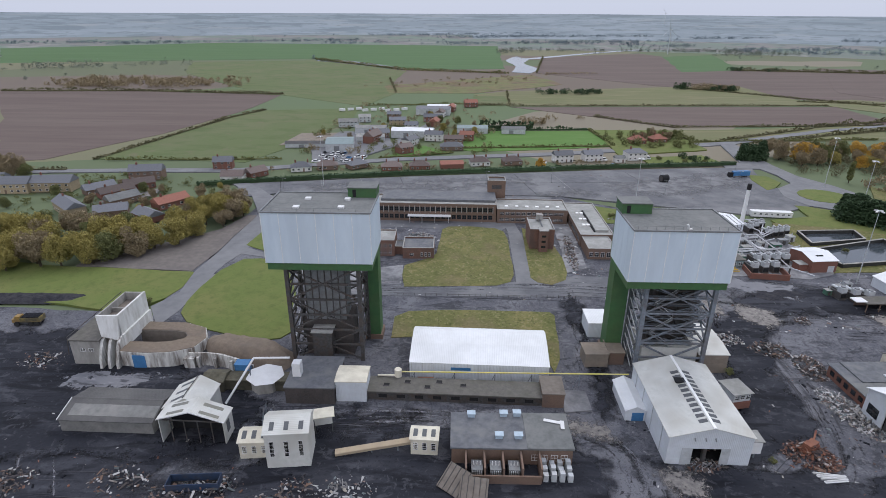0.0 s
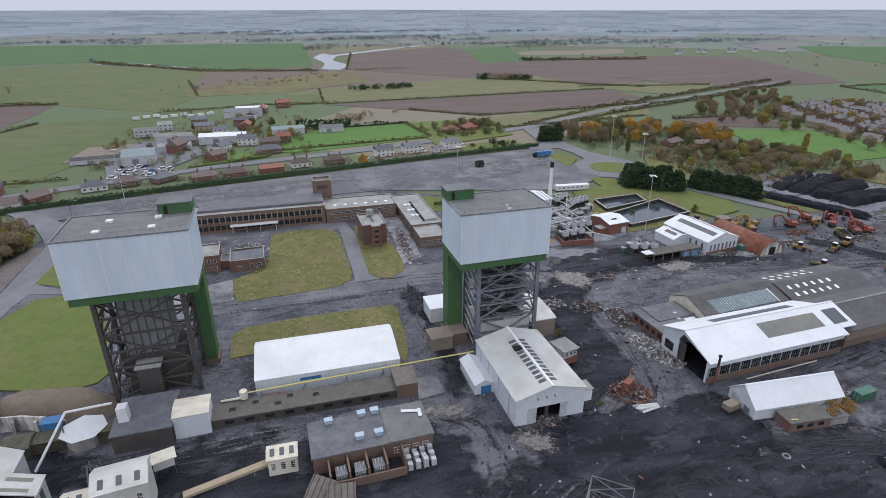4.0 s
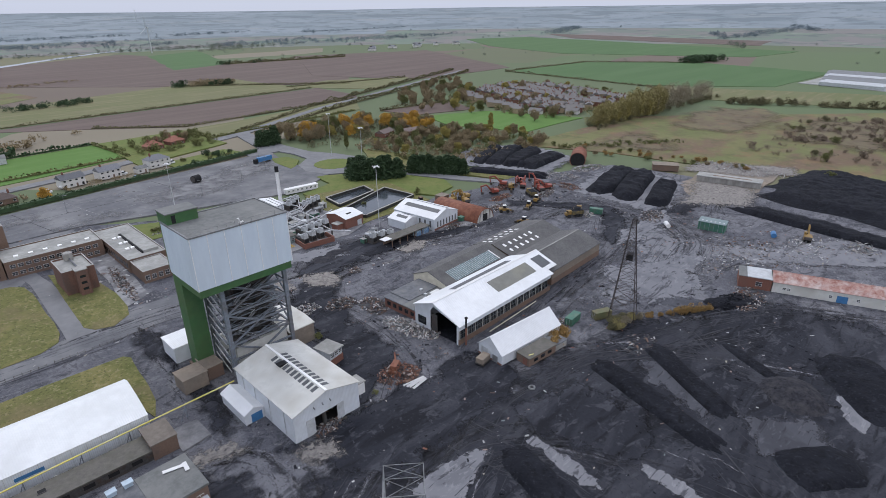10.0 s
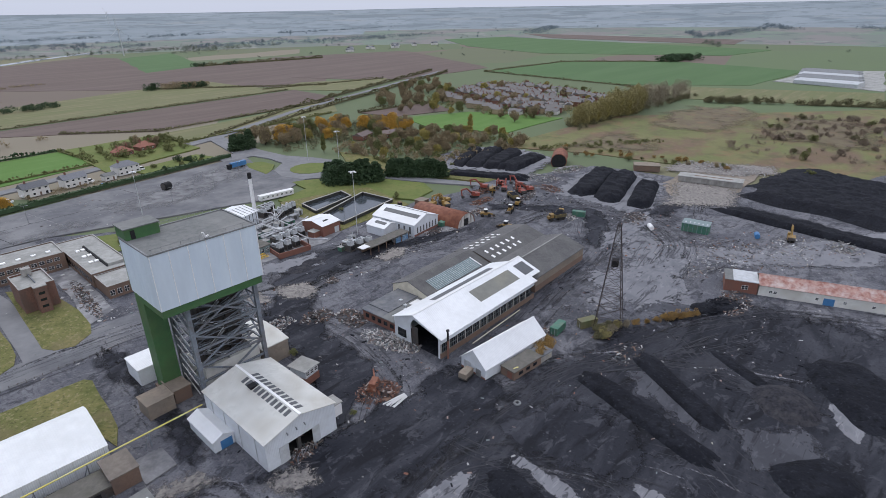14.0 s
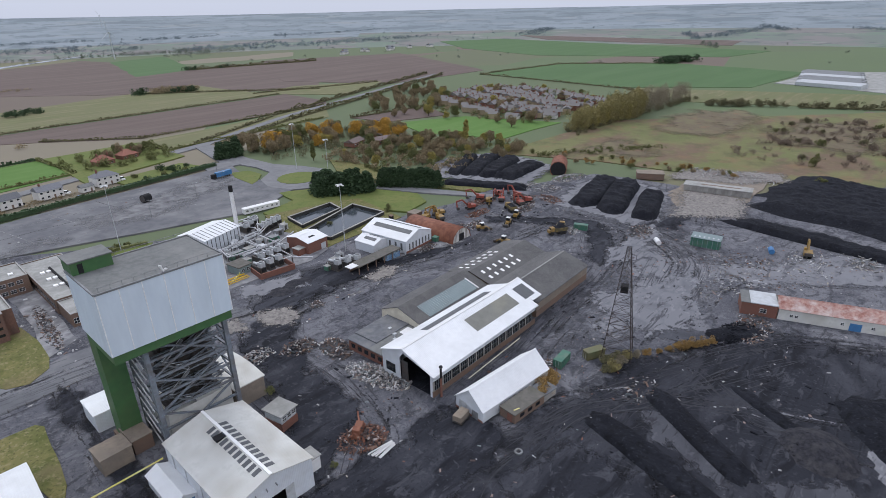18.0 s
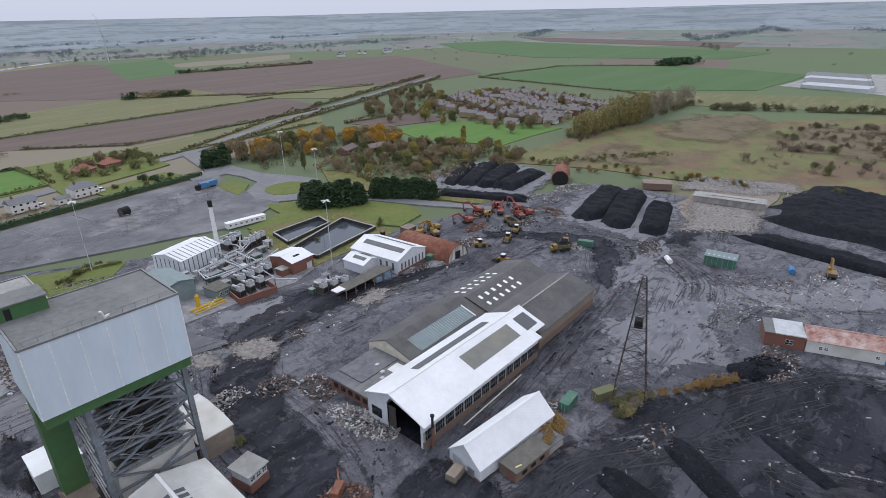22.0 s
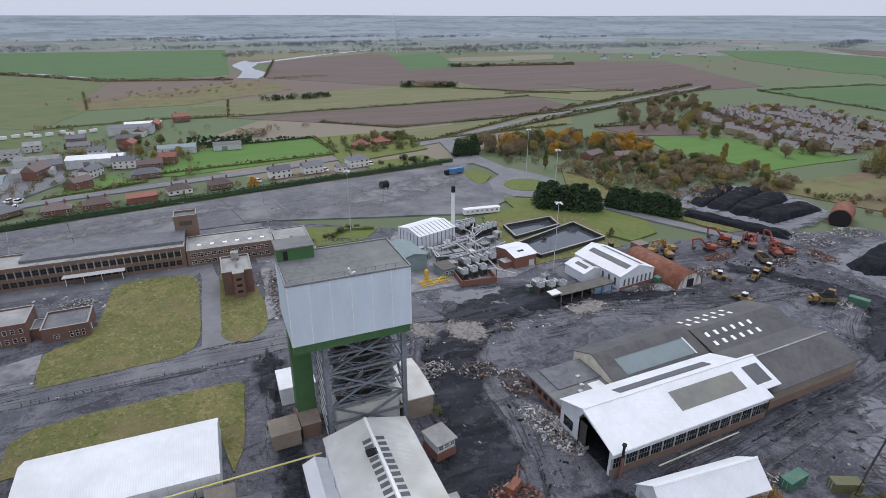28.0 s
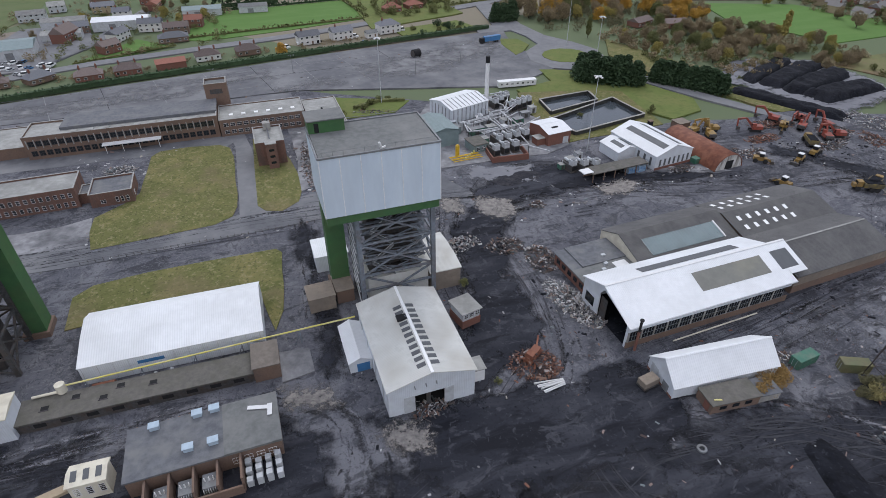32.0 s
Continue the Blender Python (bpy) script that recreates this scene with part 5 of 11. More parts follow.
soft_patch("pale_ground", [(187, 96), (204, 85), (221, 80), (226, 72), (206, 66), (186, 60), (177, 65), (174, 74), (175, 85)], M["slurry_crisp"], 0.40, "pale dried slurry beside the mast", "hardstanding", 6, 1.0, 3)
soft_patch("pale_ground", [(228, 111), (272, 108), (256, 98), (225, 98), (209, 104)], M["slurry_crisp"], 0.40, "pale dried slurry by the coal heaps", "hardstanding", 5, 1.0, 3)
soft_patch("hardstanding", [(258, 248), (290, 272), (335, 258), (340, 220), (330, 196), (280, 184)], M["slurry_soft"], 0.38, "grey ground between the stacked coal rows", "hardstanding", 6, 1.6, 3)
soft_patch("hardstanding", [(258, 112), (262, 162), (300, 172), (332, 168), (330, 132), (318, 116), (276, 104)], M["slurry_soft"], 0.38, "pale grey ground between the coal heaps", "hardstanding", 6, 1.6, 3)
soft_patch("heath_scar", [(468, 198), (540, 222), (592, 209), (623, 166), (580, 138), (485, 130), (467, 155)], M["brown_heath"], 0.4, "bare brown patch of burnt heath", "heath", 18, 3, 9)
soft_patch("heath_scar", [(528, 137), (596, 117), (600, 59), (500, 30), (460, 60), (479, 107)], M["brown_heath"], 0.4, "bare brown patch of scrubby heath", "heath", 22, 3, 9)
soft_patch("heath_scar", [(360, 220), (430, 214), (440, 190), (400, 150), (372, 160)], M["brown_heath"], 0.4, "bare brown patch of dry grass", "heath", 16, 3, 6)
soft_patch("bare_ground", [(324, 121), (334, 117), (340, 84), (299, 73), (277, 108)], M["pale_dust"], 0.42, "brown dusty bare earth", "bare ground", 9, 1.6, 3)
soft_patch("bare_ground", [(355, 138), (380, 128), (400, 81), (376, 74), (360, 91), (342, 130)], M["pale_dust"], 0.42, "pale ground of crushed rubble", "bare ground", 7, 1.6, 3)
soft_patch("bare_ground", [(-195, 276), (-178, 297), (-166, 312), (-164, 296), (-172, 276)], M["pale_dust"], 0.42, "dusty farmyard among the houses", "bare ground", 4, 1.2, 2)
for pts in ([(100, 178), (114, 173), (113, 163), (106, 158), (98, 167)], [(90, 182), (97, 178), (97, 166), (89, 168), (86, 175)], [(142, 171), (156, 173), (163, 166), (152, 160), (142, 162)]):
    soft_patch("bare_ground", pts, M["pale_dust"], 0.42, "dusty brown bare patch in the yard", "bare ground", 3.5, 0.8, 1.5)
soft_patch("concrete_apron", [(105, 199), (130, 193), (128, 176), (118, 183), (110, 184), (104, 188)], M["slurry_soft"], 0.42, "broken concrete apron before the plant", "hardstanding", 3, 0.8, 1.5)
soft_patch("rubble_spill", [(52, 99), (60, 94), (57, 87), (49, 89), (46, 96)], M["pale_dust"], 0.38, "spill of pale stone dust before a shed door", "rubble", 4, 0.8, 1.2)
soft_patch("bare_ground", [(28, 116), (42, 112), (44, 104), (30, 106)], M["pale_dust"], 0.38, "pale dusty bare ground", "bare ground", 4, 0.8, 1.2)
patch("concrete_apron", [(98, 200), (140, 198), (152, 202), (160, 215), (146, 246), (150, 262), (112, 262), (100, 240)], M["pale_concrete"], 0.40, "stained concrete apron among plant", "hardstanding", 5, 1.5)


soft_patch("rubble_ground", [(238, 72), (262, 52), (300, 26), (330, 8), (322, -4), (262, 12), (240, 38), (226, 56)], M["slurry_soft"], 0.4, "pale broken slab ground strewn with rubble", "hardstanding", 5, 1.6, 3)
scrap("rubble_heap", 276, 27, 20, 12, 1.2, 110, M["debris_pale"], "heap of long white broken pipes and slabs", 2.4, 41)
scrap("rubble_heap", 258, 42, 34, 18, 0.5, 170, M["debris_pale"], PALE, 1.2, 42)
scrap("scrap_heap", 200, 47, 26, 10, 1.2, 160, M["debris"], "spread of dark scrap along a coal bank", 1.0, 43)


for x, y, lx, ly, n_, sd in ((243, 191, 22, 9, 120, 51), (262, 177, 16, 12, 110, 52), (229, 181, 18, 7, 80, 53), (252, 168, 20, 8, 90, 54), (270, 165, 10, 18, 90, 55), (215, 172, 14, 6, 60, 56)):
    scrap("scrap_heap", x, y, lx, ly, 1.1, n_, M["debris_rust" if sd % 2 else "debris"], "spread of rusty machine parts and scrap", 1.4, sd)


# ---- loose litter over the whole yard ----
def litter(name, n, material, label, boxes, lo, hi, seed):
    rs = np.random.RandomState(seed)
    vs, fs = [], []
    corner = np.array([(-1, -1, 0), (1, -1, 0), (1, 1, 0), (-1, 1, 0), (-0.7, -0.7, 1), (0.7, -0.7, 1), (0.7, 0.7, 1), (-0.7, 0.7, 1)], float)
    for k in range(n):
        x0, y0, x1, y1 = boxes[rs.randint(len(boxes))]
        x, y = x0 + (x1 - x0) * rs.random_sample(), y0 + (y1 - y0) * rs.random_sample()
        a, s = rs.random_sample() * 6.28, lo + (hi - lo) * rs.random_sample() ** 3
        w = np.array([s * (1 + 1.2 * rs.random_sample()), s * (0.3 + 0.7 * rs.random_sample()), s * (0.25 + 0.5 * rs.random_sample())])
        p = corner * w
        q = np.stack([p[:, 0] * math.cos(a) - p[:, 1] * math.sin(a) + x, p[:, 0] * math.sin(a) + p[:, 1] * math.cos(a) + y, p[:, 2] + 0.36], 1)
        o = 8 * k
        vs += q.tolist()
        fs += [(o + 4, o + 5, o + 6, o + 7), (o, o + 1, o + 5, o + 4), (o + 1, o + 2, o + 6, o + 5), (o + 2, o + 3, o + 7, o + 6), (o + 3, o, o + 4, o + 7)]
    me = bpy.data.meshes.new(name)
    me.from_pydata(vs, [], fs)
    me.materials.append(material)
    return tagged(new(name, me), label, "litter", "", "stuff")


litter("stone_litter", 2400, M["debris_pale"], "pale stones and scraps strewn over the yard", [(-150, 40, 40, 98), (46, 60, 104, 176), (60, 20, 210, 70), (205, 20, 275, 130), (230, 100, 262, 180), (100, 158, 260, 178), (-104, 98, -60, 130), (-40, 176, 100, 196)], 0.06, 0.38, 5)
litter("coal_litter", 1800, M["coal"], "black coal lumps strewn over the yard", [(-150, 40, 40, 98), (46, 60, 104, 176), (60, 20, 210, 70), (150, 60, 260, 130), (230, 100, 262, 180), (100, 158, 260, 178)], 0.1, 0.45, 6)
litter("scrap_litter", 900, M["debris_rust"], "rusty scraps strewn over the yard", [(-150, 60, 10, 98), (60, 70, 104, 176), (120, 60, 260, 110), (210, 40, 275, 120)], 0.08, 0.4, 7)
litter("roof_litter", 500, M["debris_pale"], "broken slabs and rubbish round the plant", [(98, 186, 165, 250), (-30, 228, 30, 268), (46, 196, 62, 262), (126, 160, 215, 176)], 0.15, 0.6, 8)
litter("car_park_litter", 420, M["debris"], "stones and weeds on the car park", [(-110, 296, 190, 350)], 0.1, 0.5, 9)


# painted lines and expansion joints across the car park
lines = thing("car_park_markings", 0, 0, 0.3, 0, "faded painted lines and joints on the car park", "markings", kind="structure")
for k in range(12):
    x = -96 + k * 24
    part("line", beam(B(), (x, 301 + 0.04 * x, 0.175), (x - 9, 340 + 0.14 * x, 0.175), 0.28, 0.05), M["pale_line" if k % 3 else "dark"], lines)
for k in range(3):
    part("line", beam(B(), (-96, 306 + k * 12, 0.172), (180, 322 + k * 14, 0.172), 0.2, 0.04), M["dark" if k % 2 else "pale_line"], lines)


# ---- headgear towers ----
def lattice_face(th, p0, p1, z0, z1, bays, material, w=0.5):
    """X and K bracing in the upright plane between two legs."""
    p0, p1 = Vector((*p0, 0)), Vector((*p1, 0))
    dz = (z1 - z0) / bays
    for i in range(bays):
        a, b = z0 + i * dz, z0 + (i + 1) * dz
        up = Vector((0, 0, 1))
        part("tie_beam", beam(B(), p0 + up * b, p1 + up * b, w), material, th)
        mid = (p0 + p1) / 2
        if i % 2 == 0:
            part("brace", beam(B(), p0 + up * a, mid + up * b, w * 0.8), material, th)
            part("brace", beam(B(), p1 + up * a, mid + up * b, w * 0.8), material, th)
        else:
            part("brace", beam(B(), mid + up * a, p0 + up * b, w * 0.8), material, th)
            part("brace", beam(B(), mid + up * a, p1 + up * b, w * 0.8), material, th)


def headgear(name, x0, x1, y0, y1, z0, z1, col_side, lat, steel, label, dirty, roof_vents):
    """A winding tower: a clad box on a lattice of legs, with one solid green leg."""
    th = thing(name, (x0 + x1) / 2, (y0 + y1) / 2, 0.3, 0, label, "winding tower")
    ox, oy = -(x0 + x1) / 2, -(y0 + y1) / 2
    x0, x1, y0, y1 = x0 + ox, x1 + ox, y0 + oy, y1 + oy
    lx0, lx1, ly0, ly1 = lat[0] + ox, lat[1] + ox, lat[2] + oy, lat[3] + oy
    n = 6
    step = (x1 - x0) / n
    body = part("cladding_box", bx(B(), x0 + 0.1, y0 + 0.1, z0, x1 - 0.1, y1 - 0.1, z1 - 0.6), M["clad"], th, "pale blue-grey sheet cladding")
    me = mesh_of("panel", bx(B(), 0.05, 0, 0, step - 0.05, 0.1, z1 - z0), M["clad"])
    seam = mesh_of("seam", bx(B(), -0.1, -0.05, 0, 0.1, 0.05, z1 - z0), M["clad_rib"])
    for i in range(n):
        piece("panel", me, th, pose(x0 + i * step, y0 - 0.02, z0))
        piece("panel", me, th, pose(x0 + (i + 1) * step, y1 + 0.02, z0, 0, 0, 180))
    for i in range(n + 1):
        piece("seam", seam, th, pose(min(max(x0 + i * step, x0 + 0.1), x1 - 0.1), y0 - 0.03, z0))
    me2 = mesh_of("panel", bx(B(), 0.05, 0, 0, (y1 - y0) / 4 - 0.05, 0.1, z1 - z0), M["clad"])
    for i in range(4):
        piece("panel", me2, th, pose(x1 + 0.02, y0 + i * (y1 - y0) / 4, z0, 0, 0, 90))
        piece("panel", me2, th, pose(x0 - 0.02, y0 + (i + 1) * (y1 - y0) / 4, z0, 0, 0, -90))
    part("roof_deck", bx(B(), x0 + 0.3, y0 + 0.3, z1 - 0.6, x1 - 0.3, y1 - 0.3, z1 - 0.15), M["roof_felt"], th, "grey felt flat roof")
    for a, b in (((x0, y0), (x1, y0)), ((x0, y1), (x1, y1)), ((x0, y0), (x0, y1)), ((x1, y0), (x1, y1))):
        part("parapet", beam(B(), (*a, z1 - 0.1), (*b, z1 - 0.1), 0.35, 0.4), M["midgrey"], th)
    for k in range(int((x1 - x0) / 2.2)):
        for yy in (y0 + 0.4, y1 - 0.4):
            part("rail_post", beam(B(), (x0 + 1 + k * 2.2, yy, z1 - 0.1), (x0 + 1 + k * 2.2, yy, z1 + 1.0), 0.07), M["midgrey"], th)
    for yy in (y0 + 0.4, y1 - 0.4):
        part("handrail", beam(B(), (x0 + 0.5, yy, z1 + 1.0), (x1 - 0.5, yy, z1 + 1.0), 0.07), M["midgrey"], th)
    # green edge beam and underside
    part("edge_beam", bx(B(), x0 + 0.3, y0 + 0.5, z0 - 2.2, x1 - 0.3, y0 + 1.1, z0), M["green"], th, "green steel edge beam")
    part("edge_beam", bx(B(), x0 + 0.3, y1 - 1.1, z0 - 2.2, x1 - 0.3, y1 - 0.5, z0), M["green"], th, "green steel edge beam")
    part("edge_beam", bx(B(), x0 + 0.3, y0 + 1.1, z0 - 2.2, x0 + 0.9, y1 - 1.1, z0), M["green"], th, "green steel edge beam")
    part("edge_beam", bx(B(), x1 - 0.9, y0 + 1.1, z0 - 2.2, x1 - 0.3, y1 - 1.1, z0), M["green"], th, "green steel edge beam")
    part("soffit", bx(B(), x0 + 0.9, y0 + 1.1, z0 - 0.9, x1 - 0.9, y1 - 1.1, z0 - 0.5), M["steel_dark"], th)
    # the solid leg carries the stair up to a hut on the roof
    cw = 4.6
    ca, cb = (x0 + 0.7, x0 + 0.7 + cw) if col_side < 0 else (x1 - 0.7 - cw, x1 - 0.7)
    cy0, cy1 = y1 - 3.6, y1 + 1.6
    part("stair_leg", bx(B(), ca, cy0, -0.3, cb, cy1, z0 - 0.05), M["green"], th, "solid green steel stair leg")
    part("stair_shaft", bx(B(), ca - 0.3, y1 + 0.12, z0 - 0.05, cb + 0.3, cy1 + 0.2, z1 - 0.1), M["green"], th)
    part("leg_plinth", bx(B(), ca - 0.6, cy0 - 0.6, -0.3, cb + 0.6, cy1 + 0.6, 1.6), M["brick_brown"], th)
    ha, hb = (x0 + 0.2, x0 + 8.2) if col_side < 0 else (x1 - 8.2, x1 - 0.2)
    hut = part("roof_hut", bx(B(), ha, y1 - 4.2, z1 - 0.15, hb, y1 + 1.6, z1 + 2.6), M["green"], th, "small green lift hut")
    part("hut_roof", bx(B(), ha - 0.25, y1 - 4.5, z1 + 2.6, hb + 0.25, y1 + 1.9, z1 + 2.85), M["roof_felt"], hut)
    part("hut_door", bx(B(), ha + 1.3, y1 - 4.27, z1, ha + 2.3, y1 - 4.2, z1 + 2.1), M["dark"], hut)
    for vx, vy in roof_vents:
        v = part("roof_vent", bx(B(), vx + ox - 0.8, vy + oy - 0.8, z1 - 0.15, vx + ox + 0.8, vy + oy + 0.8, z1 + 0.35), M["white"], th, "square white rooflight")
    # aerial on the front edge
    if col_side < 0:
        part("floodlight", beam(B(), (x0 + 13.4, y0 + 0.6, z1), (x0 + 12.9, y0 + 0.3, z1 + 1.6), 0.5, 0.35), M["white"], th)
        part("floodlight", beam(B(), (x0 + 13.4, y0 + 0.6, z1 + 0.2), (x0 + 14.3, y0 + 0.4, z1 + 0.5), 0.4, 0.3), M["white"], th)
    # lattice legs
    for xx in (lx0, lx1):
        for yy in (ly0, ly1):
            part("leg", beam(B(), (xx, yy, -0.3), (xx, yy, z0 - 2.0), 1.05, 1.05), steel, th)
    bays = 6
    for a, b in (((lx0, ly0), (lx1, ly0)), ((lx0, ly1), (lx1, ly1)), ((lx0, ly0), (lx0, ly1)), ((lx1, ly0), (lx1, ly1))):
        lattice_face(th, a, b, 0.5, z0 - 2.4, bays, steel)
    # winding-shaft casing, landings and guides inside
    if dirty:
        part("shaft_casing", bx(B(), lx0 + 4, ly0 + 2, 12.5, lx1 - 4.5, ly1 - 1.5, z0 - 2.5), M["midgrey"], th, "dirty brown-grey sheet casing")
        for k in range(7):
            part("casing_rib", bx(B(), lx0 + 4.2 + k * 1.9, ly0 + 1.8, 12.5, lx0 + 4.45 + k * 1.9, ly0 + 2, z0 - 2.5), M["steel_dark"], th)
        part("bank_house", bx(B(), lx0 + 3, ly0 + 3, -0.3, lx1 - 3, ly1 - 1, 12.5), M["soot_brick"], th)
        part("cage_landing", bx(B(), lx0 + 6, ly0 - 1.5, 2, lx1 - 8.5, ly0 + 2.8, 10), M["steel_dark"], th)
        part("landing_roof", bx(B(), lx0 + 5.6, ly0 - 1.9, 10, lx1 - 8.1, ly0 + 2.9, 10.3), M["roof_pale"], th)
    else:
        for k, zz in enumerate((8, 12.5, 17, 21, 25)):
            part("landing", bx(B(), lx0 + 2.5, ly0 + 2, zz, lx1 - 2.5, ly1 - 1, zz + 0.3), M["steel_dark"], th)
            part("landing_rail", beam(B(), (lx0 + 2.5, ly0 + 2, zz + 1.2), (lx1 - 2.5, ly0 + 2, zz + 1.2), 0.12), M["steel"], th)
        for yy, bays_ in ((ly0 + 1.6, 9), (ly0 + 4.2, 7)):
            lattice_face(th, (lx0 + 1.5, yy), (lx1 - 1.5, yy), 7.5, z0 - 2.6, bays_, M["steel"], 0.26)
        for k, zz in enumerate((8.3, 12.8, 17.3, 21.3)):
            xa, xb = (lx0 + 3, lx0 + 8.5) if k % 2 else (lx0 + 8.5, lx0 + 3)
            part("stair_flight", beam(B(), (xa, ly0 + 0.9, zz), (xb, ly0 + 0.9, zz + 4.2), 0.8, 0.2), M["midgrey"], th)
            part("stair_rail", beam(B(), (xa, ly0 + 0.5, zz + 1.0), (xb, ly0 + 0.5, zz + 5.2), 0.08), M["lightgrey"], th)
        for k in range(5):
            part("sheave_guard", bx(B(), lx0 + 2.6 + k * 3.0, ly0 + 1.2, z0 - 4.6, lx0 + 4.4 + k * 3.0, ly0 + 2.4, z0 - 3.2), M["lightgrey" if k % 2 else "midgrey"], th)
        for k in range(4):
            gx = lx0 + 5 + k * 3.2
            part("cage_guide", beam(B(), (gx, ly0 + 5, -0.3), (gx, ly0 + 5, z0 - 0.9), 0.5), M["steel_dark"], th)
        part("shaft_casing", bx(B(), lx0 + 4, ly0 + 5.4, -0.3, lx1 - 4, ly1 - 1.6, 24), M["steel_dark"], th)
        part("bank_house", bx(B(), lx0 + 1.5, ly0 + 0.8, -0.3, lx1 - 1.2, ly1 + 0.5, 8), M["old_white"], th)
    for k in range(9):
        zz = 1 + k * (z0 - 4) / 9
        part("cable_tray", beam(B(), (lx0 - 0.7, ly0 + 1.5, zz), (lx0 - 0.7, ly1 - 1.5, zz + (z0 - 4) / 9), 0.25), M["lightgrey"], th)
    return th


headgear("winding_tower", 47.0, 73.2, 129.4, 146.6, 31, 45.2, -1, (54.2, 72.6, 134.2, 145.5), M["steel"],
         "winding tower clad in pale blue on steel lattice, green leg", False, ())
headgear("winding_tower", -48.6, -19.6, 135.4, 153.2, 32, 46.6, 1, (-44.0, -24.0, 137.5, 149.5), M["steel_dark"],
         "winding tower clad in pale blue on coal-blackened lattice", True, ((-40, 139.5), (-28, 139.8), (-38.6, 147), (-27.5, 147)))


# ---- sheds on the pit side ----
def tower_hall():
    th = thing("tower_hall", 51.1, 98.7, 0.3, 0, "long white sheet-clad hall with dark rooflights on its ridge", "hall")
    W, L, e, r = 18.8, 28.0, 7.9, 10.5
    t = 0.25
    for x0, x1, z0, z1, nm in ((0, 5.4, 0, e, "front_wall"), (12.2, W, 0, e, "front_wall"), (5.4, 12.2, 4.6, e, "front_wall")):
        part(nm, bx(B(), x0, 0, z0, x1, t, z1), M["white_wall"], th)
    bm = B()
    v0 = [bm.verts.new((0, yy, e)) for yy in (0, t)]
    v1 = [bm.verts.new((W, yy, e)) for yy in (0, t)]
    v2 = [bm.verts.new((W / 2, yy, r)) for yy in (0, t)]
    for f in ((v0[0], v1[0], v2[0]), (v0[1], v2[1], v1[1]), (v0[0], v0[1], v1[1], v1[0]), (v1[0], v1[1], v2[1], v2[0]), (v2[0], v2[1], v0[1], v0[0])):
        bm.faces.new(f)
    part("front_gable", bm, M["white_wall"], th)
    part("side_wall", bx(B(), 0, t, 0, t, L, e), M["white_wall"], th)
    part("side_wall", bx(B(), W - t, t, 0, W, L, e), M["white_wall"], th)
    part("back_wall", bx(B(), t, L - t, 0, W - t, L, e), M["white_wall"], th)
    # Near-black floor: the shade behind the open door is put into its colour.
    part("floor_slab", bx(B(), t, t, 0, W - t, L - t, 0.1), M["dark"], th)
    for s in (0, 1):
        bm = B()
        a, b = (-0.35, W / 2) if s == 0 else (W / 2, W + 0.35)
        za, zb = (e - 0.09, r) if s == 0 else (r, e - 0.09)
        v = [bm.verts.new(p) for p in ((a, -0.4, za), (b, -0.4, zb), (b, L + 0.3, zb), (a, L + 0.3, za), (a, -0.4, za + 0.16), (b, -0.4, zb + 0.16), (b, L + 0.3, zb + 0.16), (a, L + 0.3, za + 0.16))]
        for f in ((0, 1, 2, 3), (4, 5, 6, 7), (0, 1, 5, 4), (1, 2, 6, 5), (2, 3, 7, 6), (3, 0, 4, 7)):
            bm.faces.new([v[i] for i in f])
        part("roof_slope", bm, M["old_white"], th, "stained off-white roof sheeting")
    part("ridge_cap", beam(B(), (W / 2, -0.4, r + 0.2), (W / 2, L + 0.3, r + 0.2), 0.62, 0.16), M["skylight"], th)
    k = (r - e) / (W / 2)
    ang = math.degrees(math.atan(k))
    me = mesh_of("rooflight", bx(B(), 0, -0.55, 0, 1.9, 0.55, 0.06), M["grey_panel_dark"])
    for i in range(11):
        yy = 2.6 + i * 1.85
        if i == 8:
            # A black block through the roof paints in the shade of a hole.
            part("roof_hole", bx(B(), W / 2 - 2.6, yy - 0.9, r - 0.32, W / 2 - 0.3, yy + 0.9, r + 0.22), M["dark"], th, "black block painted as the shade of a hole, with bare rafters")
            for q in range(4):
                part("bare_rafter", beam(B(), (W / 2 - 2.6, yy - 0.8 + q * 0.5, r - 0.26), (W / 2 - 0.3, yy - 0.8 + q * 0.5, r + 0.26), 0.1), M["steel"], th)
        else:
            piece("rooflight", me, th, pose(W / 2 - 2.4, yy, r + 0.17 - 2.4 * k, 0, -ang, 0))
        piece("rooflight", me, th, pose(W / 2 + 0.5, yy, r + 0.17 - 0.5 * k, 0, ang, 0))
    part("door_panel", bx(B(), 3.2, -0.15, 0, 5.6, -0.02, 4.8), M["lightgrey"], th)
    part("door_panel", bx(B(), 12.0, -0.15, 0, 14.0, -0.02, 4.8), M["lightgrey"], th)
    part("inner_frame", bx(B(), 8.4, 0.6, 0, 9.2, 1.4, 4.5), M["steel_dark"], th)
    for q in range(7):
        part("bent_rail", beam(B(), (5.5 + q, -0.9 - 0.3 * (q % 3), 0), (6.4 + q, -1.0 - 0.5 * (q % 2), 1.3 + 0.4 * (q % 2)), 0.14), M["steel"], th)
    for xx in (5.6, 8.0, 10.2):
        part("lamp_bracket", beam(B(), (xx, -0.6, 7.2), (xx, 0.0, 7.6), 0.18, 0.3), M["midgrey"], th)
    for yy in (4, 11, 18, 24):
        part("downpipe", beam(B(), (-0.12, yy, 0), (-0.12, yy, e - 0.3), 0.14), M["lightgrey"], th)
    part("side_box", bx(B(), W, 0.8, 2.8, W + 2.6, 4.4, 6.2), M["white"], th)
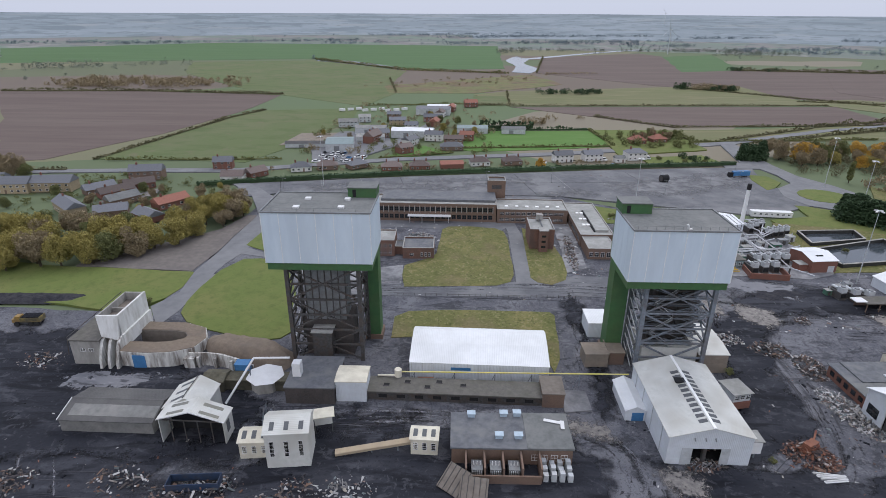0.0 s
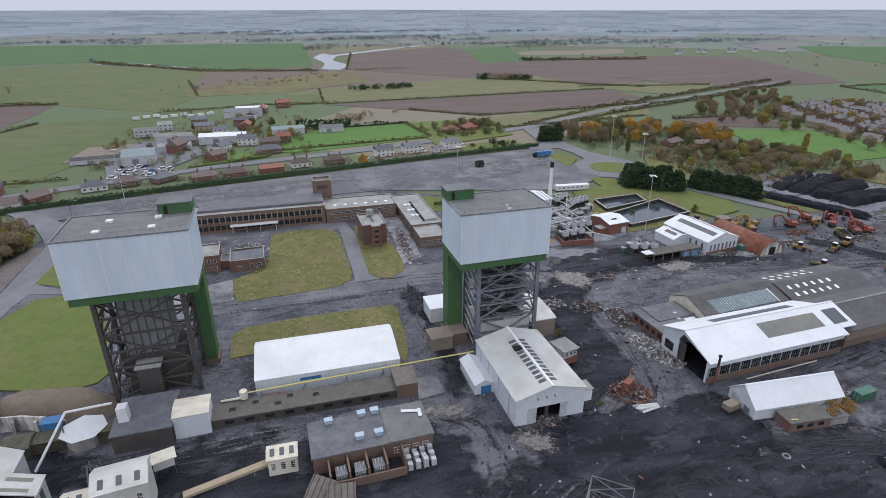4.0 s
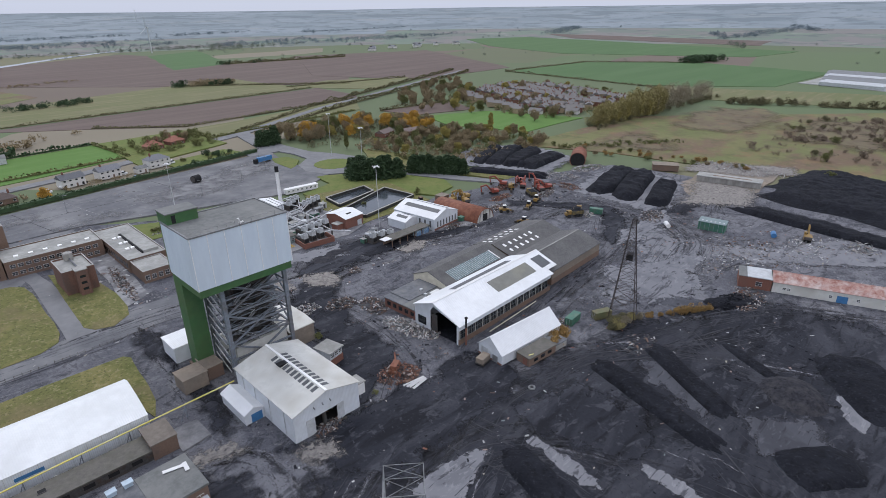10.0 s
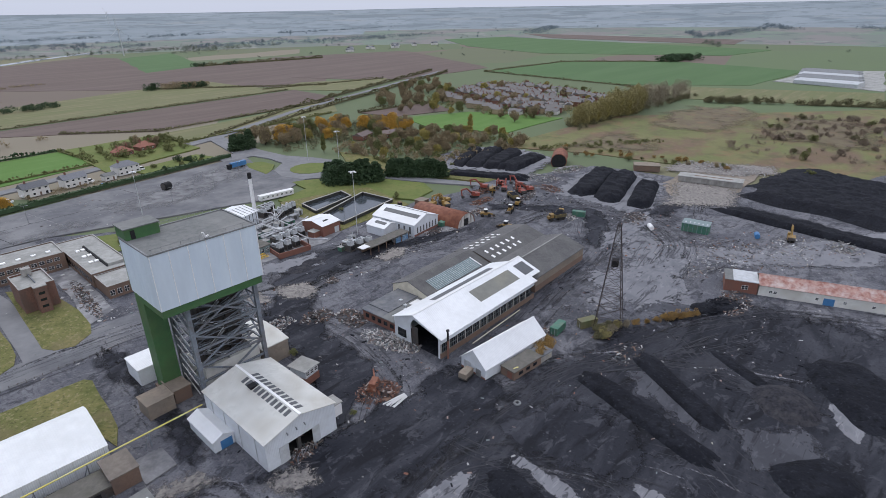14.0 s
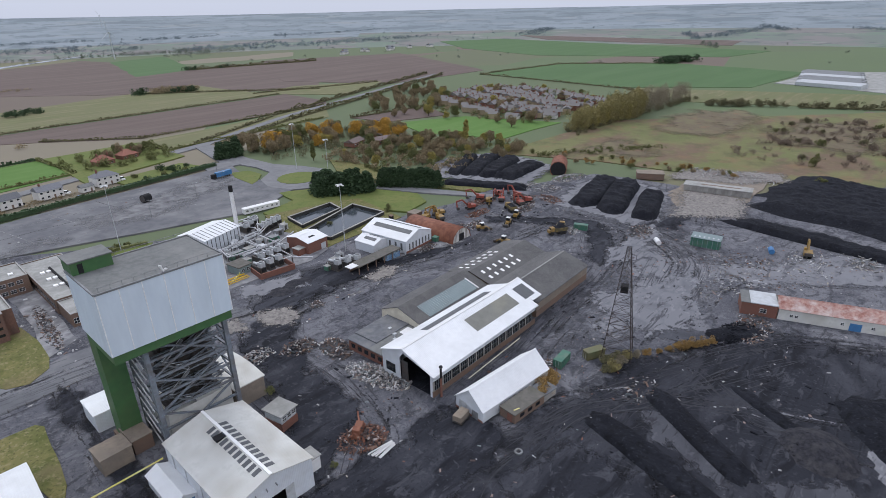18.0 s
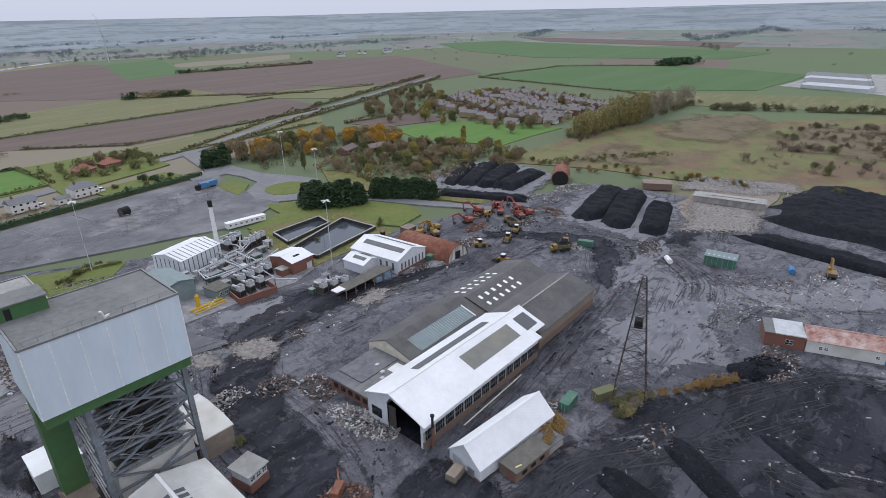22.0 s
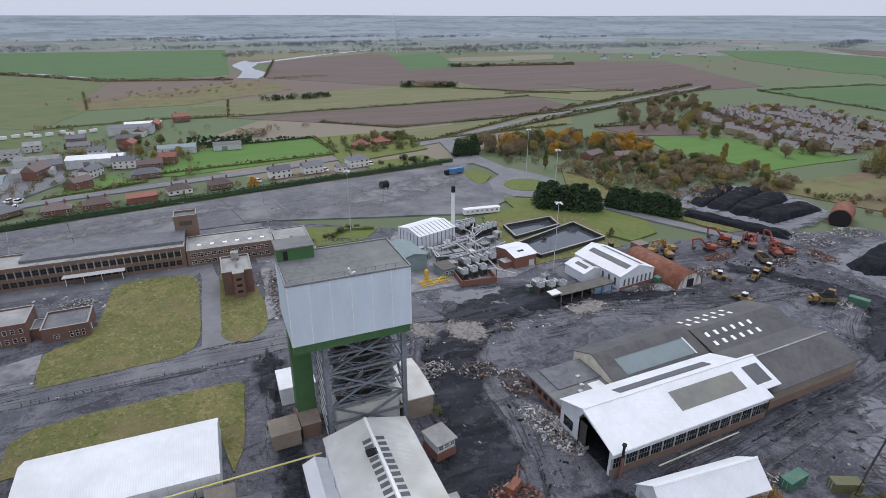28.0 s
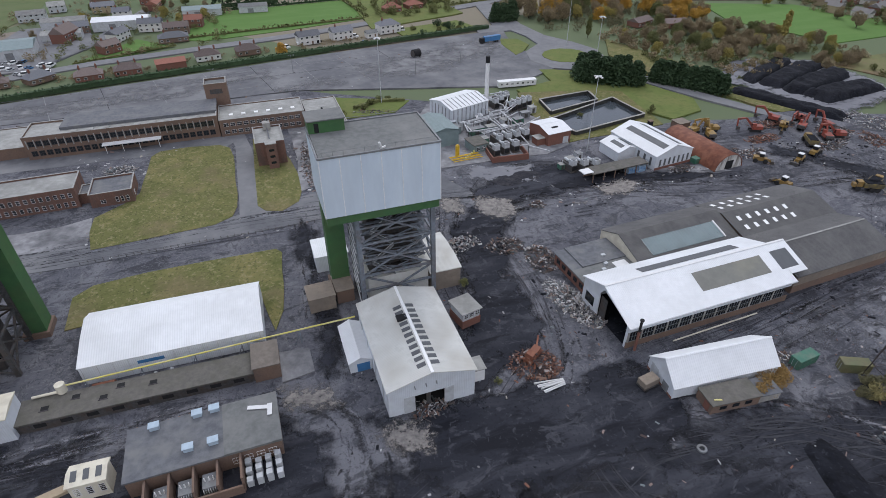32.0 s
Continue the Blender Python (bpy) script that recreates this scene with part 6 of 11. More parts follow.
    part("side_box_roof", bx(B(), W - 0.05, 0.6, 6.2, W + 2.9, 4.6, 6.4), M["roof_pale"], th)
    part("side_box_leg", beam(B(), (W + 2.3, 2.6, 0), (W + 2.3, 2.6, 2.8), 0.3), M["steel"], th)
    return th


tower_hall()


def gable_shed(name, x, y, rot, L, W, eave, ridge, wall, roof, label, cap=None, skip=()):
    th = thing(name, x, y, 0.3, rot, label, "shed")
    gable_walls(th, L, W, eave, ridge, wall, skip=skip)
    gable_roof(th, L, W, eave, ridge, roof)
    return th


# lean-to shed beside the hall: its gable faces the yard
sh = gable_shed("store_shed", 51.0, 113.2, 90, 12.5, 5.0, 3.2, 4.4, M["white_wall"], M["white_sheet"], "small white sheet-clad store with blue doors")
part("door", bx(B(), -0.08, 0.5, 0.1, 0.0, 3.4, 2.5), M["blue"], sh, "blue steel double door")


def white_shed():
    th = thing("white_shed", -9.6, 129.4, 0.3, -1.6, "long white steel-clad shed with a low curved roof", "shed")
    L, W, e = 38.6, 18.6, 5.1
    prof = [(0, e), (7.4, 6.9), (13.6, 7.7), (W - 1.2, 6.2), (W, e)]
    part("front_wall", bx(B(), 0, 0, 0, L, 0.2, e), M["white_wall"], th)
    part("back_wall", bx(B(), 0, W - 0.2, 0, L, W, e), M["white_wall"], th)
    for x in (0, L - 0.2):
        part("end_wall", profile(B(), [(0.2, 0), (W - 0.2, 0), (W - 0.2, e)] + [(y, z - 0.05) for y, z in prof[::-1][1:-1]] + [(0.2, e)], x, x + 0.2), M["white_wall"], th)
    for i in range(4):
        (ya, za), (yb, zb) = prof[i], prof[i + 1]
        if i == 0:
            ya -= 0.15
        if i == 3:
            yb += 0.15
        part("roof_sheet", roof_slab(B(), -0.15, L + 0.15, ya, za, yb, zb, 0.12), M["white_sheet"], th)
    part("sign_board", bx(B(), 11.5, -0.06, 3.0, 17.0, -0.01, 3.9), M["blue"], th, "plain blue sign board")
    for k in range(13):
        part("wall_rib", bx(B(), 0.5 + k * 3.1, -0.05, 0, 0.6 + k * 3.1, 0.0, e - 0.1), M["lightgrey"], th)
    return th


white_shed()

# covered way and attached blocks
cw = thing("covered_way", -20, 119.4, 0.3, -1.6, "long low brick building with a mossy felt roof with holes", "outbuilding")
part("wall", bx(B(), 0, 0, 0, 46, 6.2, 2.5), M["steel_dark"], cw)
part("roof", bx(B(), -0.3, -0.3, 2.5, 46, 6.5, 2.85), M["moss_felt"], cw)
for k, (hx, hy) in enumerate(((4, 3), (9.5, 4.5), (15, 2.6), (18, 5), (24.5, 3.8))):
    # Thin black slabs on the felt paint in the dark below each hole.
    part("roof_hole", bx(B(), hx, hy - 0.6, 2.8, hx + 1.5, hy + 0.6, 2.87), M["dark"], cw)
    part("hole_rim", bx(B(), hx - 0.15, hy - 0.8, 2.8, hx + 1.65, hy - 0.62, 2.98), M["debris"], cw)
for k in range(9):
    part("window", bx(B(), 3 + k * 4.8, -0.05, 0.9, 5.2 + k * 4.8, 0.0, 1.9), M["dark"], cw)
eb = thing("brick_block", 25.8, 117.6, 0.3, -1, "square brown block with a flat brown roof", "outbuilding")
part("wall", bx(B(), 0, 0, 0, 5.6, 7.6, 4.2), M["brick_brown"], eb)
part("roof", bx(B(), -0.2, -0.2, 4.2, 5.8, 7.8, 4.45), M["soil_roof"], eb)
patch("concrete_pad", [(31.5, 115.5), (38.5, 116.5), (38.5, 124), (31.5, 125)], M["pale_concrete"], 0.6, "broken concrete slab", "slab", 3, 0.3)
wc = thing("white_cube", -28.0, 118.3, 0.3, 0, "cream-white sheet-clad block beside a mossy roof", "outbuilding")
part("wall", bx(B(), 0, 0, 0, 8.0, 7.0, 6.2), M["white_wall"], wc)
part("roof", profile(B(), [(-0.2, 6.2), (7.2, 6.2), (7.2, 6.4), (3.5, 6.9), (-0.2, 6.4)], -0.2, 8.2), M["cream"], wc)
fb = thing("fan_house", -41, 117, 0.3, 0, "low brick engine house with a flat dark roof", "outbuilding")
part("wall", bx(B(), 0, 0, 0, 12.8, 14, 5.0), M["soot_brick"], fb)
part("roof", bx(B(), -0.3, -0.3, 5.0, 13.1, 14.3, 5.3), M["roof_dark"], fb)
windows(fb, [2, 5, 8], -0.02, 1.6, 2.0, 1.6, 0, M["steel_dark"])
part("white_turret", bx(B(), 1.0, 4.4, 5.3, 3.2, 6.8, 9.2), M["white"], fb)
lw = thing("low_block", -64, 122, 0.3, 0, "low flat-roofed mossy building", "outbuilding")
part("wall", bx(B(), 5.2, 0, 0, 23, 4.0, 3.2), M["mossy_wall"], lw)
part("roof", bx(B(), 5.2, -0.2, 3.2, 23.2, 4.2, 3.4), M["olive_dark"], lw)
part("shelter", bx(B(), -0.5, -1.2, 0, 5.2, 4.2, 3.4), M["mossy_wall"], lw)
part("shelter_roof", profile(B(), [(-1.5, 3.4), (4.4, 3.4), (4.4, 3.6), (1.5, 4.6), (-1.5, 3.6)], -0.8, 5.4), M["olive_dark"], lw)

# yellow pipe on trestles
yp = thing("pipe_bridge", 0, 0, 0.3, 0, "long yellow pipe carried on steel trestles past a white shed", "pipe")
part("pipe", tube(B(), (-12, 126.2, 4.2), (50.2, 126.6, 4.5), 0.2), M["yellow"], yp)
part("pipe", tube(B(), (-12, 126.8, 3.7), (50.2, 127.2, 4.0), 0.12), M["yellow"], yp)
for x in (-8, 3, 14, 24, 37):
    part("trestle", beam(B(), (x, 126.4, 0), (x, 126.4, 4.1), 0.22), M["steel"], yp)
    part("trestle", beam(B(), (x - 1.6, 126.4, 0), (x, 126.4, 3.8), 0.16), M["steel"], yp)
part("elbow", tube(B(), (-12, 126.2, 4.2), (-13.2, 125.6, 3.2), 0.3), M["cream"], yp)
part("pipe_end", tube(B(), (-13.2, 125.6, 3.4), (-18, 125.8, 3.2), 0.3), M["cream"], yp)
part("silencer", tube(B(), (-12.4, 125.9, 3.0), (-12.4, 125.9, 5.2), 1.0), M["cream"], yp)
tk = thing("steel_tank", -5, 126.2, 0.35, 0, "horizontal red and white steel tank on cradles", "tank")
part("drum", tube(B(), (-2.2, 0, 1.4), (2.2, 0, 1.4), 1.0, n=14), M["rust"], tk)
part("cradle", bx(B(), -1.6, -0.8, 0, -1.1, 0.8, 0.7), M["concrete"], tk)
part("cradle", bx(B(), 1.1, -0.8, 0, 1.6, 0.8, 0.7), M["concrete"], tk)
for x in (2.5, 5.0, 8.5):
    pm = thing("pump_set", x, 126.0, 0.35, 10 * x, "small dark machine beside the shed", "machine")
    part("housing", bx(B(), -0.9, -0.6, 0, 0.9, 0.6, 1.3), M["midgrey"], pm)
    part("motor", tube(B(), (-0.7, 0, 1.3), (0.7, 0, 1.6), 0.45), M["lightgrey"], pm)


# ---- electrical substation ----
def substation():
    th = thing("substation", 2.6, 91.6, 0.3, 0.4, "flat-roofed brick substation with open transformer bays", "substation")
    L, D = 27.2, 11.5
    part("wall", bx(B(), 0, 5.5, 0, L, 5.5 + D, 4.6), M["brick_brown"], th)
    part("roof", bx(B(), -0.3, 5.2, 4.6, 17, 5.8 + D, 5.0), M["roof_dark"], th)
    part("roof", bx(B(), 17.0, 5.2, 4.6, L + 0.3, 5.8 + D, 5.15), M["roof_felt"], th)
    part("retaining_wall", bx(B(), 3, -0.4, 0, 19.5, 0, 2.4), M["brick_brown"], th)
    for k in range(5):
        part("bay_wall", bx(B(), 3 + k * 4.1, 0, 0, 3.4 + k * 4.1, 5.4, 4.2), M["brick_brown"], th)
    for k in range(3):
        tr = part("transformer", bx(B(), 4.4 + k * 4.1, 1.2, 0, 6.9 + k * 4.1, 4.2, 2.6), M["midgrey"], th, "grey oil-filled transformer")
        for q in range(6):
            part("radiator_fin", bx(B(), 4.5 + k * 4.1 + q * 0.4, 0.8, 0.4, 4.6 + k * 4.1 + q * 0.4, 1.2, 2.4), M["lightgrey"], tr)
        for q in range(3):
            part("bushing", tube(B(), (4.9 + k * 4.1 + q * 0.75, 2.7, 2.6), (4.9 + k * 4.1 + q * 0.75, 2.7, 3.6), 0.16, 0.1, 8), M["white"], tr)
    for q in range(12):
        part("cabinet", bx(B(), 20.1 + (q % 4) * 1.8, 0.4 + (q // 4) * 1.8, 0, 21.2 + (q % 4) * 1.8, 1.5 + (q // 4) * 1.8, 2.0 + 0.3 * (q % 3)), M["lightgrey"], th, "grey switch cabinet")
    for vx, vy in ((3.8, 15.4), (11.6, 15.8), (14.8, 16.0), (10.0, 8.2), (14.4, 8.2)):
        v = part("roof_ventilator", bx(B(), vx, vy, 4.95, vx + 1.7, vy + 1.2, 5.9), M["blue_pale"], th, "pale blue roof ventilator")
        part("cowl", bx(B(), vx - 0.15, vy - 0.15, 5.9, vx + 1.85, vy + 1.35, 6.1), M["blue_pale"], v)
    for k in range(14):
        part("parapet_pier", bx(B(), 1 + k * 1.9, 17.2, 0, 1.3 + k * 1.9, 18.0, 4.4), M["brick_brown"], th)
    part("loose_panel", beam(B(), (21.8, 14.6, 5.4), (25.6, 13.6, 5.4), 0.9, 0.12), M["white"], th)
    part("loose_panel", beam(B(), (25.8, 11.4, 5.5), (26.1, 14.2, 5.5), 0.9, 0.12), M["white"], th)
    windows(th, [18 + k * 2.2 for k in range(4)], 5.48, 1.4, 1.5, 1.7)


substation()


# ---- screening plant in front of the dark tower ----
def tipple(name, x, y, rot, L, W, eave, ridge, material, label, win=True):
    th = thing(name, x, y, 0.3, rot, label, "plant building")
    part("wall", bx(B(), 0, 0, 0, L, W, eave), material, th)
    part("roof", profile(B(), [(-0.3, eave), (W + 0.3, eave + 0.0), (W + 0.3, eave + 0.2), (W * 0.55, ridge), (-0.3, eave + 0.2)], -0.3, L + 0.3), material, th)
    if win:
        k = (ridge - eave - 0.2) / (W * 0.55 + 0.3)
        ang = math.degrees(math.atan(k))
        me = mesh_of("rooflight", bx(B(), -0.5, -1.0, 0, 0.5, 1.0, 0.06), M["grey_panel_dark"])
        for i in range(3):
            piece("rooflight", me, th, pose(L * (i + 0.5) / 3, 1.6, eave + 0.22 + 1.9 * k, ang, 0, 0))
        windows(th, [L * (i + 0.3) / 3 for i in range(3)], -0.03, eave * 0.35, 1.0, eave * 0.45, bars=0, rows=3)
    return th


tipple("screen_house", -38.6, 94.2, 6, 9.6, 7.6, 9.5, 11.6, M["old_white"], "tall white sheet-clad screen house with dark window slots")
tipple("drive_house", -45.8, 97.0, 4, 6.6, 5.0, 4.6, 6.0, M["cream"], "small cream-coloured drive house")
tipple("transfer_house", -6.9, 99.6, -2, 6.2, 4.2, 4.6, 5.4, M["cream"], "small cream-coloured conveyor transfer house")
cv = thing("conveyor", 0, 0, 0.3, 0, "sagging tan conveyor gallery on short legs", "conveyor")
part("gallery", beam(B(), (-24.2, 98.4, 1.2), (-6.8, 101.2, 2.8), 1.7, 0.7), M["tan"], cv)
for x in (-22, -16, -10):
    part("trestle_leg", beam(B(), (x, 98.4 + (x + 24.2) * 0.16, 0), (x, 98.4 + (x + 24.2) * 0.16, 1.0 + (x + 24) * 0.09), 0.25), M["steel"], cv)
up = thing("upper_conveyor_house", -30.5, 105.6, 0.3, 15, "cream-coloured conveyor head house", "plant building")
part("wall", bx(B(), 0, 0, 2.6, 4.2, 3, 4.8), M["old_white"], up)
for a_ in ((0.1, 0.1), (4.1, 0.1), (0.1, 2.9), (4.1, 2.9)):
    part("leg", beam(B(), (*a_, 0), (*a_, 2.6), 0.2), M["steel_dark"], up)
part("roof", bx(B(), -0.4, -0.4, 4.8, 4.8, 3.4, 5.0), M["cream"], up)
fr = thing("conveyor_trestle", -43, 104, 0.3, 0, "bare steel trestle frame", "trestle")
for a in ((0, 0), (3.5, 0), (0, 3.5), (3.5, 3.5)):
    part("post", beam(B(), (*a, 0), (1.75 + (a[0] - 1.75) * 0.5, 1.75 + (a[1] - 1.75) * 0.5, 8), 0.22), M["steel"], fr)
for z in (2.5, 5):
    part("tie", beam(B(), (0.3, 0.3, z), (3.2, 0.3, z), 0.15), M["steel"], fr)
    part("tie", beam(B(), (0.3, 3.2, z), (3.2, 3.2, z), 0.15), M["steel"], fr)
for k in range(2):
    tl = thing("timber_flap", -0.6 + k * 4.6, 90.2 - 5 * k, 0.35, -38 + 30 * k, "tilted brown ribbed sheet chute", "scrap")
    part("slope", roof_slab(B(), 0, 6.0, 0, 0.4, 5.0, 3.4, 0.2), M["soil_roof"], tl)
    for q in range(5):
        part("rib", roof_slab(B(), 0.3 + q * 1.3, 0.45 + q * 1.3, 0, 0.6, 5.0, 3.6, 0.12), M["steel_dark"], tl)
    part("support", bx(B(), 0.3, 4.4, 0, 5.7, 4.8, 3.2), M["steel_dark"], tl)


def open_barn():
    th = thing("open_shed", -50.8, 101.6, 0.3, 90, "open-fronted white sheet shed, dark and derelict inside", "shed")
    L, W, yr, r, e0, e1 = 5.2, 15.3, 7.6, 9.2, 6.5, 7.0
    part("side_wall", bx(B(), 0, 0, 0, L, 0.2, e0), M["old_white"], th)
    part("side_wall", bx(B(), 0, W - 0.2, 0, L, W, e1), M["old_white"], th)
    # Back wall and floor coloured near-black: the inner shade is painted in.
    part("back_wall", profile(B(), [(0.2, 0), (W - 0.2, 0), (W - 0.2, e1), (yr, r - 0.1), (0.2, e0)], L - 0.2, L), M["dark"], th)
    part("floor_slab", bx(B(), 0.1, 0.3, 0, L - 0.3, W - 0.3, 0.15), M["coal"], th)
    part("roof_slope", roof_slab(B(), -0.3, L + 0.2, -0.4, e0 - 0.15, yr, r, 0.15), M["old_white"], th)
    part("roof_slope", roof_slab(B(), -0.3, L + 0.2, yr, r, W + 0.4, e1 - 0.1, 0.15), M["old_white"], th)
    part("verge_trim", beam(B(), (-0.3, -0.4, e0 - 0.05), (-0.3, yr, r + 0.1), 0.12, 0.3), M["white"], th)
    part("verge_trim", beam(B(), (-0.3, yr, r + 0.1), (-0.3, W + 0.4, e1), 0.12, 0.3), M["white"], th)
    part("front_truss", beam(B(), (0.2, 0.3, e0 - 0.2), (0.2, W - 0.3, e1 - 0.3), 0.25), M["steel_dark"], th)
    for k in range(4):
        part("front_post", beam(B(), (0.2, 3 + k * 3.2, 0), (0.2, 3 + k * 3.2, 6.6), 0.22), M["steel_dark"], th)
    part("window_slot", bx(B(), 1.6, -0.06, 2.2, 3.2, 0.0, 5.2), M["grey_panel_dark"], th)
    kr = (r - e0 + 0.15) / (yr + 0.4)
    for lo, hi in ((0.4, 1.3), (3.2, 4.2)):
        part("rooflight", roof_slab(B(), lo, hi, 1.2, e0 + kr * 1.6 + 0.02, 5.6, e0 + kr * 6.0 + 0.02, 0.05), M["grey_panel"], th)
    kl = (r - e1 + 0.1) / (W + 0.4 - yr)
    for lo, hi in ((0.6, 1.5), (3.4, 4.4)):
        part("rooflight", roof_slab(B(), lo, hi, 9.4, r - kl * 1.8 + 0.17, 13.6, r - kl * 6.0 + 0.17, 0.05), M["grey_panel"], th)
    t2 = thing("loading_house", -57.4, 106.9, 0.3, 90, "tall white sheet-clad loading house with grey roof strips", "plant building")
    L, W, yr, r, e0, e1 = 9.0, 10.3, 4.4, 8.9, 6.4, 5.8
    part("wall", profile(B(), [(0, 0), (W, 0), (W, e1), (yr, r - 0.1), (0, e0)], 0, L), M["old_white"], t2)
    part("roof_slope", roof_slab(B(), -0.2, L + 0.3, -0.3, e0 - 0.1, yr, r, 0.15), M["old_white"], t2)
    part("roof_slope", roof_slab(B(), -0.2, L + 0.3, yr, r, W + 0.3, e1 - 0.1, 0.15), M["old_white"], t2)
    kl = (r - e1 + 0.1) / (W + 0.3 - yr)
    for k in range(3):
        part("rooflight", roof_slab(B(), 0.9 + k * 3.0, 1.8 + k * 3.0, 5.2, r - kl * 0.8 + 0.17, 8.8, r - kl * 4.4 + 0.17, 0.05), M["grey_panel_dark"], t2)
    part("ridge_pipe", beam(B(), (0, yr + 0.6, r + 0.1), (L, yr + 0.6, r + 0.1), 0.16), M["steel_dark"], t2)
    part("window_slot", bx(B(), 3.0, -0.08, 2.0, 4.2, 0.0, 5.0), M["grey_panel_dark"], t2)


open_barn()
gs = gable_shed("low_shed", -92.5, 104.6, -1, 23, 12.5, 3.6, 5.2, M["old_grey"], M["old_grey2"], "long low grey asbestos-roofed shed")
part("roof_band", roof_slab(B(), 1.5, 23, 1.2, 4.06, 4.5, 4.91, 0.05), M["old_grey"], gs, "paler patched sheeting")
part("verge_trim", beam(B(), (-0.3, -0.3, 3.75), (-0.3, 6.2, 5.4), 0.14, 0.25), M["white"], gs)


# ---- coal bunker and hopper ----
def bunker():
    th = thing("hopper_house", -107, 132.4, 0.3, 0, "grey concrete hopper house with a tall white hopper", "hopper")
    part("base", bx(B(), 0, 0, 0, 8.6, 12.5, 8.0), M["concrete"], th)
    part("base_roof", bx(B(), -0.3, -0.3, 8.0, 8.8, 12.8, 8.35), M["moss_felt"], th)
    windows(th, [2.6, 5.0], -0.03, 4.4, 1.5, 1.2)
    hp = part("hopper_wall", bx(B(), 13.3, 2.9, 4.6, 13.9, 18.0, 14.8), M["whitewash"], th, "tall whitewashed hopper wall")
    part("wall_ledge", bx(B(), 13.9, 2.7, 4.4, 14.5, 18.0, 8.6), M["whitewash"], th)
    part("hopper_wall", bx(B(), 7.6, 17.4, 7.0, 13.3, 18.0, 14.6), M["concrete"], th)
    part("hopper_wall", bx(B(), 7.4, 2.9, 8.0, 7.9, 17.4, 14.5), M["concrete"], th)
    bm = B()
    v = [bm.verts.new(p) for p in ((8.6, 1.6, 8.6), (13.6, 1.4, 7.4), (13.9, 2.8, 14.8), (7.4, 2.8, 14.6), (8.6, 2.2, 8.6), (13.6, 2.0, 7.4), (13.9, 3.4, 14.8), (7.4, 3.4, 14.6))]
    for f in ((0, 1, 2, 3), (7, 6, 5, 4), (0, 4, 5, 1), (1, 5, 6, 2), (2, 6, 7, 3), (3, 7, 4, 0)):
        bm.faces.new([v[i] for i in f])
    part("hopper_front", bm, M["whitewash"], th, "sloping whitewashed hopper front")
    part("hopper_floor", bx(B(), 7.9, 3.4, 8.4, 13.3, 17.4, 12.2), M["soil_roof"], th)
    part("hopper_divider", bx(B(), 7.9, 9.8, 12.2, 13.3, 10.2, 13.4), M["concrete"], th)
    for x0 in (8.6, 11.0, 13.4):
        bm = B()
        prof = [(-2.2, 0), (4.0, 0), (4.0, 8.4), (2.0, 8.4), (0.6, 7.4), (-0.8, 5.2), (-1.8, 2.6)]
        part("buttress", profile(bm, prof, x0, x0 + 0.8), M["concrete_white"], th)
    part("chute_back", bx(B(), 9.4, 2.6, 0, 13.4, 3.0, 7.4), M["soil_roof"], th)
    for a, b in (((-0.6, 0.4, 8.9), (-0.6, 12.4, 8.9)), ((-0.6, 12.4, 8.9), (6.8, 17.6, 14.8)), ((-1.4, 0.2, 3.0), (-0.6, 0.4, 8.9)), ((-0.6, 0.4, 8.0), (-0.6, 12.4, 8.0))):
        part("guard_rail", beam(B(), a, b, 0.16), M["steel_dark"], th)
    # horseshoe bunker of whitewashed concrete under a flat earth top
    bw = thing("bunker", 0, 0, 0.3, 0, "horseshoe bunker of stained white concrete under brown earth", "bunker")
    outer = [(-93, 132.2), (-88.5, 131.7), (-84.6, 131.5), (-78, 132.3), (-72.7, 134.8), (-71.2, 140), (-73.7, 145.6), (-80.9, 148.4), (-93, 148.6)]
    inner = [(-93, 137.3), (-88.5, 137.1), (-85, 137.1), (-80.4, 137.8), (-77.6, 139.3), (-77, 141), (-78.5, 143), (-82, 143.9), (-93, 143.9)]
    n = len(outer)
    for i in range(n - 1):
        for nm, ring_, mt in (("outer_wall", outer, "concrete_white"), ("inner_wall", inner, "soil_roof")):
            p, q = ring_[i], ring_[i + 1]
            part(nm, beam(B(), (*p, 2.5), (*q, 2.5), 0.5, 5.0), M[mt], bw)
        part("earth_top", prism(B(), [outer[i], outer[i + 1], inner[i + 1], inner[i]], 4.4, 5.15 + 0.03 * (i % 2)), M["earth_top"], bw)
    part("blue_gate", bx(B(), -89.0, 131.1, 0, -85.4, 131.5, 4.2), M["blue"], bw)
    part("end_block", bx(B(), -74.6, 131.6, 0, -71.6, 134.2, 3.2), M["concrete_white"], bw)
    for p, q, h in (((-73.6, 133.2), (-68.4, 133.4), 4.2), ((-68.4, 133.4), (-63.2, 132.6), 4.3), ((-63.2, 132.6), (-58.0, 130.6), 4.2), ((-58.0, 130.6), (-53.6, 129.2), 3.4)):
        part("retaining_wall", beam(B(), (*p, h / 2), (*q, h / 2), 0.5, h), M["concrete_white"], bw)
    for x, y in ((-70.6, 132.9), (-65.6, 132.6), (-60.4, 131.2)):
        part("buttress", bx(B(), x - 0.35, y - 0.9, 0, x + 0.35, y, 3.4), M["concrete_white"], bw)
    heap("bunker_fill", -59.2, 138.6, 33, 11, 5.0, -14, M["earth_top"], "smooth grey-brown earth bank behind a white wall", "earth bank", seed=32, flat=0.7, round_=0.55, rough=0.35)
    heap("bunker_fill", -68.8, 140.0, 8, 8, 2.2, 0, M["shale"], "grey rubble between the bunker and the bank", "earth bank", seed=33, flat=0.6)


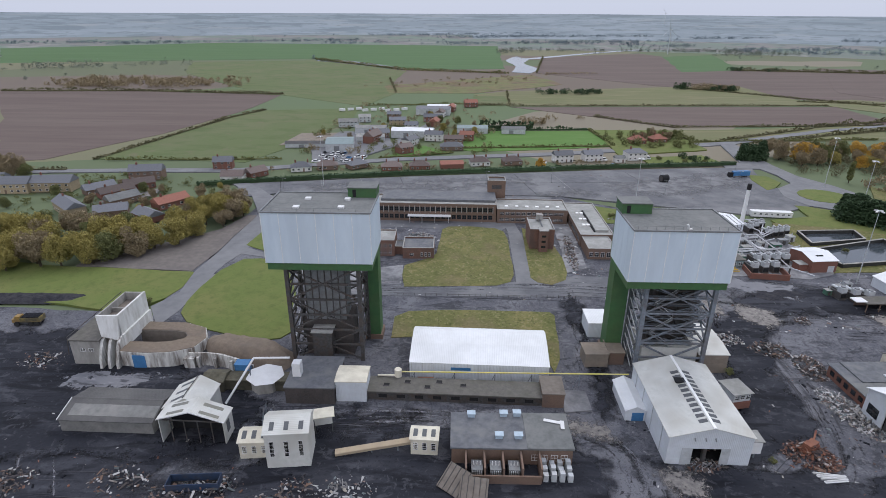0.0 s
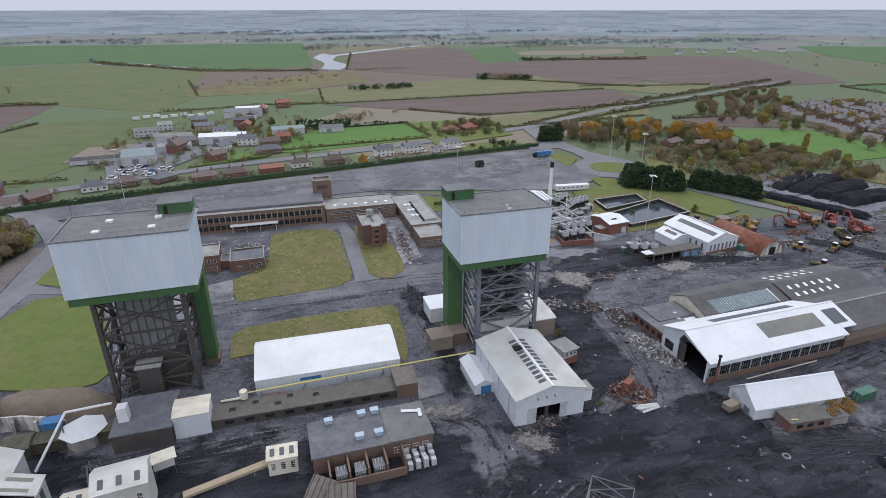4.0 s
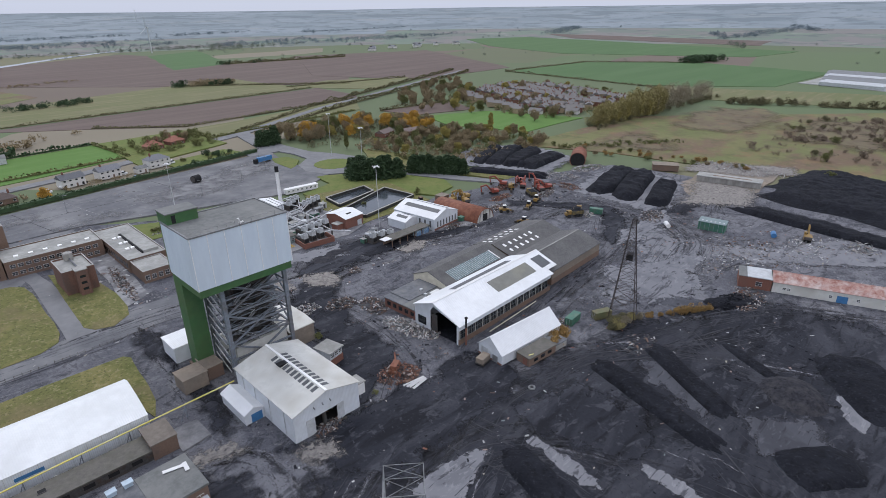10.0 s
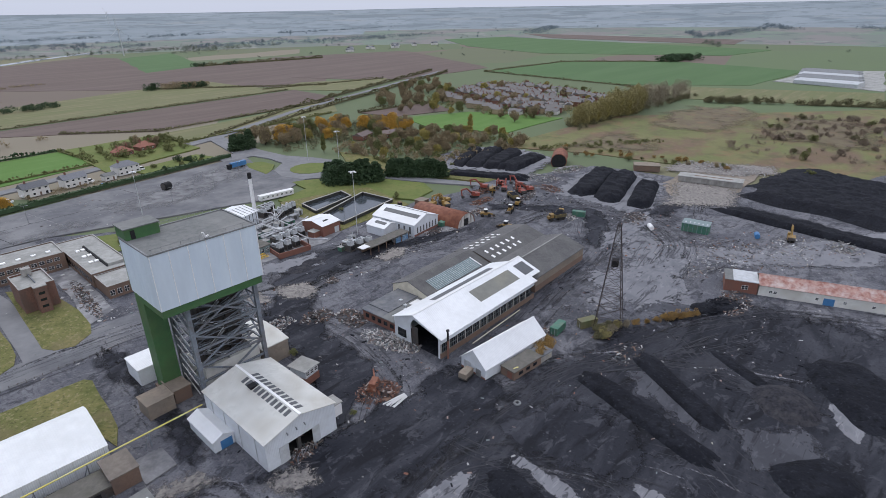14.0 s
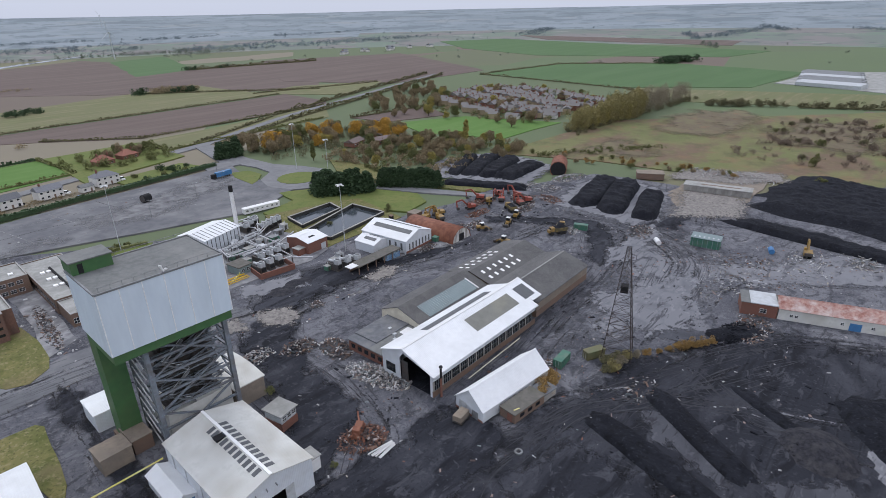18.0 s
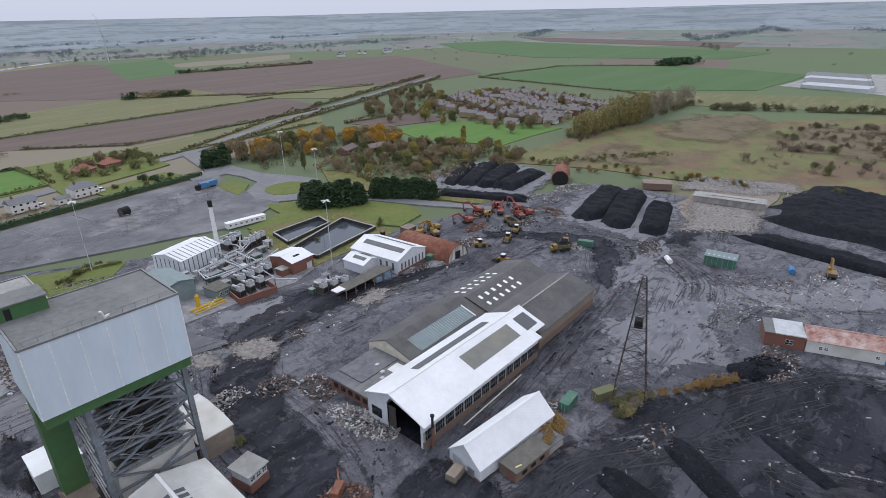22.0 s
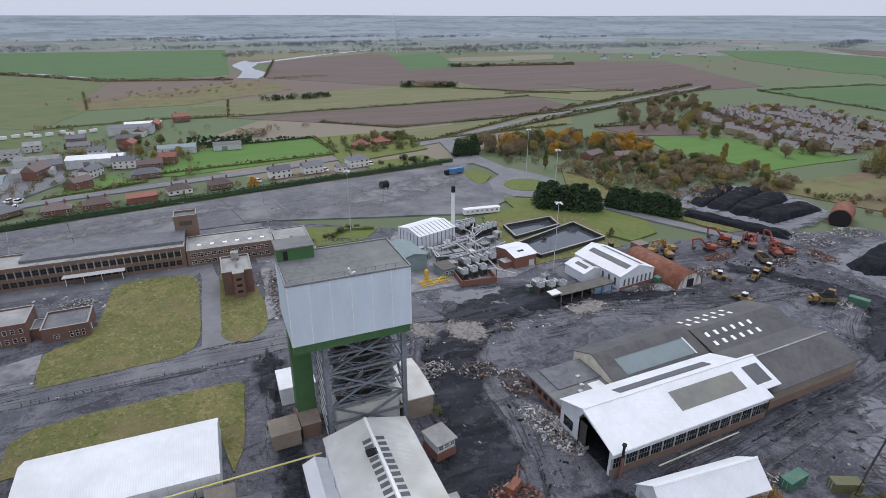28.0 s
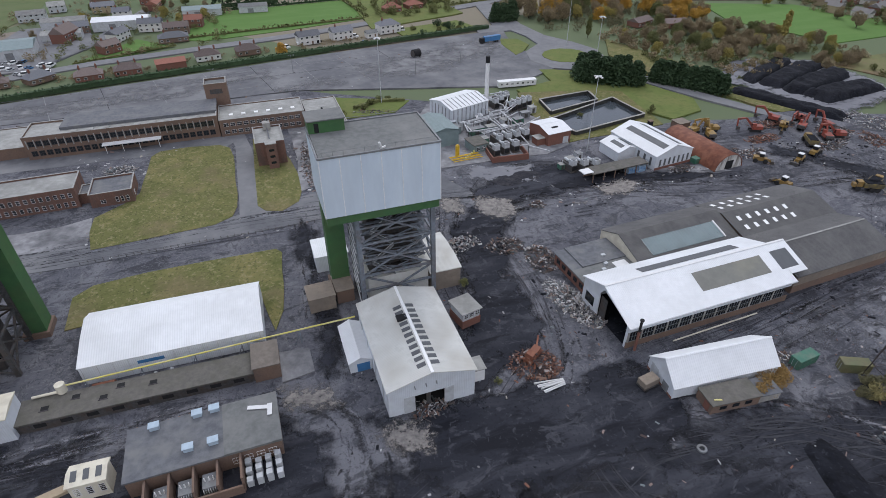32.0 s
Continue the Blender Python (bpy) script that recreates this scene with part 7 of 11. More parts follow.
bunker()
pw = thing("elbow_pipe", 0, 0, 0.3, 0, "thick white pipe rising from the plant", "pipe")
part("pipe", tube(B(), (-56.4, 115.6, 0.6), (-51.6, 125.6, 8), 0.3), M["white"], pw)
part("pipe", tube(B(), (-51.6, 125.6, 8), (-41.6, 125.3, 8.6), 0.3), M["white"], pw)
part("support", beam(B(), (-52.4, 123.9, 0), (-52.4, 123.9, 6.6), 0.3), M["steel"], pw)
dome = thing("conical_roof", -48.5, 124.5, 0.3, 0, "many-sided white conical tank roof", "tank")
part("tank_wall", tube(B(), (0, 0, 0), (0, 0, 3.5), 4.4, n=7), M["concrete"], dome)
part("cone", tube(B(), (0, 0, 3.5), (0, 0, 4.3), 5.2, 0.2, 7), M["white"], dome)
bt = thing("blue_tank", -57.6, 126.4, 0.3, 0, "square blue steel tank", "tank")
part("tank", bx(B(), 0, 0, 0, 3.6, 2.6, 5.0), M["blue"], bt)
part("rim", bx(B(), -0.15, -0.15, 5.0, 3.75, 2.75, 5.2), M["blue"], bt)
for x, y, r, lab in ((-58, 86.5, 5, "long open blue steel skip"), ):
    sk = thing("skip", x, y, 0.35, r, lab, "skip")
    part("skip_floor", bx(B(), 0, 0, 0, 11, 3.2, 0.3), M["dark"], sk)
    for a in ((0, 0, 11, 0.15), (0, 3.05, 11, 3.2), (0, 0.15, 0.15, 3.05), (10.85, 0.15, 11, 3.05)):
        part("skip_side", bx(B(), a[0], a[1], 0.3, a[2], a[3], 2.2), M["navy"], sk)


# ---- offices and brick buildings round the lawns ----
def flat_block(th, x0, y0, x1, y1, h, wall, roof, parapet=0.6, coping=True):
    part("wall", bx(B(), x0, y0, 0, x1, y1, h), wall, th)
    part("roof_deck", bx(B(), x0 + 0.35, y0 + 0.35, h, x1 - 0.35, y1 - 0.35, h + 0.12), roof, th)
    for a, b in (((x0, y0 + 0.17), (x1, y0 + 0.17)), ((x0, y1 - 0.17), (x1, y1 - 0.17)), ((x0 + 0.17, y0 + 0.34), (x0 + 0.17, y1 - 0.34)), ((x1 - 0.17, y0 + 0.34), (x1 - 0.17, y1 - 0.34))):
        p = part("parapet", beam(B(), (*a, h + parapet / 2), (*b, h + parapet / 2), 0.34, parapet), wall, th)
        if coping:
            part("coping", beam(B(), (*a, h + parapet + 0.05), (*b, h + parapet + 0.05), 0.44, 0.1), M["masonry_line"], p)


def office():
    th = thing("office_block", -47, 258.6, 0.3, -1.2, "long two-storey brown brick office block with strip windows", "office building")
    L, D, h = 69, 15, 8.4
    flat_block(th, 0, 0, L, D, h, M["brick_brown"], M["roof_pale"], 0.7)
    part("upper_deck", bx(B(), 12, 5, h + 0.1, L, D + 4, h + 1.3), M["roof_dark"], th)
    for z in (1.4, 5.2):
        windows(th, [1.5 + 2.55 * k for k in range(26)], -0.04, z, 2.0, 2.1, frame_mat=M["steel_dark"])
    for k in range(27):
        part("pier", bx(B(), 1.0 + 2.55 * k, -0.3, 4.6, 1.3 + 2.55 * k, 0, h - 0.5), M["roof_pale"], th)
    part("canopy", bx(B(), 26, -3.0, 3.3, 47, 0, 3.6), M["white"], th, "long white entrance canopy")
    for x in (27, 33, 39, 46):
        part("canopy_post", beam(B(), (x, -2.6, 0), (x, -2.6, 3.3), 0.2), M["white"], th)
    for k in range(9):
        part("rooflight", bx(B(), 16 + k * 5.6, 1.6, h + 0.1, 18.4 + k * 5.6, 3.4, h + 0.5), M["roof_pale"], th)
    t2 = thing("water_tower", 18.6, 276, 0.3, -1, "square brown brick water tower with a flat roof", "tower")
    flat_block(t2, 0, 0, 9, 8, 15, M["brick_brown"], M["roof_felt"], 0.9)
    part("louvre", bx(B(), 2, -0.06, 11.5, 7, 0.0, 13.5), M["steel_dark"], t2)
    t3 = thing("canteen_block", 22.4, 256.5, 0.3, -1, "derelict brown brick link block with broken windows", "office building")
    flat_block(t3, 0, 0, 34, 17, 6.6, M["brick_brown"], M["roof_pale"], 0.5)
    for z in (1.2, 4.2):
        windows(t3, [1.5 + 2.6 * k for k in range(12)], -0.04, z, 1.9, 1.5)
    for k in range(6):
        part("rooflight", bx(B(), 4 + k * 5, 5, 6.7, 5.6 + k * 5, 6.4, 7.1), M["skylight"], t3)
    t4 = thing("annex", -64, 262, 0.3, -1, "low flat-roofed brick annex", "office building")
    flat_block(t4, 0, 0, 17, 22, 4, M["brick_brown"], M["roof_pale"], 0.4)


office()
b1 = thing("brick_office", -58, 213.5, 0.3, 1.0, "two-storey red brick building with a flat roof and rows of windows", "office building")
flat_block(b1, 0, 0, 35, 13, 6.6, M["brick_old"], M["roof_pale"], 0.6)
for z in (0.9, 4.0):
    windows(b1, [1.2 + 2.1 * k for k in range(16)], -0.04, z, 1.1, 1.6, bars=0)
b2 = thing("brick_office", -19.4, 211.8, 0.3, 1.0, "single-storey red brick building with a flat grey roof", "office building")
flat_block(b2, 0, 0, 13, 12.5, 4.2, M["brick_old"], M["roof_dark"], 0.7)
windows(b2, [7.5 + 1.6 * k for k in range(3)], -0.04, 1.0, 0.9, 1.9, bars=0)
windows(b2, [3.0], -0.04, 1.2, 1.6, 1.3)
windows(b2, [13.04], 3, 1.0, 0.9, 1.9, 90, bars=0)
b3 = thing("link_block", -23, 216, 0.3, 0, "low brick link building", "outbuilding")
flat_block(b3, 0, 0, 3.6, 7, 3.4, M["brick_old"], M["roof_dark"], 0.3)
bt2 = thing("brick_tower", 34.6, 224, 0.3, 0, "square red brick block with a projecting stair turret", "brick building")
flat_block(bt2, 0, 0, 10.4, 15.5, 8.6, M["brick_old"], M["roof_pale"], 0.7)
part("stair_turret", bx(B(), 3.6, -3.6, 0, 7.2, 0, 9.8), M["brick_old"], bt2)
part("turret_roof", bx(B(), 3.4, -3.8, 9.8, 7.4, 0.6, 10.1), M["masonry_line"], bt2)
for z in (2.2, 4.6, 7.0):
    part("turret_window", bx(B(), 4.5, -3.66, z, 6.3, -3.6, z + 0.9), M["glass"], bt2)
part("tank_frame", bx(B(), 4.0, 12, 9.0, 6.8, 14.6, 11.6), M["concrete"], bt2)
part("vent_rail", beam(B(), (5.4, 0.5, 9.5), (5.4, 15, 9.5), 0.4, 0.5), M["roof_dark"], bt2)
am = thing("baths_building", 57.2, 214, 0.3, 0, "long single-storey pithead baths with a pale flat roof", "building")
flat_block(am, 0, 14, 14.6, 59, 5.2, M["brick_brown"], M["roof_pale"], 0.4)
flat_block(am, 0.5, 0, 12, 13.9, 4.6, M["brick_brown"], M["roof_pale"], 0.3)
part("raised_roof", bx(B(), 7.2, 18, 5.25, 13, 46, 6.4), M["roof_pale"], am)
part("gutter", bx(B(), 6.6, 18, 5.3, 7.2, 46, 6.0), M["dark"], am)
for k in range(6):
    part("rooflight", bx(B(), 3.2 + (k % 2) * 2, 26 + (k // 2) * 8, 5.3, 4.6 + (k % 2) * 2, 27.6 + (k // 2) * 8, 5.8), M["skylight"], am)
windows(am, [1 + 2.4 * k for k in range(5)], -0.04, 1.2, 1.6, 2.0)
for k in range(14):
    part("side_window", bx(B(), -0.06, 16 + k * 3, 1.6, 0.0, 18 + k * 3, 3.6), M["glass"], am)

# buildings beside the clean tower
tn = thing("lamp_house", 72.0, 134.5, 0.3, 0, "tan sheet-clad building with a white curved roof", "outbuilding")
part("wall", bx(B(), 0, 0, 0, 8.2, 17, 6.0), M["soil"], tn)
part("roof", profile(B(), [(-0.2, 6.0), (17.2, 6.0), (17.2, 6.3), (12, 7.0), (5, 7.0), (-0.2, 6.3)], -0.3, 8.5), M["old_white"], tn)
ct = thing("control_cabin", 74.6, 118, 0.3, 12, "raised cabin on a brick base with windows all round", "cabin")
part("base", bx(B(), 0, 0, 0, 5.2, 6, 2.4), M["brick"], ct)
part("cabin", bx(B(), 0.2, 0.2, 2.4, 5.0, 5.8, 4.8), M["lightgrey"], ct)
part("roof", bx(B(), -0.3, -0.3, 4.8, 5.5, 6.3, 5.0), M["roof_pale"], ct)
windows(ct, [0.5, 2.1, 3.7], 0.16, 3.0, 1.2, 1.3)
for x, y, w, d, h, mt in ((40.6, 136, 6.6, 6, 4.4, "soil"), (47.8, 137.6, 4.4, 7, 4.0, "brick_brown")):
    hu = thing("brown_hut", x, y, 0.3, 2, "square rusty brown hut beside the tower", "hut")
    part("wall", bx(B(), 0, 0, 0, w, d, h), M[mt], hu)
    part("roof", bx(B(), -0.2, -0.2, h, w + 0.2, d + 0.2, h + 0.2), M["soil"], hu)
wb = thing("white_block", 44.8, 152.5, 0.3, 0, "white sheet-clad block behind the tower", "outbuilding")
part("wall", bx(B(), 0, 0, 0, 9, 9, 5.0), M["white_wall"], wb)
part("roof", bx(B(), -0.2, -0.2, 5.0, 9.2, 9.2, 5.3), M["white_sheet"], wb)


# ---- power house and its pipes ----
ph = thing("power_house", 115.0, 236.6, 0.3, 17, "white ribbed-sheet power house with a pitched roof", "plant building")
gable_walls(ph, 20, 16, 6.4, 8.2, M["white_wall"])
gable_roof(ph, 20, 16, 6.4, 8.2, M["white_sheet"])
for k in range(9):
    part("wall_rib", bx(B(), 1 + k * 2.2, -0.08, 0, 1.35 + k * 2.2, 0.0, 6.2), M["grey_panel_dark"], ph)
    part("roof_rib", roof_slab(B(), 1 + k * 2.2, 1.3 + k * 2.2, 0.2, 6.58, 7.9, 8.36, 0.12), M["midgrey"], ph)
for k in range(6):
    part("wall_rib", bx(B(), -0.08, 1.5 + k * 2.5, 0, 0.0, 1.85 + k * 2.5, 6.2), M["grey_panel_dark"], ph)
st = thing("chimney_stack", 135.0, 246.5, 0.3, 0, "tall white steel chimney with a blackened top", "chimney")
part("flue", tube(B(), (0, 0, 0), (0, 0, 21.5), 1.0, 0.8, 16), M["white"], st)
part("flue_top", tube(B(), (0, 0, 21.5), (0, 0, 24.2), 0.95, 0.9, 16), M["dark"], st, "soot-black chimney top")
part("base_plate", bx(B(), -1.6, -1.6, 0, 1.6, 1.6, 0.5), M["concrete"], st)
g2 = thing("compressor_house", 99.5, 216.4, 0.3, 5, "blue-green profiled-sheet shed with a pitched roof", "plant building")
part("wall", bx(B(), 0, 0, 0, 11.5, 17, 6.4), M["bluegreen"], g2)
for a in ((-0.3, 5.75), (5.75, 11.8)):
    bm = B()
    z = (6.4, 7.9) if a[0] < 0 else (7.9, 6.4)
    v = [bm.verts.new(p) for p in ((a[0], -0.3, z[0]), (a[1], -0.3, z[1]), (a[1], 17.3, z[1]), (a[0], 17.3, z[0]), (a[0], -0.3, z[0] + 0.2), (a[1], -0.3, z[1] + 0.2), (a[1], 17.3, z[1] + 0.2), (a[0], 17.3, z[0] + 0.2))]
    for f in ((0, 1, 2, 3), (4, 5, 6, 7), (0, 1, 5, 4), (1, 2, 6, 5), (2, 3, 7, 6), (3, 0, 4, 7)):
        bm.faces.new([v[i] for i in f])
    part("roof_slope", bm, M["bluegreen"], g2)
part("gable", profile(B(), [(0, 6.4), (11.5, 6.4), (5.75, 7.9)], 0, 0.25), M["bluegreen"], g2).matrix_basis = pose(0, 0.25, 0, 0, 0, 90) @ Matrix.Diagonal((1, -1, 1, 1))
gh = thing("gas_hut", 113.5, 207, 0.3, 8, "green-roofed gas plant hut", "hut")
part("wall", bx(B(), 0, 0, 0, 6, 7.5, 3.4), M["bluegreen"], gh)
part("roof", bx(B(), -0.3, -0.3, 3.4, 6.3, 7.8, 3.7), M["moss_felt"], gh)
windows(gh, [1.0, 3.4], -0.04, 1.2, 1.4, 1.4)
yg = thing("gas_manifold", 106, 203, 0.35, 6, "yellow gas pipe manifold with a tall separator", "pipework")
part("separator", tube(B(), (1, 4, 0), (1, 4, 4.6), 0.8, n=12), M["yellow_bright"], yg)
part("separator_cap", tube(B(), (1, 4, 4.6), (1, 4, 5.2), 0.8, 0.3, 12), M["yellow_bright"], yg)
for k in range(5):
    part("pipe", tube(B(), (-3, -1 + k * 1.0, 0.9 + 0.2 * (k % 2)), (9, -1.4 + k * 1.0, 0.9 + 0.2 * (k % 2)), 0.18), M["yellow_bright"], yg)
    part("valve", tube(B(), (2 + k * 1.4, -1 + k * 1.0, 0.7), (2 + k * 1.4, -1 + k * 1.0, 1.7), 0.28), M["yellow"], yg)
    part("pipe_stand", beam(B(), (1.5 + k * 1.6, 1, 0), (1.5 + k * 1.6, 1, 0.9), 0.2), M["steel"], yg)


def cooler(x, y, rot, w=2.6, d=3.2, h=2.8):
    th = thing("cooling_unit", x, y, 0.35, rot, "grey boxy generator with a pale cooling cabinet on top", "generator", "generators beside the power house")
    part("skid", bx(B(), -0.3, -0.3, 0, w + 0.3, d + 3.3, 0.4), M["steel_dark"], th)
    part("container", bx(B(), 0, 0, 0.4, w, d + 3, h), M["steel_dark"], th)
    part("radiator", bx(B(), 0.2, 0.1, h, w - 0.2, 2.2, h + 2.0), M["lightgrey"], th)
    part("fan_cowl", tube(B(), (w / 2, 1.15, h + 2.0), (w / 2, 1.15, h + 2.35), 0.85, n=12), M["midgrey"], th)
    part("silencer", tube(B(), (w / 2, 3.4, h + 0.6), (w / 2, d + 2.6, h + 0.6), 0.5), M["lightgrey"], th)
    part("louvre", bx(B(), 0.3, -0.06, 0.9, w - 0.3, 0, h - 0.3), M["dark"], th)
    return th


c0 = cooler(119.5, 201.5, 6)
for k in range(1, 3):
    copy_thing(c0, pose(119.5 + k * 4.3, 201.8 + k * 0.4, 0.35, 0, 0, 6))
for k in range(3):
    copy_thing(c0, pose(139.0 + k * 3.9, 246 + 3 * k, 0.35, 0, 0, 12))
for k in range(3):
    copy_thing(c0, pose(140.5 + k * 4.0, 180.5 - 1.2 * k, 0.35, 0, 0, 8))
for k in range(4):
    copy_thing(c0, pose(124.5 + k * 4.0, 209.6 + k * 0.4, 0.35, 0, 0, 6))
for k in range(4):
    copy_thing(c0, pose(144.5 + k * 3.2, 240 + 1.2 * k, 0.35, 0, 0, 12))
RACK = [((117, 229, 3.4), (139, 234, 3.4)), ((117, 230, 3.4), (139, 235, 3.4)), ((117.4, 228, 2.6), (139, 233, 2.6)), ((121, 217, 3.2), (141, 221, 3.2)), ((121, 218, 3.2), (141, 222, 3.2)), ((139, 234, 3.4), (150, 243, 3.4)), ((139, 235, 3.9), (150, 244, 3.9)), ((131, 217, 2.4), (131, 231, 2.4)), ((132, 217, 2.8), (132, 231, 2.8)), ((136, 222, 4.6), (136, 234, 4.6))]
rack = thing("pipe_bridge", 0, 0, 0.3, 0, "bundle of pale lagged pipes on steel bents beside generators", "pipework")
for a, b in RACK:
    part("lagged_pipe", tube(B(), a, b, 0.22, n=8), M["pipe_white"], rack)
    for q in range(4):
        c = Vector(a).lerp(Vector(b), (q + 0.3) / 4)
        part("bent", beam(B(), (c.x, c.y, 0), c, 0.16), M["steel_dark"], rack)
for k, (x, y, w, d, h, mt) in enumerate(((117, 212, 5, 3, 3.0, "teal"), (118.5, 222.5, 6, 2.6, 2.8, "teal"), (126, 223, 4, 3, 2.6, "bluegreen"), (127, 230, 5, 2.4, 2.6, "midgrey"), (134, 226, 3, 3, 3.4, "lightgrey"), (140, 226, 4, 3, 2.8, "teal"),
                                         (136, 215, 2.4, 2.4, 2.4, "lightgrey"), (146, 232, 4, 2.6, 2.6, "midgrey"), (152, 236, 3, 3, 2.8, "lightgrey"), (112.5, 226, 3, 4, 3.0, "bluegreen"), (143, 187, 3, 2.4, 2.2, "midgrey"), (147.6, 188.5, 2.4, 2.4, 2.8, "lightgrey"), (138, 184, 2, 2, 2, "teal"))):
    cb = thing("plant_cabinet", x, y, 0.38, 6, {"teal": "green", "bluegreen": "blue-green", "midgrey": "dark grey", "lightgrey": "pale grey"}[mt] + " steel plant cabinet among the generators", "cabinet", "cabinets beside the power house")
    part("cabinet_body", bx(B(), 0, 0, 0.15, w, d, h), M[mt], cb)
    part("cabinet_lid", bx(B(), -0.12, -0.12, h, w + 0.12, d + 0.12, h + 0.14), M["midgrey" if k % 2 else "roof_pale"], cb)
    part("plinth", bx(B(), 0.1, 0.1, 0, w - 0.1, d - 0.1, 0.15), M["concrete"], cb)
    part("door", bx(B(), w * 0.3, -0.05, 0.3, w * 0.7, 0, h - 0.4), M["steel_dark"], cb)
    part("vent_pipe", tube(B(), (w * 0.8, d * 0.6, h + 0.14), (w * 0.8, d * 0.6, h + 1.1), 0.16, n=8), M["lightgrey"], cb)
wl = thing("brick_wall", 117, 197.6, 0.3, -6, "low red brick enclosure wall", "wall")
part("wall_face", bx(B(), 0, 0, 0, 14.4, 0.4, 2.4), M["brick"], wl)
part("wall_face", bx(B(), 14.0, 0.4, 0, 14.4, 9, 2.4), M["brick"], wl)
part("wall_face", bx(B(), 0, 0.4, 0, 0.4, 9, 2.4), M["brick"], wl)
pr = thing("pipe_rack", 0, 0, 0.3, 0, "tangle of pale lagged pipes on a steel rack", "pipework")
rng = random.Random(11)
LOOPS = [[(117.9, 230.5, 3.6), (116.1, 220.0, 3.6), (120.2, 219.6, 3.6), (128.9, 219.7, 3.6)],
         [(118.0, 226.2, 3.0), (118.0, 220.9, 3.0), (127.7, 218.4, 3.0)],
         [(120.9, 226.1, 4.4), (128.6, 228.5, 4.4), (129.5, 218.0, 4.4)],
         [(131.9, 242.7, 3.2), (132.6, 236.5, 3.2), (140.6, 238.2, 3.2), (141.6, 242.7, 3.2), (136.0, 256.8, 3.2)],
         [(133.2, 255.0, 4.0), (147.0, 255.4, 4.0), (148.7, 251.5, 4.0), (139.7, 249.6, 4.0)],
         [(138.0, 236.4, 3.0), (137.8, 229.7, 3.0), (144.0, 233.3, 3.0)],
         [(139.3, 230.7, 2.2), (139.4, 220.5, 2.2), (151.9, 227.2, 2.2)],
         [(129.5, 203.8, 2.4), (134.9, 203.4, 2.4), (135.8, 214.4, 2.4), (133.4, 220.2, 2.4)],
         [(148.1, 251.8, 3.0), (140.2, 237.6, 3.0)],
         [(132.5, 199.1, 4.2), (137.5, 192.2, 4.2)]]
for path in LOOPS:
    for p, q in zip(path, path[1:]):
        part("lagged_pipe", tube(B(), p, q, 0.27, n=10), M["pipe_white"], pr)
        part("pipe_foot", beam(B(), (p[0], p[1], 0), p, 0.25), M["steel_dark"], pr)
for k in range(10):
    x, y = 114 + rng.random() * 28, 222 + rng.random() * 24
    vs = thing("pressure_vessel", x, y, 0.35, rng.random() * 90, "small grey steel vessel among the pipes", "vessel", "vessels beside the power house")
    if k % 2:
        part("vessel_body", tube(B(), (0, 0, 0.3), (0, 0, 3.2 + rng.random()), 0.8, n=12), M["lightgrey"], vs)
        part("vessel_dome", tube(B(), (0, 0, 3.2), (0, 0, 4.4), 0.8, 0.2, 12), M["lightgrey"], vs)
    else:
        part("cabinet_body", bx(B(), -1.5, -1, 0, 1.5, 1, 2.4), M["midgrey"], vs)
        part("cabinet_lid", bx(B(), -1.6, -1.1, 2.4, 1.6, 1.1, 2.6), M["lightgrey"], vs)
pu = thing("pump_house", 143.2, 203.4, 0.3, 6, "red brick pump house with a white pitched roof", "pump house")
part("wall", bx(B(), 0, 0, 0, 10.6, 13.6, 5.2), M["brick"], pu)
gable_roof(pu, 10.6, 13.6, 5.2, 6.6, M["white_sheet"])
for x in (0, 10.4):
    part("gable", profile(B(), [(0.1, 5.2), (13.5, 5.2), (6.8, 6.6)], x, x + 0.2), M["brick"], pu)
part("ridge_slot", roof_slab(B(), 3.5, 6.5, 3.0, 5.97, 4.0, 6.18, 0.06), M["dark"], pu)
part("door", bx(B(), 7.0, -0.06, 0, 9.6, 0, 3.0), M["lightgrey"], pu)
part("porch", bx(B(), -3.6, 2, 0, -0.05, 6, 3.0), M["brick"], pu)
part("porch_roof", bx(B(), -3.8, 1.8, 3.0, -0.05, 6.2, 3.2), M["roof_pale"], pu)


def y_gable(name, x, y, rot, W, L, e, r, wall, roof, label, strip=None):
    """A shed whose ridge runs away from the yard, gable towards it."""
    th = thing(name, x, y, 0.3, rot + 90, label, "workshop")
    gable_walls(th, L, W, e, r, wall)
    gable_roof(th, L, W, e, r, roof)
    if strip:
        k = (r - e) / (W / 2)
        for lo, hi in strip:
            part("rooflight_strip", roof_slab(B(), 1.5, L - 3, W * lo, r - k * (W * lo - W / 2) + 0.16, W * hi, r - k * (W * hi - W / 2) + 0.16, 0.05), M["grey_panel_dark"], th)
            part("rooflight_strip", roof_slab(B(), 1.5, L - 3, W * (1 - hi), r - k * (W * hi - W / 2) + 0.16, W * (1 - lo), r - k * (W * lo - W / 2) + 0.16, 0.05), M["grey_panel_dark"], th)
    return th


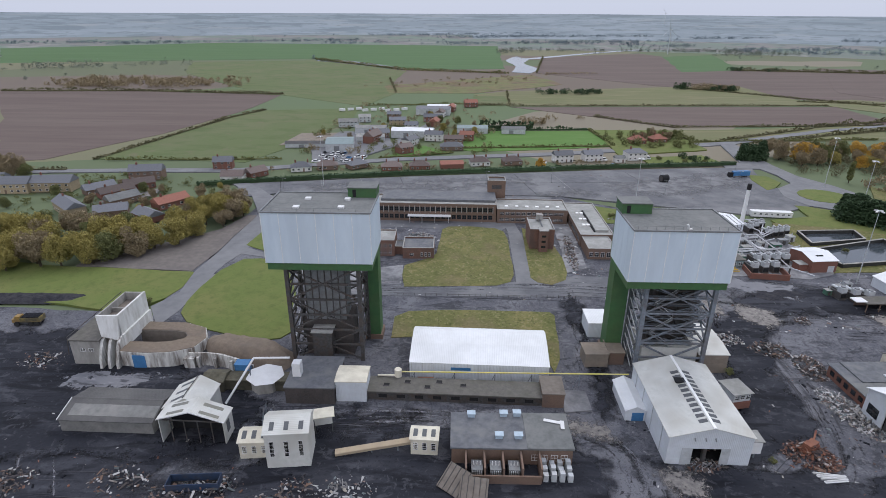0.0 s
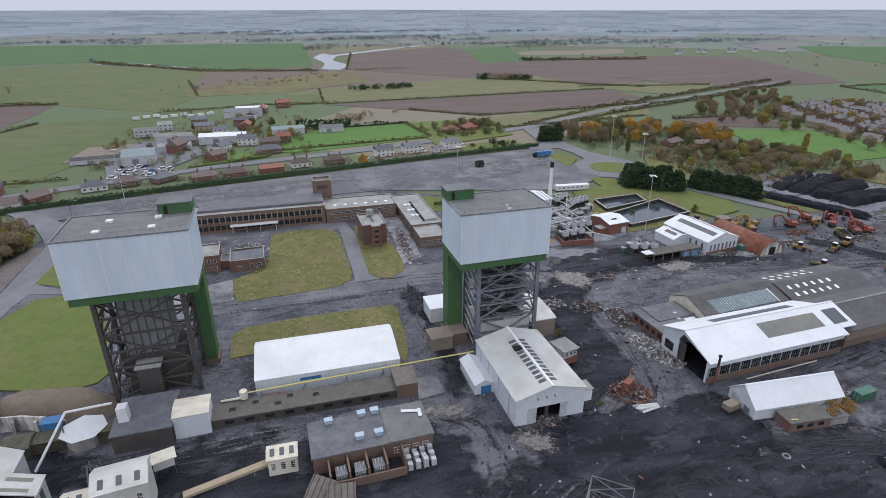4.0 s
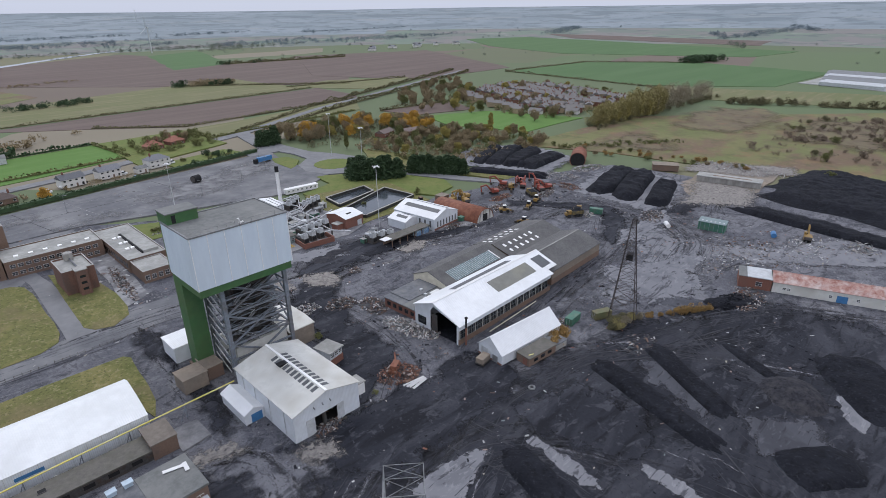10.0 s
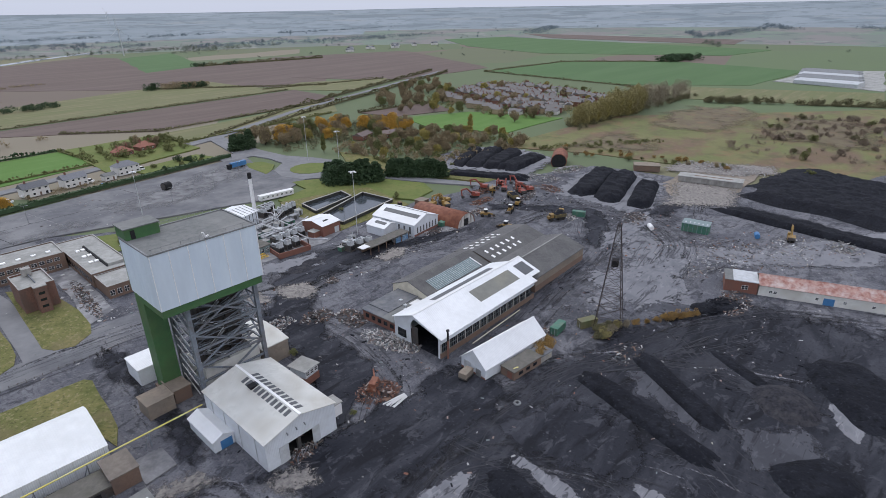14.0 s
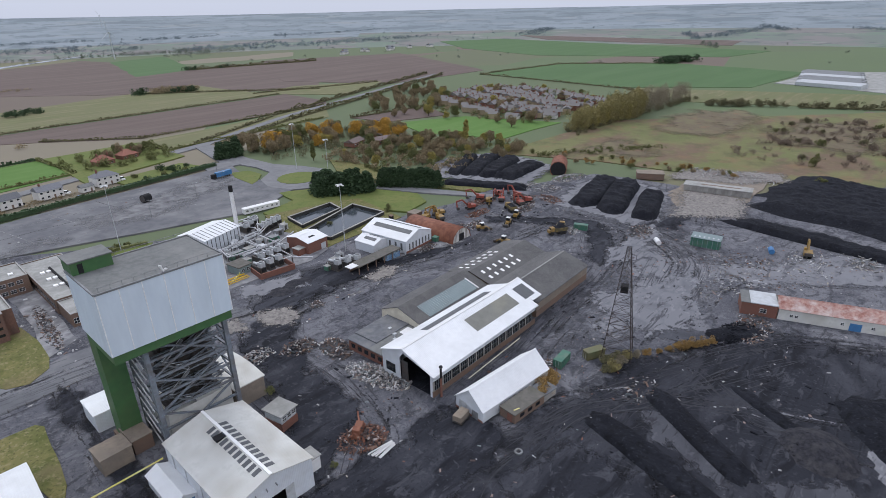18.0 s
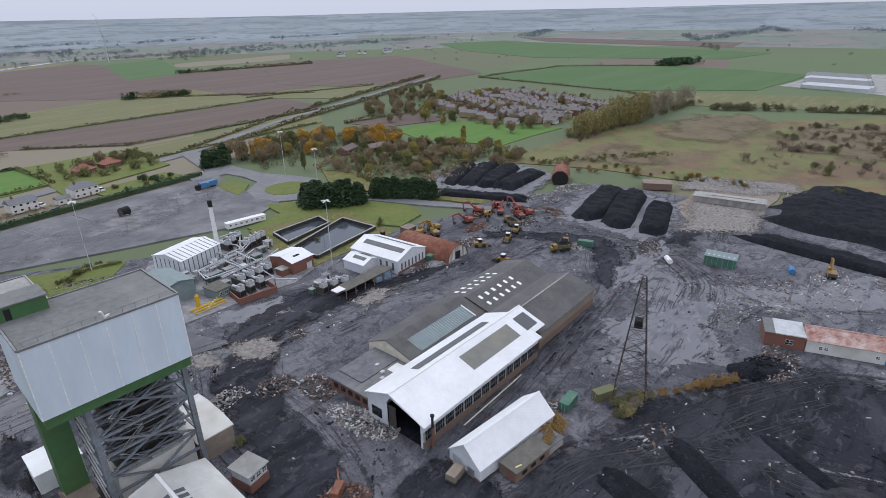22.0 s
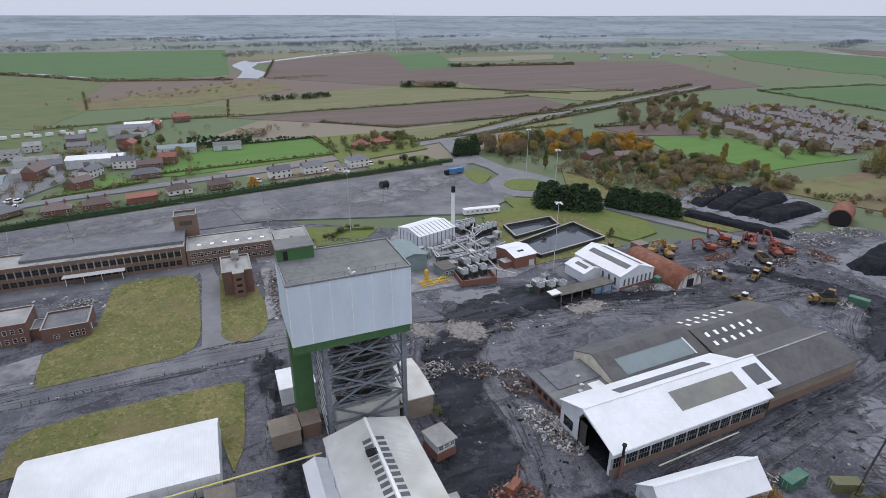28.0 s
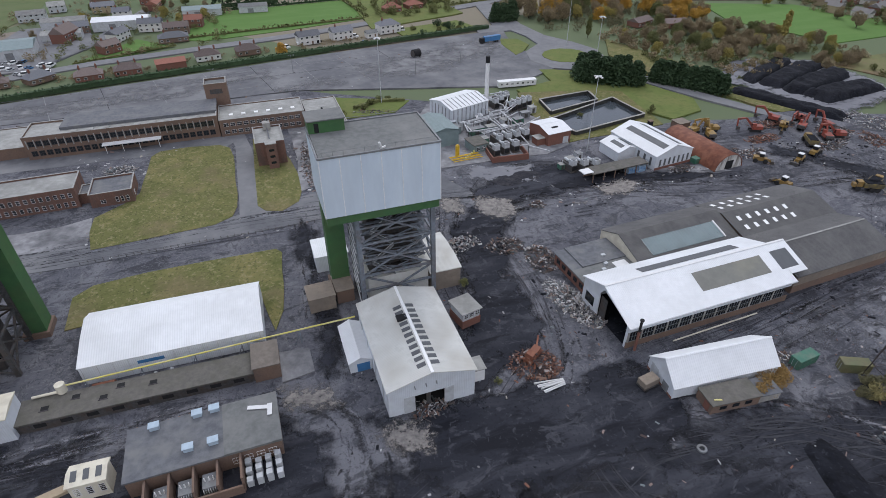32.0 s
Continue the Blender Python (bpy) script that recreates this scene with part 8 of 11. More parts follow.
yb = y_gable("stores_workshop", 187.3, 174.2, 6, 17.4, 25, 5.6, 8.6, M["white_wall"], M["white_sheet"], "white sheet-clad workshop with long dark rooflights", [(0.62, 0.76)])
for k in range(7):
    part("wall_window", bx(B(), 2 + k * 3.2, 17.4, 1.2, 3 + k * 3.2, 17.48, 4.4), M["grey_panel_dark"], yb)
    part("gable_window", bx(B(), -0.08, 1.5 + k * 2.2, 1.2, 0, 2.3 + k * 2.2, 4.0), M["grey_panel_dark"], yb)
part("brick_base", bx(B(), -0.12, 0, 0, -0.01, 17.4, 1.0), M["brick"], yb)
ys = y_gable("store", 170.6, 183.4, 5, 9.4, 11, 4.0, 5.6, M["white_wall"], M["white_sheet"], "small white sheet-clad store with a grey rooflight", [(0.60, 0.78)])
cn = thing("lean_to_canopy", 143.6, 171.6, 0.3, 3, "long flat-roofed brown shelter open at the front", "shelter")
part("roof", bx(B(), 0, 0, 3.3, 24, 5.6, 3.6), M["moss_felt"], cn)
part("back_wall", bx(B(), 0, 5.2, 0, 24, 5.5, 3.3), M["brick_brown"], cn)
for k in range(6):
    part("post", beam(B(), (0.5 + k * 4.6, 0.3, 0), (0.5 + k * 4.6, 0.3, 3.3), 0.3), M["brick_brown"], cn)
part("tank_lid", bx(B(), -3, 1, 3.6, 1.0, 4.4, 3.9), M["white"], cn)
for k in range(2):
    bc = thing("blue_container", 159.5 + 4.2 * k, 173.0, 0.35, 3, "blue steel shipping container under the shelter", "container")
    part("container_body", bx(B(), 0, 0, 0, 3.8, 2.4, 2.5), M["blue_pale"], bc)
    for q in range(8):
        part("rib", bx(B(), 0.1 + q * 0.48, -0.06, 0.1, 0.3 + q * 0.48, 0, 2.4), M["blue"], bc)
tc = thing("green_skip", 187.5, 171.5, 0.35, 10, "long green open skip", "skip")
part("skip_body", bx(B(), 0, 0, 0, 7, 2.4, 1.8), M["teal"], tc)
part("skip_rim", bx(B(), -0.1, -0.1, 1.8, 7.1, 2.5, 2.0), M["teal"], tc)


def nissen():
    th = thing("nissen_hut", 196.4, 164.6, 0.3, 3, "rusty round-roofed corrugated iron hut with a white end wall", "hut")
    R, L, n = 6.5, 29, 18
    bm = B()
    pts = [(R * math.cos(math.pi * k / n), 5.9 / 6.5 * R * math.sin(math.pi * k / n)) for k in range(n + 1)]
    inn = [(x * 0.975, z * 0.975) for x, z in pts]
    a = [[bm.verts.new((x, y, max(0, z))) for x, z in pts] for y in (-0.3, L)]
    b = [[bm.verts.new((x, y, max(0, z))) for x, z in inn] for y in (-0.3, L)]
    for k in range(n):
        bm.faces.new((a[0][k], a[0][k + 1], a[1][k + 1], a[1][k]))
        bm.faces.new((b[0][k], b[1][k], b[1][k + 1], b[0][k + 1]))
        bm.faces.new((a[0][k], b[0][k], b[0][k + 1], a[0][k + 1]))
        bm.faces.new((a[1][k], a[1][k + 1], b[1][k + 1], b[1][k]))
    smooth(part("curved_roof", bm, M["rust"], th, "rust-brown corrugated iron"))
    for y in (0.0, L - 0.5):
        bm = B()
        f0 = [bm.verts.new((x * 0.97, y, max(0, z * 0.97))) for x, z in pts]
        f1 = [bm.verts.new((x * 0.97, y + 0.2, max(0, z * 0.97))) for x, z in pts]
        bm.faces.new(f0)
        bm.faces.new(f1[::-1])
        for k in range(n):
            bm.faces.new((f0[k], f0[k + 1], f1[k + 1], f1[k]))
        part("end_wall", bm, M["concrete_white"], th)
    # Black sheet on the end wall paints in the dark of an open door.
    part("doorway", bx(B(), -1.6, -0.08, 0, 1.8, 0.0, 3.4), M["dark"], th)


nissen()
bh = thing("brick_chimney", 186.5, 199, 0.3, 0, "stubby blackened brick chimney", "chimney")
part("shaft", bx(B(), 0, 0, 0, 1.6, 1.6, 6.0), M["dark"], bh)
part("cap", bx(B(), -0.15, -0.15, 6.0, 1.75, 1.75, 6.3), M["brick_brown"], bh)
bs = thing("brown_hut", 202, 199, 0.3, 4, "small brown brick hut", "hut")
part("wall", bx(B(), 0, 0, 0, 5.5, 5, 2.8), M["brick_brown"], bs)
part("roof", bx(B(), -0.2, -0.2, 2.8, 5.7, 5.2, 3.0), M["soil"], bs)
lc = thing("site_cabins", 152.5, 271.5, 0.35, -6, "row of long white site cabins", "cabin")
part("cabin_body", bx(B(), 0, 0, 0, 19.5, 3.2, 2.6), M["white"], lc)
part("cabin_roof", bx(B(), -0.15, -0.15, 2.6, 19.65, 3.35, 2.8), M["white"], lc)
windows(lc, [1 + 2.7 * k for k in range(7)], -0.04, 1.1, 1.2, 0.9)


# ---- the great workshop ----
def workshop():
    th = thing("workshop", 108.2, 99.4, 0.3, 1.0, "huge workshop with a bright white sheet roof, grey rooflights", "workshop")
    L, W, e, r, yr = 49.0, 19.0, 6.9, 10.8, 10.8
    t = 0.3
    # right-hand long wall: brick plinth, glazing strip, white head
    part("plinth", bx(B(), 0, 0, 0, L, t, 1.9), M["brick_brown"], th)
    part("wall_head", bx(B(), 0, 0, 5.0, L, t, e), M["white_wall"], th)
    windows(th, [0.55 + k * 3.6 for k in range(13)], 0.1, 1.9, 3.3, 3.1, 0, M["midgrey"], 3, 1)
    for k in range(13):
        part("mullion", bx(B(), 0.15 + k * 3.6, -0.02, 1.9, 0.55 + k * 3.6, t, 5.0), M["concrete"], th)
    part("back_wall", bx(B(), 0, W - t, 0, L, W, e + 0.8), M["white_wall"], th)
    # front: open doorway on the right two thirds
    part("front_post", bx(B(), 0, 0.3, 0, t, 1.0, e), M["white_wall"], th)
    part("front_wall", bx(B(), 0, 12.2, 0, t, W - t, e + 0.6), M["white_wall"], th)
    part("front_window", bx(B(), -0.06, 14.0, 1.6, 0, 17.6, 4.4), M["glass"], th)
    part("front_gable", profile(B(), [(0.3, e - 0.2), (yr, r - 0.2), (W - t, e + 0.6), (12.2, e + 0.6), (yr, r - 1.4), (1.2, e - 0.2)], 0, t), M["white_wall"], th)
    part("hanging_door", bx(B(), 0.6, 9.8, 0, 0.8, 12.2, 6.5), M["steel_dark"], th)
    part("floor_slab", bx(B(), 0.4, t, 0, L, W - t, 0.12), M["coal"], th)
    for k in range(8):
        part("inner_column", beam(B(), (3 + k * 7, W - 0.8, 0), (3 + k * 7, W - 0.8, e), 0.4), M["steel"], th)
    a = part("roof_slope", roof_slab(B(), -0.5, L + 0.6, -0.6, e - 0.2, yr, r, 0.2), M["white_sheet"], th)
    b = part("roof_slope", roof_slab(B(), -0.5, L + 0.6, yr, r, W + 0.4, e + 0.6, 0.2), M["white_sheet"], th)
    part("roof_extension", roof_slab(B(), L + 0.6, L + 6, 1.6, 7.55, yr, r, 0.2), M["white_sheet"], th)
    part("ridge_cap", beam(B(), (-0.5, yr, r + 0.2), (L + 6, yr, r + 0.2), 0.6, 0.12), M["white"], th)
    k1 = (r - e + 0.2) / (yr + 0.6)
    def on_front(y):
        return e - 0.2 + k1 * (y + 0.6)
    part("rooflight_strip", roof_slab(B(), 23, 35, 3.2, on_front(3.2) + 0.19, 8.3, on_front(8.3) + 0.19, 0.06), M["grey_panel"], th, "grey translucent roof sheets")
    part("rooflight_strip", roof_slab(B(), 35, 44.5, 3.2, on_front(3.2) + 0.19, 8.3, on_front(8.3) + 0.19, 0.06), M["grey_panel"], th, "grey translucent roof sheets")
    part("rooflight_strip", roof_slab(B(), 48.0, 53.5, 3.2, on_front(3.2) + 0.19, 8.5, on_front(8.5) + 0.19, 0.06), M["grey_panel_dark"], th)
    k2 = (r - e - 0.6) / (W + 0.4 - yr)
    part("rooflight_strip", roof_slab(B(), 12, 42, 12.6, r - k2 * 1.6 + 0.19, 15.4, r - k2 * 4.4 + 0.19, 0.06), M["grey_panel_dark"], th)
    part("gutter", beam(B(), (-0.5, -0.7, e - 0.15), (L + 0.6, -0.7, e - 0.15), 0.3, 0.25), M["lightgrey"], th)
    part("stove_pipe", tube(B(), (1.8, -1.2, 0.0), (1.8, -1.2, 6.0), 0.32), M["brick"], th, "rusty red stove pipe")
    part("stove_pipe_top", tube(B(), (1.8, -1.2, 6.0), (1.8, -1.2, 9.2), 0.3), M["dark"], th)
    part("pipe_cowl", tube(B(), (1.8, -1.2, 9.2), (1.8, -1.2, 9.6), 0.5), M["dark"], th)
    part("ground_pipe", tube(B(), (12, -2.2, 0.5), (38, -1.6, 0.6), 0.18), M["cream"], th)
    # grey far bays
    f2 = thing("workshop_bay", 108.2, 99.8, 0.3, 2.4, "long grey asbestos-roofed workshop bay with a brick wall", "workshop")
    X0, X1 = 52.5, 88.5
    part("brick_wall", bx(B(), X0, 0, 0, X1, 0.4, 2.4), M["brick_brown"], f2)
    part("upper_wall", bx(B(), X0, 0.05, 2.4, X1, 0.4, 5.6), M["soil"], f2)
    part("end_wall", profile(B(), [(0.4, 0), (18.6, 0), (18.6, 5.6), (10, 8.8), (0.4, 5.6)], X1 - 0.4, X1), M["brick_brown"], f2)
    part("inner_wall", profile(B(), [(0.4, 0), (18.6, 0), (18.6, 5.6), (10, 8.4), (0.4, 5.6)], X0, X0 + 0.3), M["brick_brown"], f2)
    part("roof_slope", roof_slab(B(), X0 - 0.3, X1 + 0.3, -0.4, 5.5, 10, 8.8, 0.2), M["old_grey2"], f2)
    part("roof_slope", roof_slab(B(), X0 - 0.3, X1 + 0.3, 10, 8.8, 18.9, 5.8, 0.2), M["old_grey2"], f2)
    part("ridge_cap", beam(B(), (X0, 10, 9.0), (X1, 10, 9.0), 0.5, 0.12), M["roof_pale"], f2)
    f3 = thing("workshop_bay", 108.2, 99.6, 0.3, 2.4, "dark asbestos-roofed workshop bay with white rooflights", "workshop")
    part("wall", bx(B(), 54, 19.2, 0, 90, 38, 5.4), M["brick_brown"], f3)
    part("roof_slope", roof_slab(B(), 53.6, 90.4, 18.9, 5.5, 28.6, 8.2, 0.2), M["old_grey2"], f3)
    part("roof_slope", roof_slab(B(), 53.6, 90.4, 28.6, 8.2, 38.4, 5.4, 0.2), M["old_grey2"], f3)
    for x in (54.0, 89.8):
        part("gable", profile(B(), [(19.2, 5.4), (38, 5.4), (28.6, 8.1)], x, x + 0.2), M["brick_brown"], f3)
    kk = 2.7 / 9.7
    ang = math.degrees(math.atan(kk))
    me = mesh_of("rooflight", bx(B(), 0, 0, 0, 1.1, 1.7, 0.07), M["skylight"])
    for i in range(6):
        for yy in (21.2, 24.6):
            piece("rooflight", me, f3, pose(57.0 + i * 3.6, yy, 5.7 + kk * (yy - 18.9) + 0.02, ang, 0, 0))
        for yy in (31.2, 34.2):
            piece("rooflight", me, f3, pose(56.5 + i * 3.6, yy, 8.4 - kk * (yy - 28.6) + 0.02, -ang, 0, 0))
    # side nave with patent glazing
    f4 = thing("side_workshop", 108.2, 99.6, 0.3, 2.4, "grey asbestos-roofed side workshop with a glazed roof slope", "workshop")
    part("end_gable", profile(B(), [(20.2, 0), (38, 0), (38, 5.2), (30.5, 8.4), (20.2, 5.2)], 19, 19.3), M["cream"], f4)
    part("far_gable", profile(B(), [(20.2, 0), (38, 0), (38, 5.2), (30.5, 8.4), (20.2, 5.2)], 53.2, 53.5), M["cream"], f4)
    part("back_wall", bx(B(), 19.3, 37.7, 0, 53.2, 38, 5.2), M["brick_brown"], f4)
    part("near_wall", bx(B(), 19.3, 20.2, 0, 53.2, 20.5, 5.2), M["brick_brown"], f4)
    part("roof_slope", roof_slab(B(), 18.7, 53.5, 19.8, 5.1, 30.5, 8.4, 0.2), M["old_grey2"], f4)
    part("roof_slope", roof_slab(B(), 18.7, 53.5, 30.5, 8.4, 38.4, 5.1, 0.2), M["old_grey2"], f4)
    k3 = 3.3 / 10.7
    part("patent_glazing", roof_slab(B(), 24, 49, 21.5, 5.33 + k3 * 1.7, 27.0, 5.33 + k3 * 7.2, 0.08), M["rooflight"], f4, "greenish wired-glass roof glazing")
    for k in range(26):
        part("glazing_bar", roof_slab(B(), 24 + k * 0.99, 24.09 + k * 0.99, 21.5, 5.42 + k3 * 1.7, 27.0, 5.42 + k3 * 7.2, 0.05), M["lightgrey"], f4)
    part("glazing_edge", roof_slab(B(), 49, 49.4, 21.3, 5.4 + k3 * 1.5, 27.2, 5.4 + k3 * 7.4, 0.15), M["white"], f4)
    f5 = thing("flat_annex", 108.2, 99.6, 0.3, 2.4, "low flat-roofed brick annex, stained and patched", "outbuilding")
    part("wall", bx(B(), 2, 20, 0, 18.8, 35, 3.6), M["brick"], f5)
    part("roof_deck", bx(B(), 1.6, 19.6, 3.6, 18.9, 26, 3.95), M["roof_felt"], f5)
    part("roof_deck", bx(B(), 5.0, 26, 3.6, 18.9, 35.4, 4.25), M["roof_dark"], f5)
    part("roof_deck", bx(B(), 1.6, 26, 3.6, 5.0, 35.4, 3.9), M["roof_dark"], f5)
    for k in range(5):
        part("window", bx(B(), 1.92, 21 + k * 2.8, 1.2, 2.0, 22.6 + k * 2.8, 2.6), M["glass"], f5)
    for x, y in ((9, 22.5), (12.5, 28), (11, 24.5)):
        part("roof_box", bx(B(), x, y, 3.9, x + 1.1, y + 0.9, 4.6), M["lightgrey"], f5)
    part("rag_of_sheeting", bx(B(), 13.5, 22.5, 3.95, 17.5, 25, 4.1), M["white"], f5)


workshop()


def small_shed():
    th = thing("white_garage", 108.8, 83.4, 0.3, -5.0, "white sheet-clad garage with a steep pitched roof", "shed")
    L, W, e, r = 25.8, 9.4, 3.6, 7.6
    gable_walls(th, L, W, e, r, M["white_wall"])
    gable_roof(th, L, W, e, r, M["white_sheet"])
    part("brick_base", bx(B(), -0.12, 0, 0, -0.01, W, 0.7), M["brick"], th)
    part("door", bx(B(), -0.14, 1.6, 0.05, -0.02, 3.6, 2.4), M["midgrey"], th, "grey door with blue frame")
    part("grey_door", bx(B(), -0.14, 5.6, 0.05, -0.02, 8.2, 3.2), M["lightgrey"], th)
    le = thing("lean_to", 113.8, 77.4, 0.3, -5.5, "flat-roofed brown brick lean-to with a red door", "outbuilding")
    part("wall", bx(B(), 0, 0, 0, 11.5, 4.9, 2.7), M["brick_brown"], le)
    part("roof", bx(B(), -0.25, -0.25, 2.7, 11.7, 4.95, 2.95), M["moss_felt"], le)
    part("red_door", bx(B(), -0.08, 0.8, 0, 0, 2.4, 2.2), M["brick"], le)
    part("yellow_plank", beam(B(), (1.0, 1.2, 3.05), (2.6, 0.8, 3.05), 0.35, 0.08), M["yellow"], le)
    for k in range(3):
        part("window", bx(B(), 2 + k * 3, -0.06, 1.0, 3.6 + k * 3, 0, 2.0), M["glass"], le)
    lf = thing("low_store", 125.5, 76.4, 0.3, -5.5, "small low store with a dark roof", "outbuilding")
    part("wall", bx(B(), 0, 0, 0, 5, 4.6, 2.2), M["concrete"], lf)
    part("roof", bx(B(), -0.2, -0.2, 2.2, 5.2, 4.7, 2.4), M["roof_dark"], lf)
    rc = thing("rusty_trailer", 104.3, 86.6, 0.35, 8, "rusty covered trailer on wheels", "trailer")
    part("bed", bx(B(), 0, 0, 0.7, 4.2, 2.6, 1.1), M["steel_dark"], rc)
    part("cover", bx(B(), 0.1, 0.1, 1.1, 4.1, 2.5, 2.6), M["soil"], rc)
    for x in (0.8, 3.3):
        for y in (-0.1, 2.4):
            part("wheel", tube(B(), (x, y, 0.45), (x, y + 0.3, 0.45), 0.45, n=12), M["rubber"], rc)


small_shed()


# ---- far yard ----
def container(x, y, rot, material, label, L=6.1, W=2.44, H=2.6):
    th = thing("container", x, y, 0.35, rot, label, "container", "site containers")
    part("container_body", bx(B(), 0, 0, 0.12, L, W, H), material, th)
    for k in range(int(L / 0.6)):
        part("rib", bx(B(), 0.2 + k * 0.6, -0.06, 0.2, 0.42 + k * 0.6, 0, H - 0.1), material, th)
    part("top_rail", bx(B(), -0.05, -0.05, H, L + 0.05, W + 0.05, H + 0.1), material, th)
    part("door", bx(B(), -0.06, 0.15, 0.2, 0.0, W - 0.15, H - 0.1), material, th)
    for k in range(2):
        part("lock_bar", beam(B(), (-0.12, 0.8 + k * 0.9, 0.3), (-0.12, 0.8 + k * 0.9, H - 0.2), 0.06), M["lightgrey"], th)
    return th


container(140.6, 80.6, 5, M["teal"], "green steel container with a pale roof patch")
container(149.2, 77.0, -25, M["olive"], "rusty olive-green steel container")
container(238.5, 133, -70, M["teal"], "green steel container in the open yard")
gn = thing("green_hut", 253.6, 86, 0.35, -82, "pale green sheet-clad hut with ribbed roof", "hut")
part("wall", bx(B(), 0, 0, 0, 11.2, 5.0, 3.8), M["teal"], gn)
part("roof", roof_slab(B(), -0.2, 11.4, -0.3, 3.8, 5.2, 4.4, 0.15), M["bluegreen"], gn)
for k in range(6):
    part("roof_light", roof_slab(B(), 1 + k * 1.8, 1.6 + k * 1.8, 1.0, 4.12, 2.0, 4.24, 0.05), M["lightgrey"], gn)
    part("wall_rib", bx(B(), 0.8 + k * 1.9, -0.06, 0, 1.0 + k * 1.9, 0, 3.7), M["bluegreen"], gn)
rb = thing("brick_store", 206.2, 52.6, 0.3, -71, "red brick store with a pale sheet roof", "outbuilding")
part("wall", bx(B(), 0, 0, 0, 10.5, 9, 4.4), M["brick"], rb)
part("roof", bx(B(), 2.6, -0.2, 4.4, 10.6, 9.2, 4.7), M["lightgrey"], rb)
part("roof", bx(B(), -0.2, -0.2, 4.4, 2.6, 9.2, 4.6), M["roof_felt"], rb)
windows(rb, [5.5], -0.04, 1.4, 2.0, 1.6)
rs = thing("rusty_shed", 209.8, 42.4, 0.3, -71, "long white shed with a peeling rusted red roof", "shed")
gable_walls(rs, 42, 9.5, 4.0, 6.2, M["old_white"])
gable_roof(rs, 42, 9.5, 4.0, 6.2, M["rust_white"])
windows(rs, [3.2, 4.6, 17, 25, 33], -0.04, 1.4, 1.0, 1.0)
part("blue_door", bx(B(), 19.4, -0.08, 0, 22.6, -0.01, 2.6), M["blue"], rs)
ls = thing("long_concrete_shed", 329, 117, 0.3, -79, "long low concrete shed with a pale flat roof", "shed")
part("wall", bx(B(), 0, 0, 0, 33, 8, 3.2), M["concrete"], ls)
part("roof", bx(B(), -0.4, -0.4, 3.2, 33.4, 8.4, 3.6), M["roof_pale"], ls)
part("roof_gap", bx(B(), 8, 3.2, 3.6, 28, 4.6, 3.64), M["brick_brown"], ls)
bk = thing("brick_hut", 334, 146, 0.3, -62, "low derelict brick hut", "hut")
part("wall", bx(B(), 0, 0, 0, 15, 8, 3.4), M["brick_brown"], bk)
part("roof", bx(B(), -0.2, -0.2, 3.4, 15.2, 8.2, 3.7), M["soil"], bk)
dt = thing("rusty_tank", 314.5, 187.5, -1.6, 28, "huge rusty steel drum lying on its side, open at one end", "tank")
bm = B()
part("shell", tube(bm, (0, 0, 4.9), (17, 0, 4.9), 5.0, n=24), M["rust"], dt)
# Black disc over the closed end paints in the drum's inner shade.
part("open_end", tube(B(), (-0.08, 0, 4.9), (0.4, 0, 4.9), 4.6, n=24), M["dark"], dt)
wt = thing("white_tank", 246.6, 97.2, 0.35, 40, "white cylindrical tank lying on the ground", "tank")
part("drum", tube(B(), (-2.2, 0, 1.1), (2.2, 0, 1.1), 1.05, n=14), M["white"], wt)
bl = thing("blue_tank", 266, 58, 0.35, 20, "blue cylindrical tank lying on the ground", "tank")
part("drum", tube(B(), (-1.8, 0, 1.1), (1.8, 0, 1.1), 1.1, n=14), M["blue"], bl)
ty = thing("tyre", 106.6, 71.2, 0.36, 0, "large worn pale tyre lying flat", "tyre")
bm = B()
for k in range(20):
    a0, a1 = 2 * math.pi * k / 20, 2 * math.pi * (k + 1) / 20
    vv = []
    for a in (a0, a1):
        for r_, z_ in ((0.55, 0.0), (0.95, 0.0), (1.0, 0.22), (0.95, 0.45), (0.55, 0.45)):
            vv.append(bm.verts.new((r_ * math.cos(a), r_ * math.sin(a), z_)))
    for q in range(5):
        bm.faces.new((vv[q], vv[(q + 1) % 5], vv[5 + (q + 1) % 5], vv[5 + q]))
part("tread", bm, M["midgrey"], ty)
for k in range(4):
    gb = thing("white_beam", 83.2 + 0.4 * k, 96.4 - 0.9 * k, 0.4 + 0.1 * (k % 2), -8 + 5 * k, "long white steel beam lying on the yard", "beam")
    part("flange", bx(B(), 0, 0, 0, 6.6 - k * 0.4, 0.7, 0.12), M["white"], gb)
    part("web", bx(B(), 0, 0.28, 0.12, 6.6 - k * 0.4, 0.42, 0.5), M["white"], gb)


